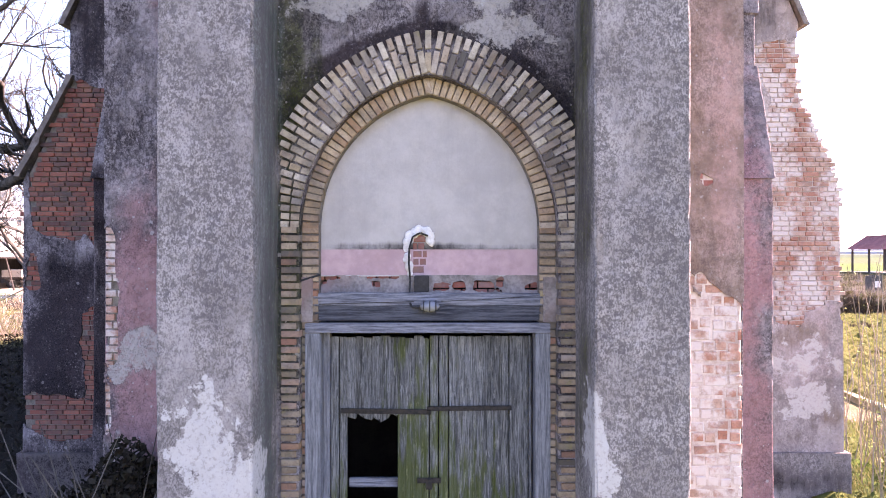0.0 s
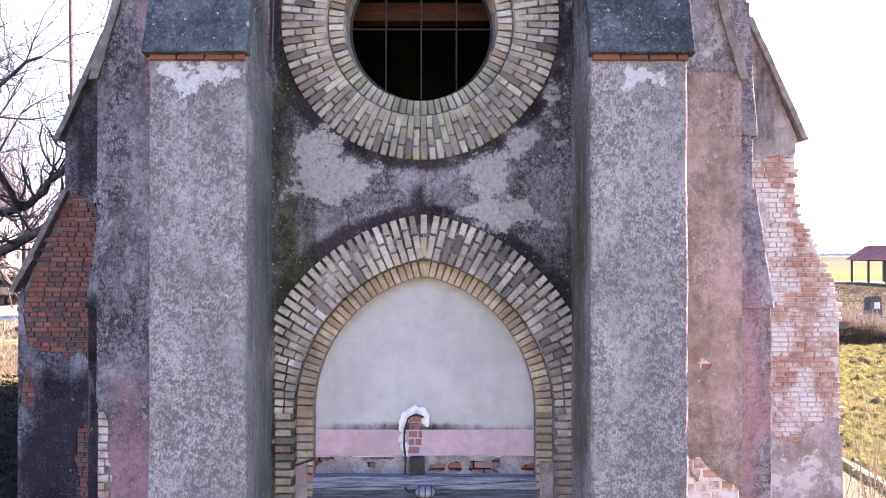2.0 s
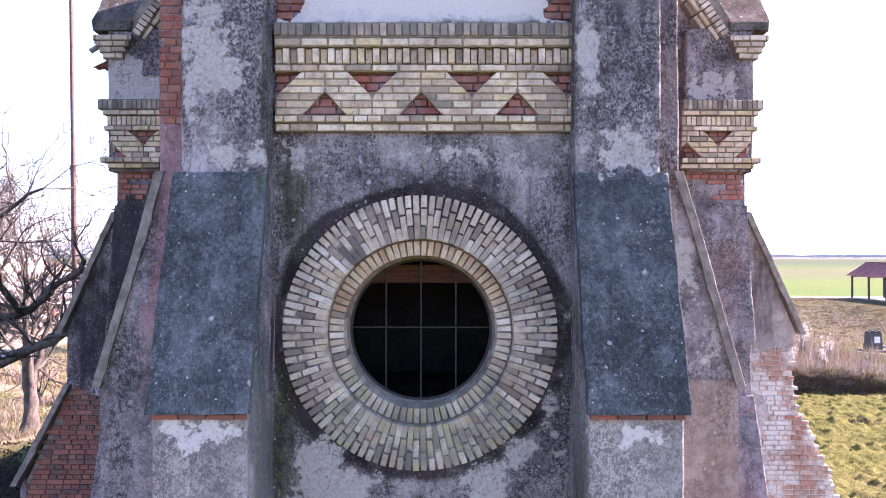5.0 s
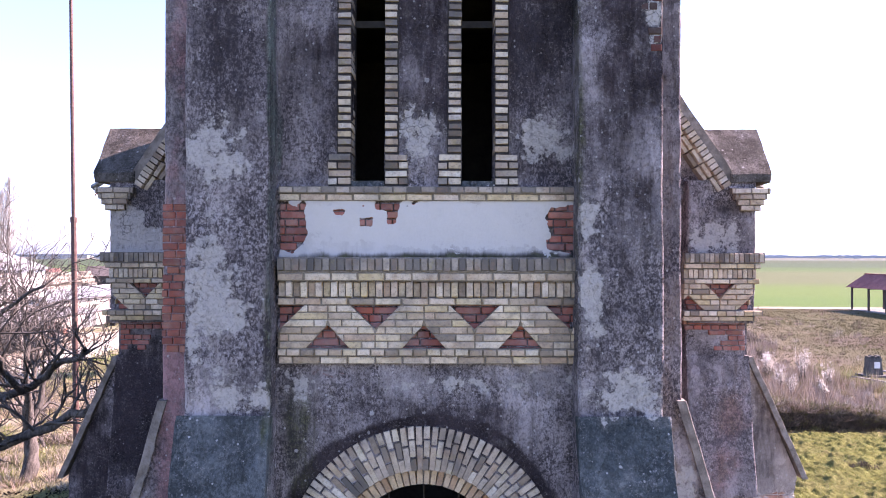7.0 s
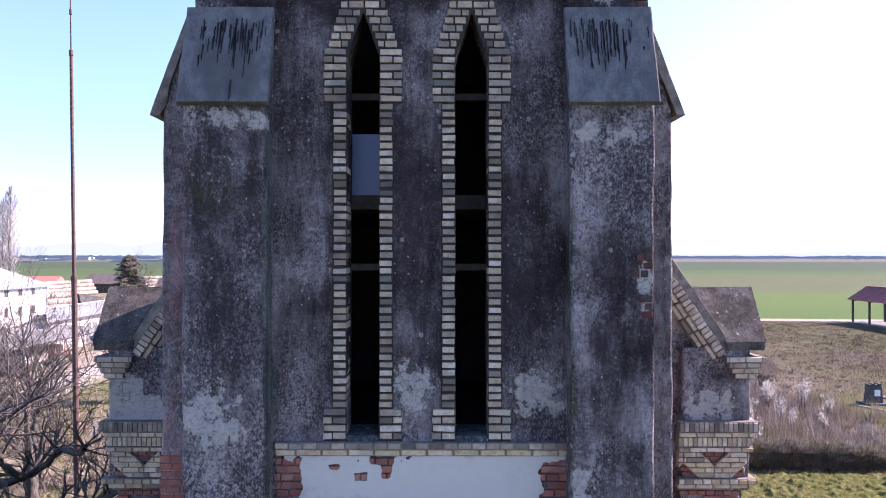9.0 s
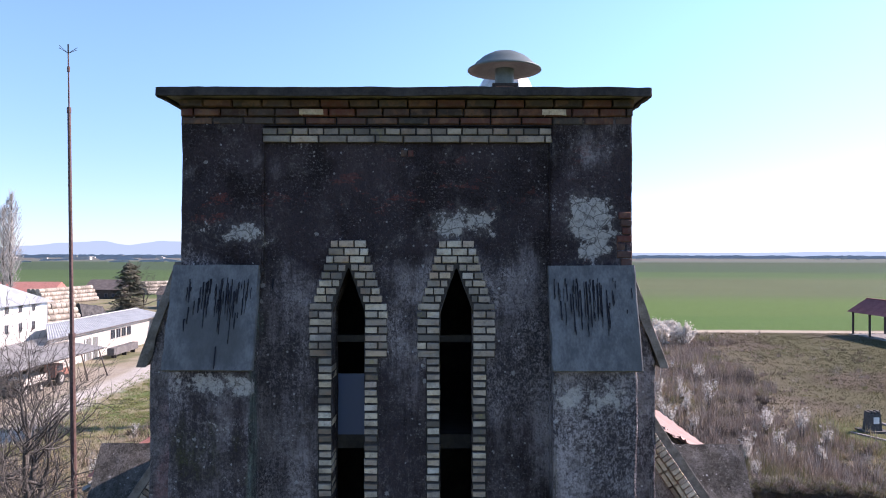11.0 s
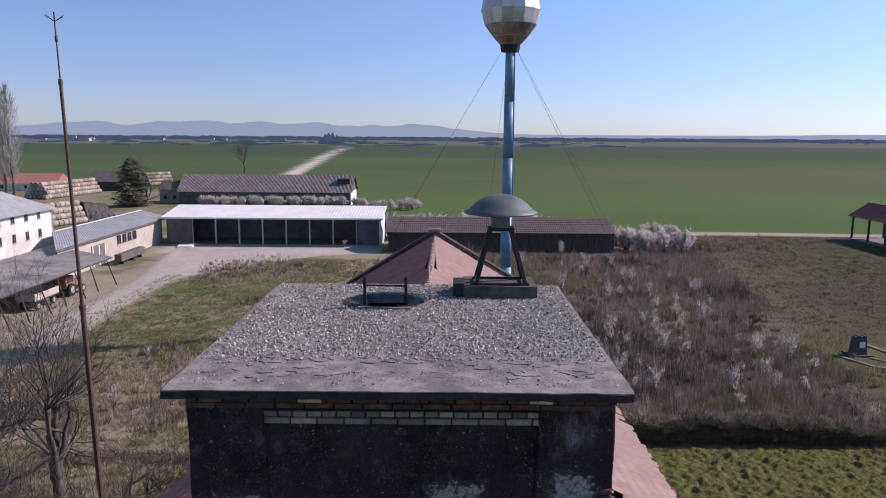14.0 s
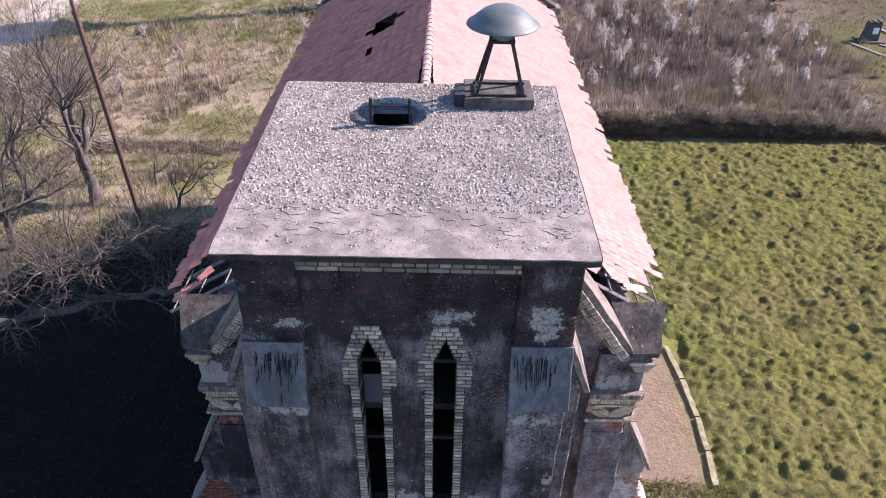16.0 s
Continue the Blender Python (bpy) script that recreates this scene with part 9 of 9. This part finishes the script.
# meadow on the right beyond the brush
rng = np.random.default_rng(24)
n = 20000
x, y = rng.uniform(14, 98, n), 38 + 98 * rng.random(n) ** 1.15
k = vnoise(np.stack([x, y, 0 * x + 9], 1), 0.07, 4)
keep = (k > 0.3) & wild_place(x, y)
x, y, k = x[keep], y[keep], k[keep]
V, F = stems(rng, np.stack([x, y, 0 * x - 0.03], 1), 0.1 + 0.3 * (k - 0.3), np.full(len(x), 0.06), 0.55, 8, np.full(len(x), 0.35))
tagged(fast("meadow_grass", V, F, MEADOW), "rough olive meadow grass", "grass", kind="stuff")
# lawn: hummocky turf, with fine blades over it
def off_apron(x, y):
    """Above zero outside the worn apron beside the nave."""
    return np.maximum(np.abs((x - 8.2) / 2.75), np.abs((y - 12.2) / 4.3)) - 1.0


tx, ty = np.meshgrid(np.arange(5.4, 48.2, 0.105), np.arange(-2.4, 36.9, 0.105))
shape_ = tx.shape
x, y = tx.ravel(), ty.ravel()
P = np.stack([x, y, 0 * x], 1)
hump = 0.4 * vnoise(P, 1.7, 2) + 0.6 * vnoise(P * np.array([1, 1.25, 1]) + 21, 3.3, 2)
low_ = vnoise(P + 40, 0.22, 3)
rise_ = np.clip((hump - 0.36) / 0.34, 0, 1.2) * (0.19 + 0.16 * low_) + 0.15 * (vnoise(P + 9, 6.5, 1) - 0.5)
fade = np.clip(np.minimum.reduce([(x - 5.4) / 0.8, (48.2 - x) / 3, (y + 2.4) / 1.0, (36.8 - y) / 0.8, off_apron(x, y) * 4.0]), 0, 1)
z = -0.1 + fade * (0.1 + rise_)
idx_ = np.arange(len(x)).reshape(shape_)
quads_ = np.stack([idx_[:-1, :-1], idx_[:-1, 1:], idx_[1:, 1:], idx_[1:, :-1]], -1).reshape(-1, 4)
turf = fast("lawn", np.stack([x, y, z], 1), quads_, GROUND)
turf.data.polygons.foreach_set("use_smooth", [True] * len(turf.data.polygons))
k1, k2 = smooth(0.36, 0.62, low_)[:, None], smooth(0.42, 0.7, vnoise(P + 77, 0.9, 3))[:, None]
green_ = np.array([0.066, 0.112, 0.027]) * smooth(17, 8, x)[:, None] + np.array([0.116, 0.122, 0.04]) * (1 - smooth(17, 8, x)[:, None])
tone_ = green_ * (1 - 0.5 * k1) + np.array([0.12, 0.112, 0.05]) * 0.5 * k1
tone_ = tone_ * (1 - 0.3 * k2) + np.array([0.138, 0.124, 0.062]) * 0.3 * k2
turf.data.attributes.new("tone", "FLOAT_COLOR", "POINT").data.foreach_set("color", np.concatenate([tone_, np.ones((len(x), 1))], 1).astype(np.float32).ravel())
tagged(turf, "hummocky yellow-green spring lawn", "lawn", kind="structure")
rng = np.random.default_rng(15)
n = 60000
x, y = rng.uniform(5.8, 47, n), rng.uniform(-2, 36, n)
ix, iy = np.clip(((x - 5.4) / 0.105).astype(int), 0, shape_[1] - 1), np.clip(((y + 2.4) / 0.105).astype(int), 0, shape_[0] - 1)
ground_z = z.reshape(shape_)[iy, ix]
tall = hump.reshape(shape_)[iy, ix]
keep = (off_apron(x, y) > 0.05) & (rng.random(n) < 0.25 + 1.2 * np.clip(tall - 0.35, 0, 1))
x, y, ground_z, tall = x[keep], y[keep], ground_z[keep], tall[keep]
hue = rng.random(len(x))
for m, mat_, lab in ((hue > 0.3, LAWN, "fine yellow-green blades over the turf"), (hue <= 0.3, GRASSMAT, "duller blades among the spring grass")):
    V, F = clumps(rng, np.stack([x[m], y[m], ground_z[m] - 0.02], 1), np.full(m.sum(), 0.13), 0.08 + 0.16 * rng.random(m.sum()) * (0.4 + tall[m]), 12, 0.011, 0.7)
    tagged(fast("lawn_tufts", V, F, mat_), lab, "grass", kind="stuff")
rng = np.random.default_rng(26)
for cx_, cy_, big_ in ((24.5, 24.1, 0.55), (17.9, 18.1, 0.45), (15.6, 26.6, 0.6), (22.0, 29.5, 0.4)):
    V, F = clumps(rng, np.stack([cx_ + rng.normal(0, 0.3, 9), cy_ + rng.normal(0, 0.2, 9), np.zeros(9) - 0.03], 1), np.full(9, 0.3), np.full(9, big_), 40, 0.018)
    tagged(fast("weed_tussock", V, F, BUSHES[4] if cx_ < 20 else BUSHES[3]), "dark clump of weeds standing in the lawn", "weeds", "weed tussocks")
rng = np.random.default_rng(16)
n = 9000
x, y = np.concatenate([rng.uniform(-40, -21, n), rng.uniform(6.6, 12, 2500), rng.uniform(-40, -14, 4000)]), np.concatenate([rng.uniform(2, 36, n), rng.uniform(2, 9, 2500), rng.uniform(55, 92, 4000)])
V, F = stems(rng, np.stack([x, y, 0 * x - 0.04], 1), rng.uniform(0.12, 0.35, len(x)), np.full(len(x), 0.05), 0.4, 5, np.full(len(x), 0.16))
tagged(fast("rank_grass", V, F, GRASSMAT), "rank green grass among old weeds", "grass", kind="stuff")


# blossoming shrubs
def blossom_shrub(seed, height, wide=0.26, petals=20, petal=0.06):
    rng = np.random.default_rng(seed)
    t = thing("blossoming_shrub", "shrub white with early blossom among the brush", "shrub", "blossoming shrubs")
    r = random.Random(seed)
    tw = Wood()
    tips = []
    for k in range(16):
        a = r.uniform(0, 6.28)
        d = Vector((math.cos(a) * r.uniform(0.03, wide), math.sin(a) * r.uniform(0.03, wide), 1)).normalized()
        L = height * r.uniform(0.6, 1.05)
        p = Vector((r.gauss(0, 0.12), r.gauss(0, 0.12), 0))
        q = p + d * L + Vector((r.gauss(0, 0.1), r.gauss(0, 0.1), 0))
        tw.limb([p, p.lerp(q, 0.5) + Vector((r.gauss(0, 0.05), r.gauss(0, 0.05), 0)), q], [0.025, 0.016, 0.006], 3)
        tips.append((p, q))
        for _ in range(4):
            s_ = p.lerp(q, r.uniform(0.35, 0.9))
            e = s_ + Vector((r.gauss(0, 0.16), r.gauss(0, 0.16), r.uniform(0.15, 0.5))) * (height / 2.2)
            tw.limb([s_, e], [0.012, 0.004], 3)
            tips.append((s_, e))
    raw("branchwork", tw.v, tw.f, TWIG, t)
    V, F = [], []
    for p, q in tips:
        for _ in range(petals):
            c = p.lerp(q, 0.25 + 0.75 * r.random()) + Vector((r.gauss(0, 0.05), r.gauss(0, 0.05), r.gauss(0, 0.05)))
            s_ = r.uniform(0.5, 1.0) * petal
            u, v = Vector((r.gauss(0, 1), r.gauss(0, 1), r.gauss(0, 1))).normalized() * s_, Vector((r.gauss(0, 1), r.gauss(0, 1), r.gauss(0, 1))).normalized() * s_
            i = len(V)
            V += [c - u, c + v, c + u]
            F.append((i, i + 1, i + 2))
    raw("blossom", V, F, PETAL, t, "white petals along the twigs")
    return t


kinds = [blossom_shrub(80, 2.6), blossom_shrub(81, 3.2), blossom_shrub(82, 2.2)]
spots = [(14.4, 48.2), (13.8, 51.9), (17.0, 46.0), (23.3, 46.4), (31.1, 53.5), (29, 55.5), (24.4, 62.8), (19.6, 108.6), (21.7, 97.6), (24.3, 71.3), (15.5, 81.6), (32, 81), (16.4, 59.6), (28, 66), (21, 57), (-31.4, 41), (20, 76), (26, 88)]
sr = random.Random(33)
spots += [(sr.uniform(11, 34), 40 + 68 * sr.random() ** 1.1) for _ in range(46)]
spots += [(sr.uniform(-30, -12), sr.uniform(40, 60)) for _ in range(5)]
rr = random.Random(90)
for i, (x, y) in enumerate(spots):
    m = pose(x, y, 0, 0, 0, rr.uniform(0, 360))
    if i < 3:
        kinds[i].matrix_basis = m
    else:
        c = copy_thing(kinds[i % 3], m)
        if i > 17:
            sc = sr.uniform(0.4, 0.85)
            c.scale = (sc, sc, sc)
big = []
for i in range(30):
    big.append((-70 + i * 1.45 + rr.uniform(-0.6, 0.6), 189 + rr.uniform(-3, 3), 1.7))
for i in range(16):
    big.append((-10 + i * 1.9 + rr.uniform(-1, 1), 131 + rr.uniform(-3, 3), rr.uniform(2.2, 3.1)))
for i in range(15):
    big.append((31 + rr.uniform(0, 12), 118 + rr.uniform(-4, 10), rr.uniform(1.5, 2.4)))
for i in range(12):
    big.append((-25 + i * 1.6, 186 + rr.uniform(-6, 3), rr.uniform(1.2, 1.8)))
wide_kind = blossom_shrub(84, 2.0, 0.75, 46, 0.085)
for i, (x, y, sc) in enumerate(big):
    if i == 0:
        wide_kind.matrix_basis = pose(x, y, 0, 0, 0, 40)
        continue
    c = copy_thing(wide_kind, pose(x, y, 0, 0, 0, rr.uniform(0, 360)))
    c.scale = (sc, sc, sc)

# leaf layer added over the shaded ground beside the nave, to keep it dark
rng = np.random.default_rng(27)
n = 24000
x, y = rng.uniform(-25, -6.2, n), rng.uniform(-3, 25.5, n)
h = 0.35 * vnoise(np.stack([x, y, 0 * x + 8], 1), 0.7, 3)
c0 = np.stack([x, y, h * rng.uniform(0.3, 1.0, n)], 1)
u, v = rng.normal(0, 1, (n, 3)), rng.normal(0, 1, (n, 3))
u *= (rng.uniform(0.05, 0.12, n) / np.linalg.norm(u, axis=1))[:, None]
v *= (rng.uniform(0.05, 0.12, n) / np.linalg.norm(v, axis=1))[:, None]
V = np.stack([c0 - u, c0 + v, c0 + u], 1).reshape(-1, 3)
tagged(fast("ground_ivy", V, np.arange(len(V)).reshape(-1, 3), WEEDLEAF), "dark leaves added over the shaded ground beside the nave", "ivy", kind="stuff")
# rank bush by the right plinth and ivy by the left one
rng = np.random.default_rng(18)
r = random.Random(19)
reeds = thing("reed_thicket", "tall thin budding stems beside the buttress", "shrub")
canes = Wood()
V, F = [], []
for _ in range(110):
    p = Vector((r.uniform(6.65, 9.4), r.uniform(3.3, 6.0), -0.05))
    q = p + Vector((r.gauss(0, 0.35), r.gauss(0, 0.3), r.uniform(1.4, 4.3)))
    mid = p.lerp(q, 0.5) + Vector((r.gauss(0, 0.08), r.gauss(0, 0.08), 0))
    canes.limb([p, mid, q], [0.011, 0.009, 0.004], 3)
    for _ in range(14):
        t_ = r.uniform(0.15, 1.0)
        c = p.lerp(mid, 2 * t_) if t_ < 0.5 else mid.lerp(q, 2 * t_ - 1)
        c = c + Vector((r.gauss(0, 0.06), r.gauss(0, 0.06), r.gauss(0, 0.05)))
        s_ = r.uniform(0.018, 0.042)
        u, v = Vector((r.gauss(0, 1), r.gauss(0, 1), r.gauss(0, 1))).normalized() * s_, Vector((r.gauss(0, 1), r.gauss(0, 1), r.gauss(0, 1))).normalized() * s_
        i = len(V)
        V += [c - u, c + v, c + u]
        F.append((i, i + 1, i + 2))
raw("branchwork", canes.v, canes.f, REEDCANE, reeds, "thin tan stems")
raw("young_leaves", V, F, YOUNG, reeds, "first light green leaves")
for x0, x1, y0, y1, h, nm in ((-3.4, -2.3, -0.75, 0.05, 2.2, 7600), (-4.8, -3.2, 0.3, 2.4, 1.3, 3500)):
    ivy = thing("ivy_bush", "dark evergreen ivy bush against the tower's foot", "shrub", "ivy bushes")
    V, F = [], []
    for _ in range(nm):
        u0, v0 = r.random(), r.random()
        top_ = h * (0.55 + 0.45 * math.sin(math.pi * u0)) * (1 - 0.35 * abs(v0 - 0.6))
        c = Vector((x0 + (x1 - x0) * u0, y0 + (y1 - y0) * v0, top_ * r.random() ** 0.5))
        s_ = r.uniform(0.018, 0.04)
        a, b = Vector((r.gauss(0, 1), r.gauss(0, 1), r.gauss(0, 1))).normalized() * s_, Vector((r.gauss(0, 1), r.gauss(0, 1), r.gauss(0, 1))).normalized() * s_
        i = len(V)
        V += [c - a, c + b, c + a, c - b]
        F.append((i, i + 1, i + 2, i + 3))
    raw("leaves", V, F, WEEDLEAF, ivy)
    tw = Wood()
    for _ in range(40):
        p = Vector((r.uniform(x0, x1), r.uniform(y0, y1), 0))
        q = p + Vector((r.gauss(0, 0.3), r.gauss(0, 0.2) - 0.1, h * r.uniform(0.6, 1.15)))
        tw.limb([p, p.lerp(q, 0.6) + Vector((0.05, -0.05, 0.1)), q + Vector((r.gauss(0, 0.2), 0, -0.15))], [0.012, 0.009, 0.004], 3)
    raw("branchwork", tw.v, tw.f, TWIG, ivy)
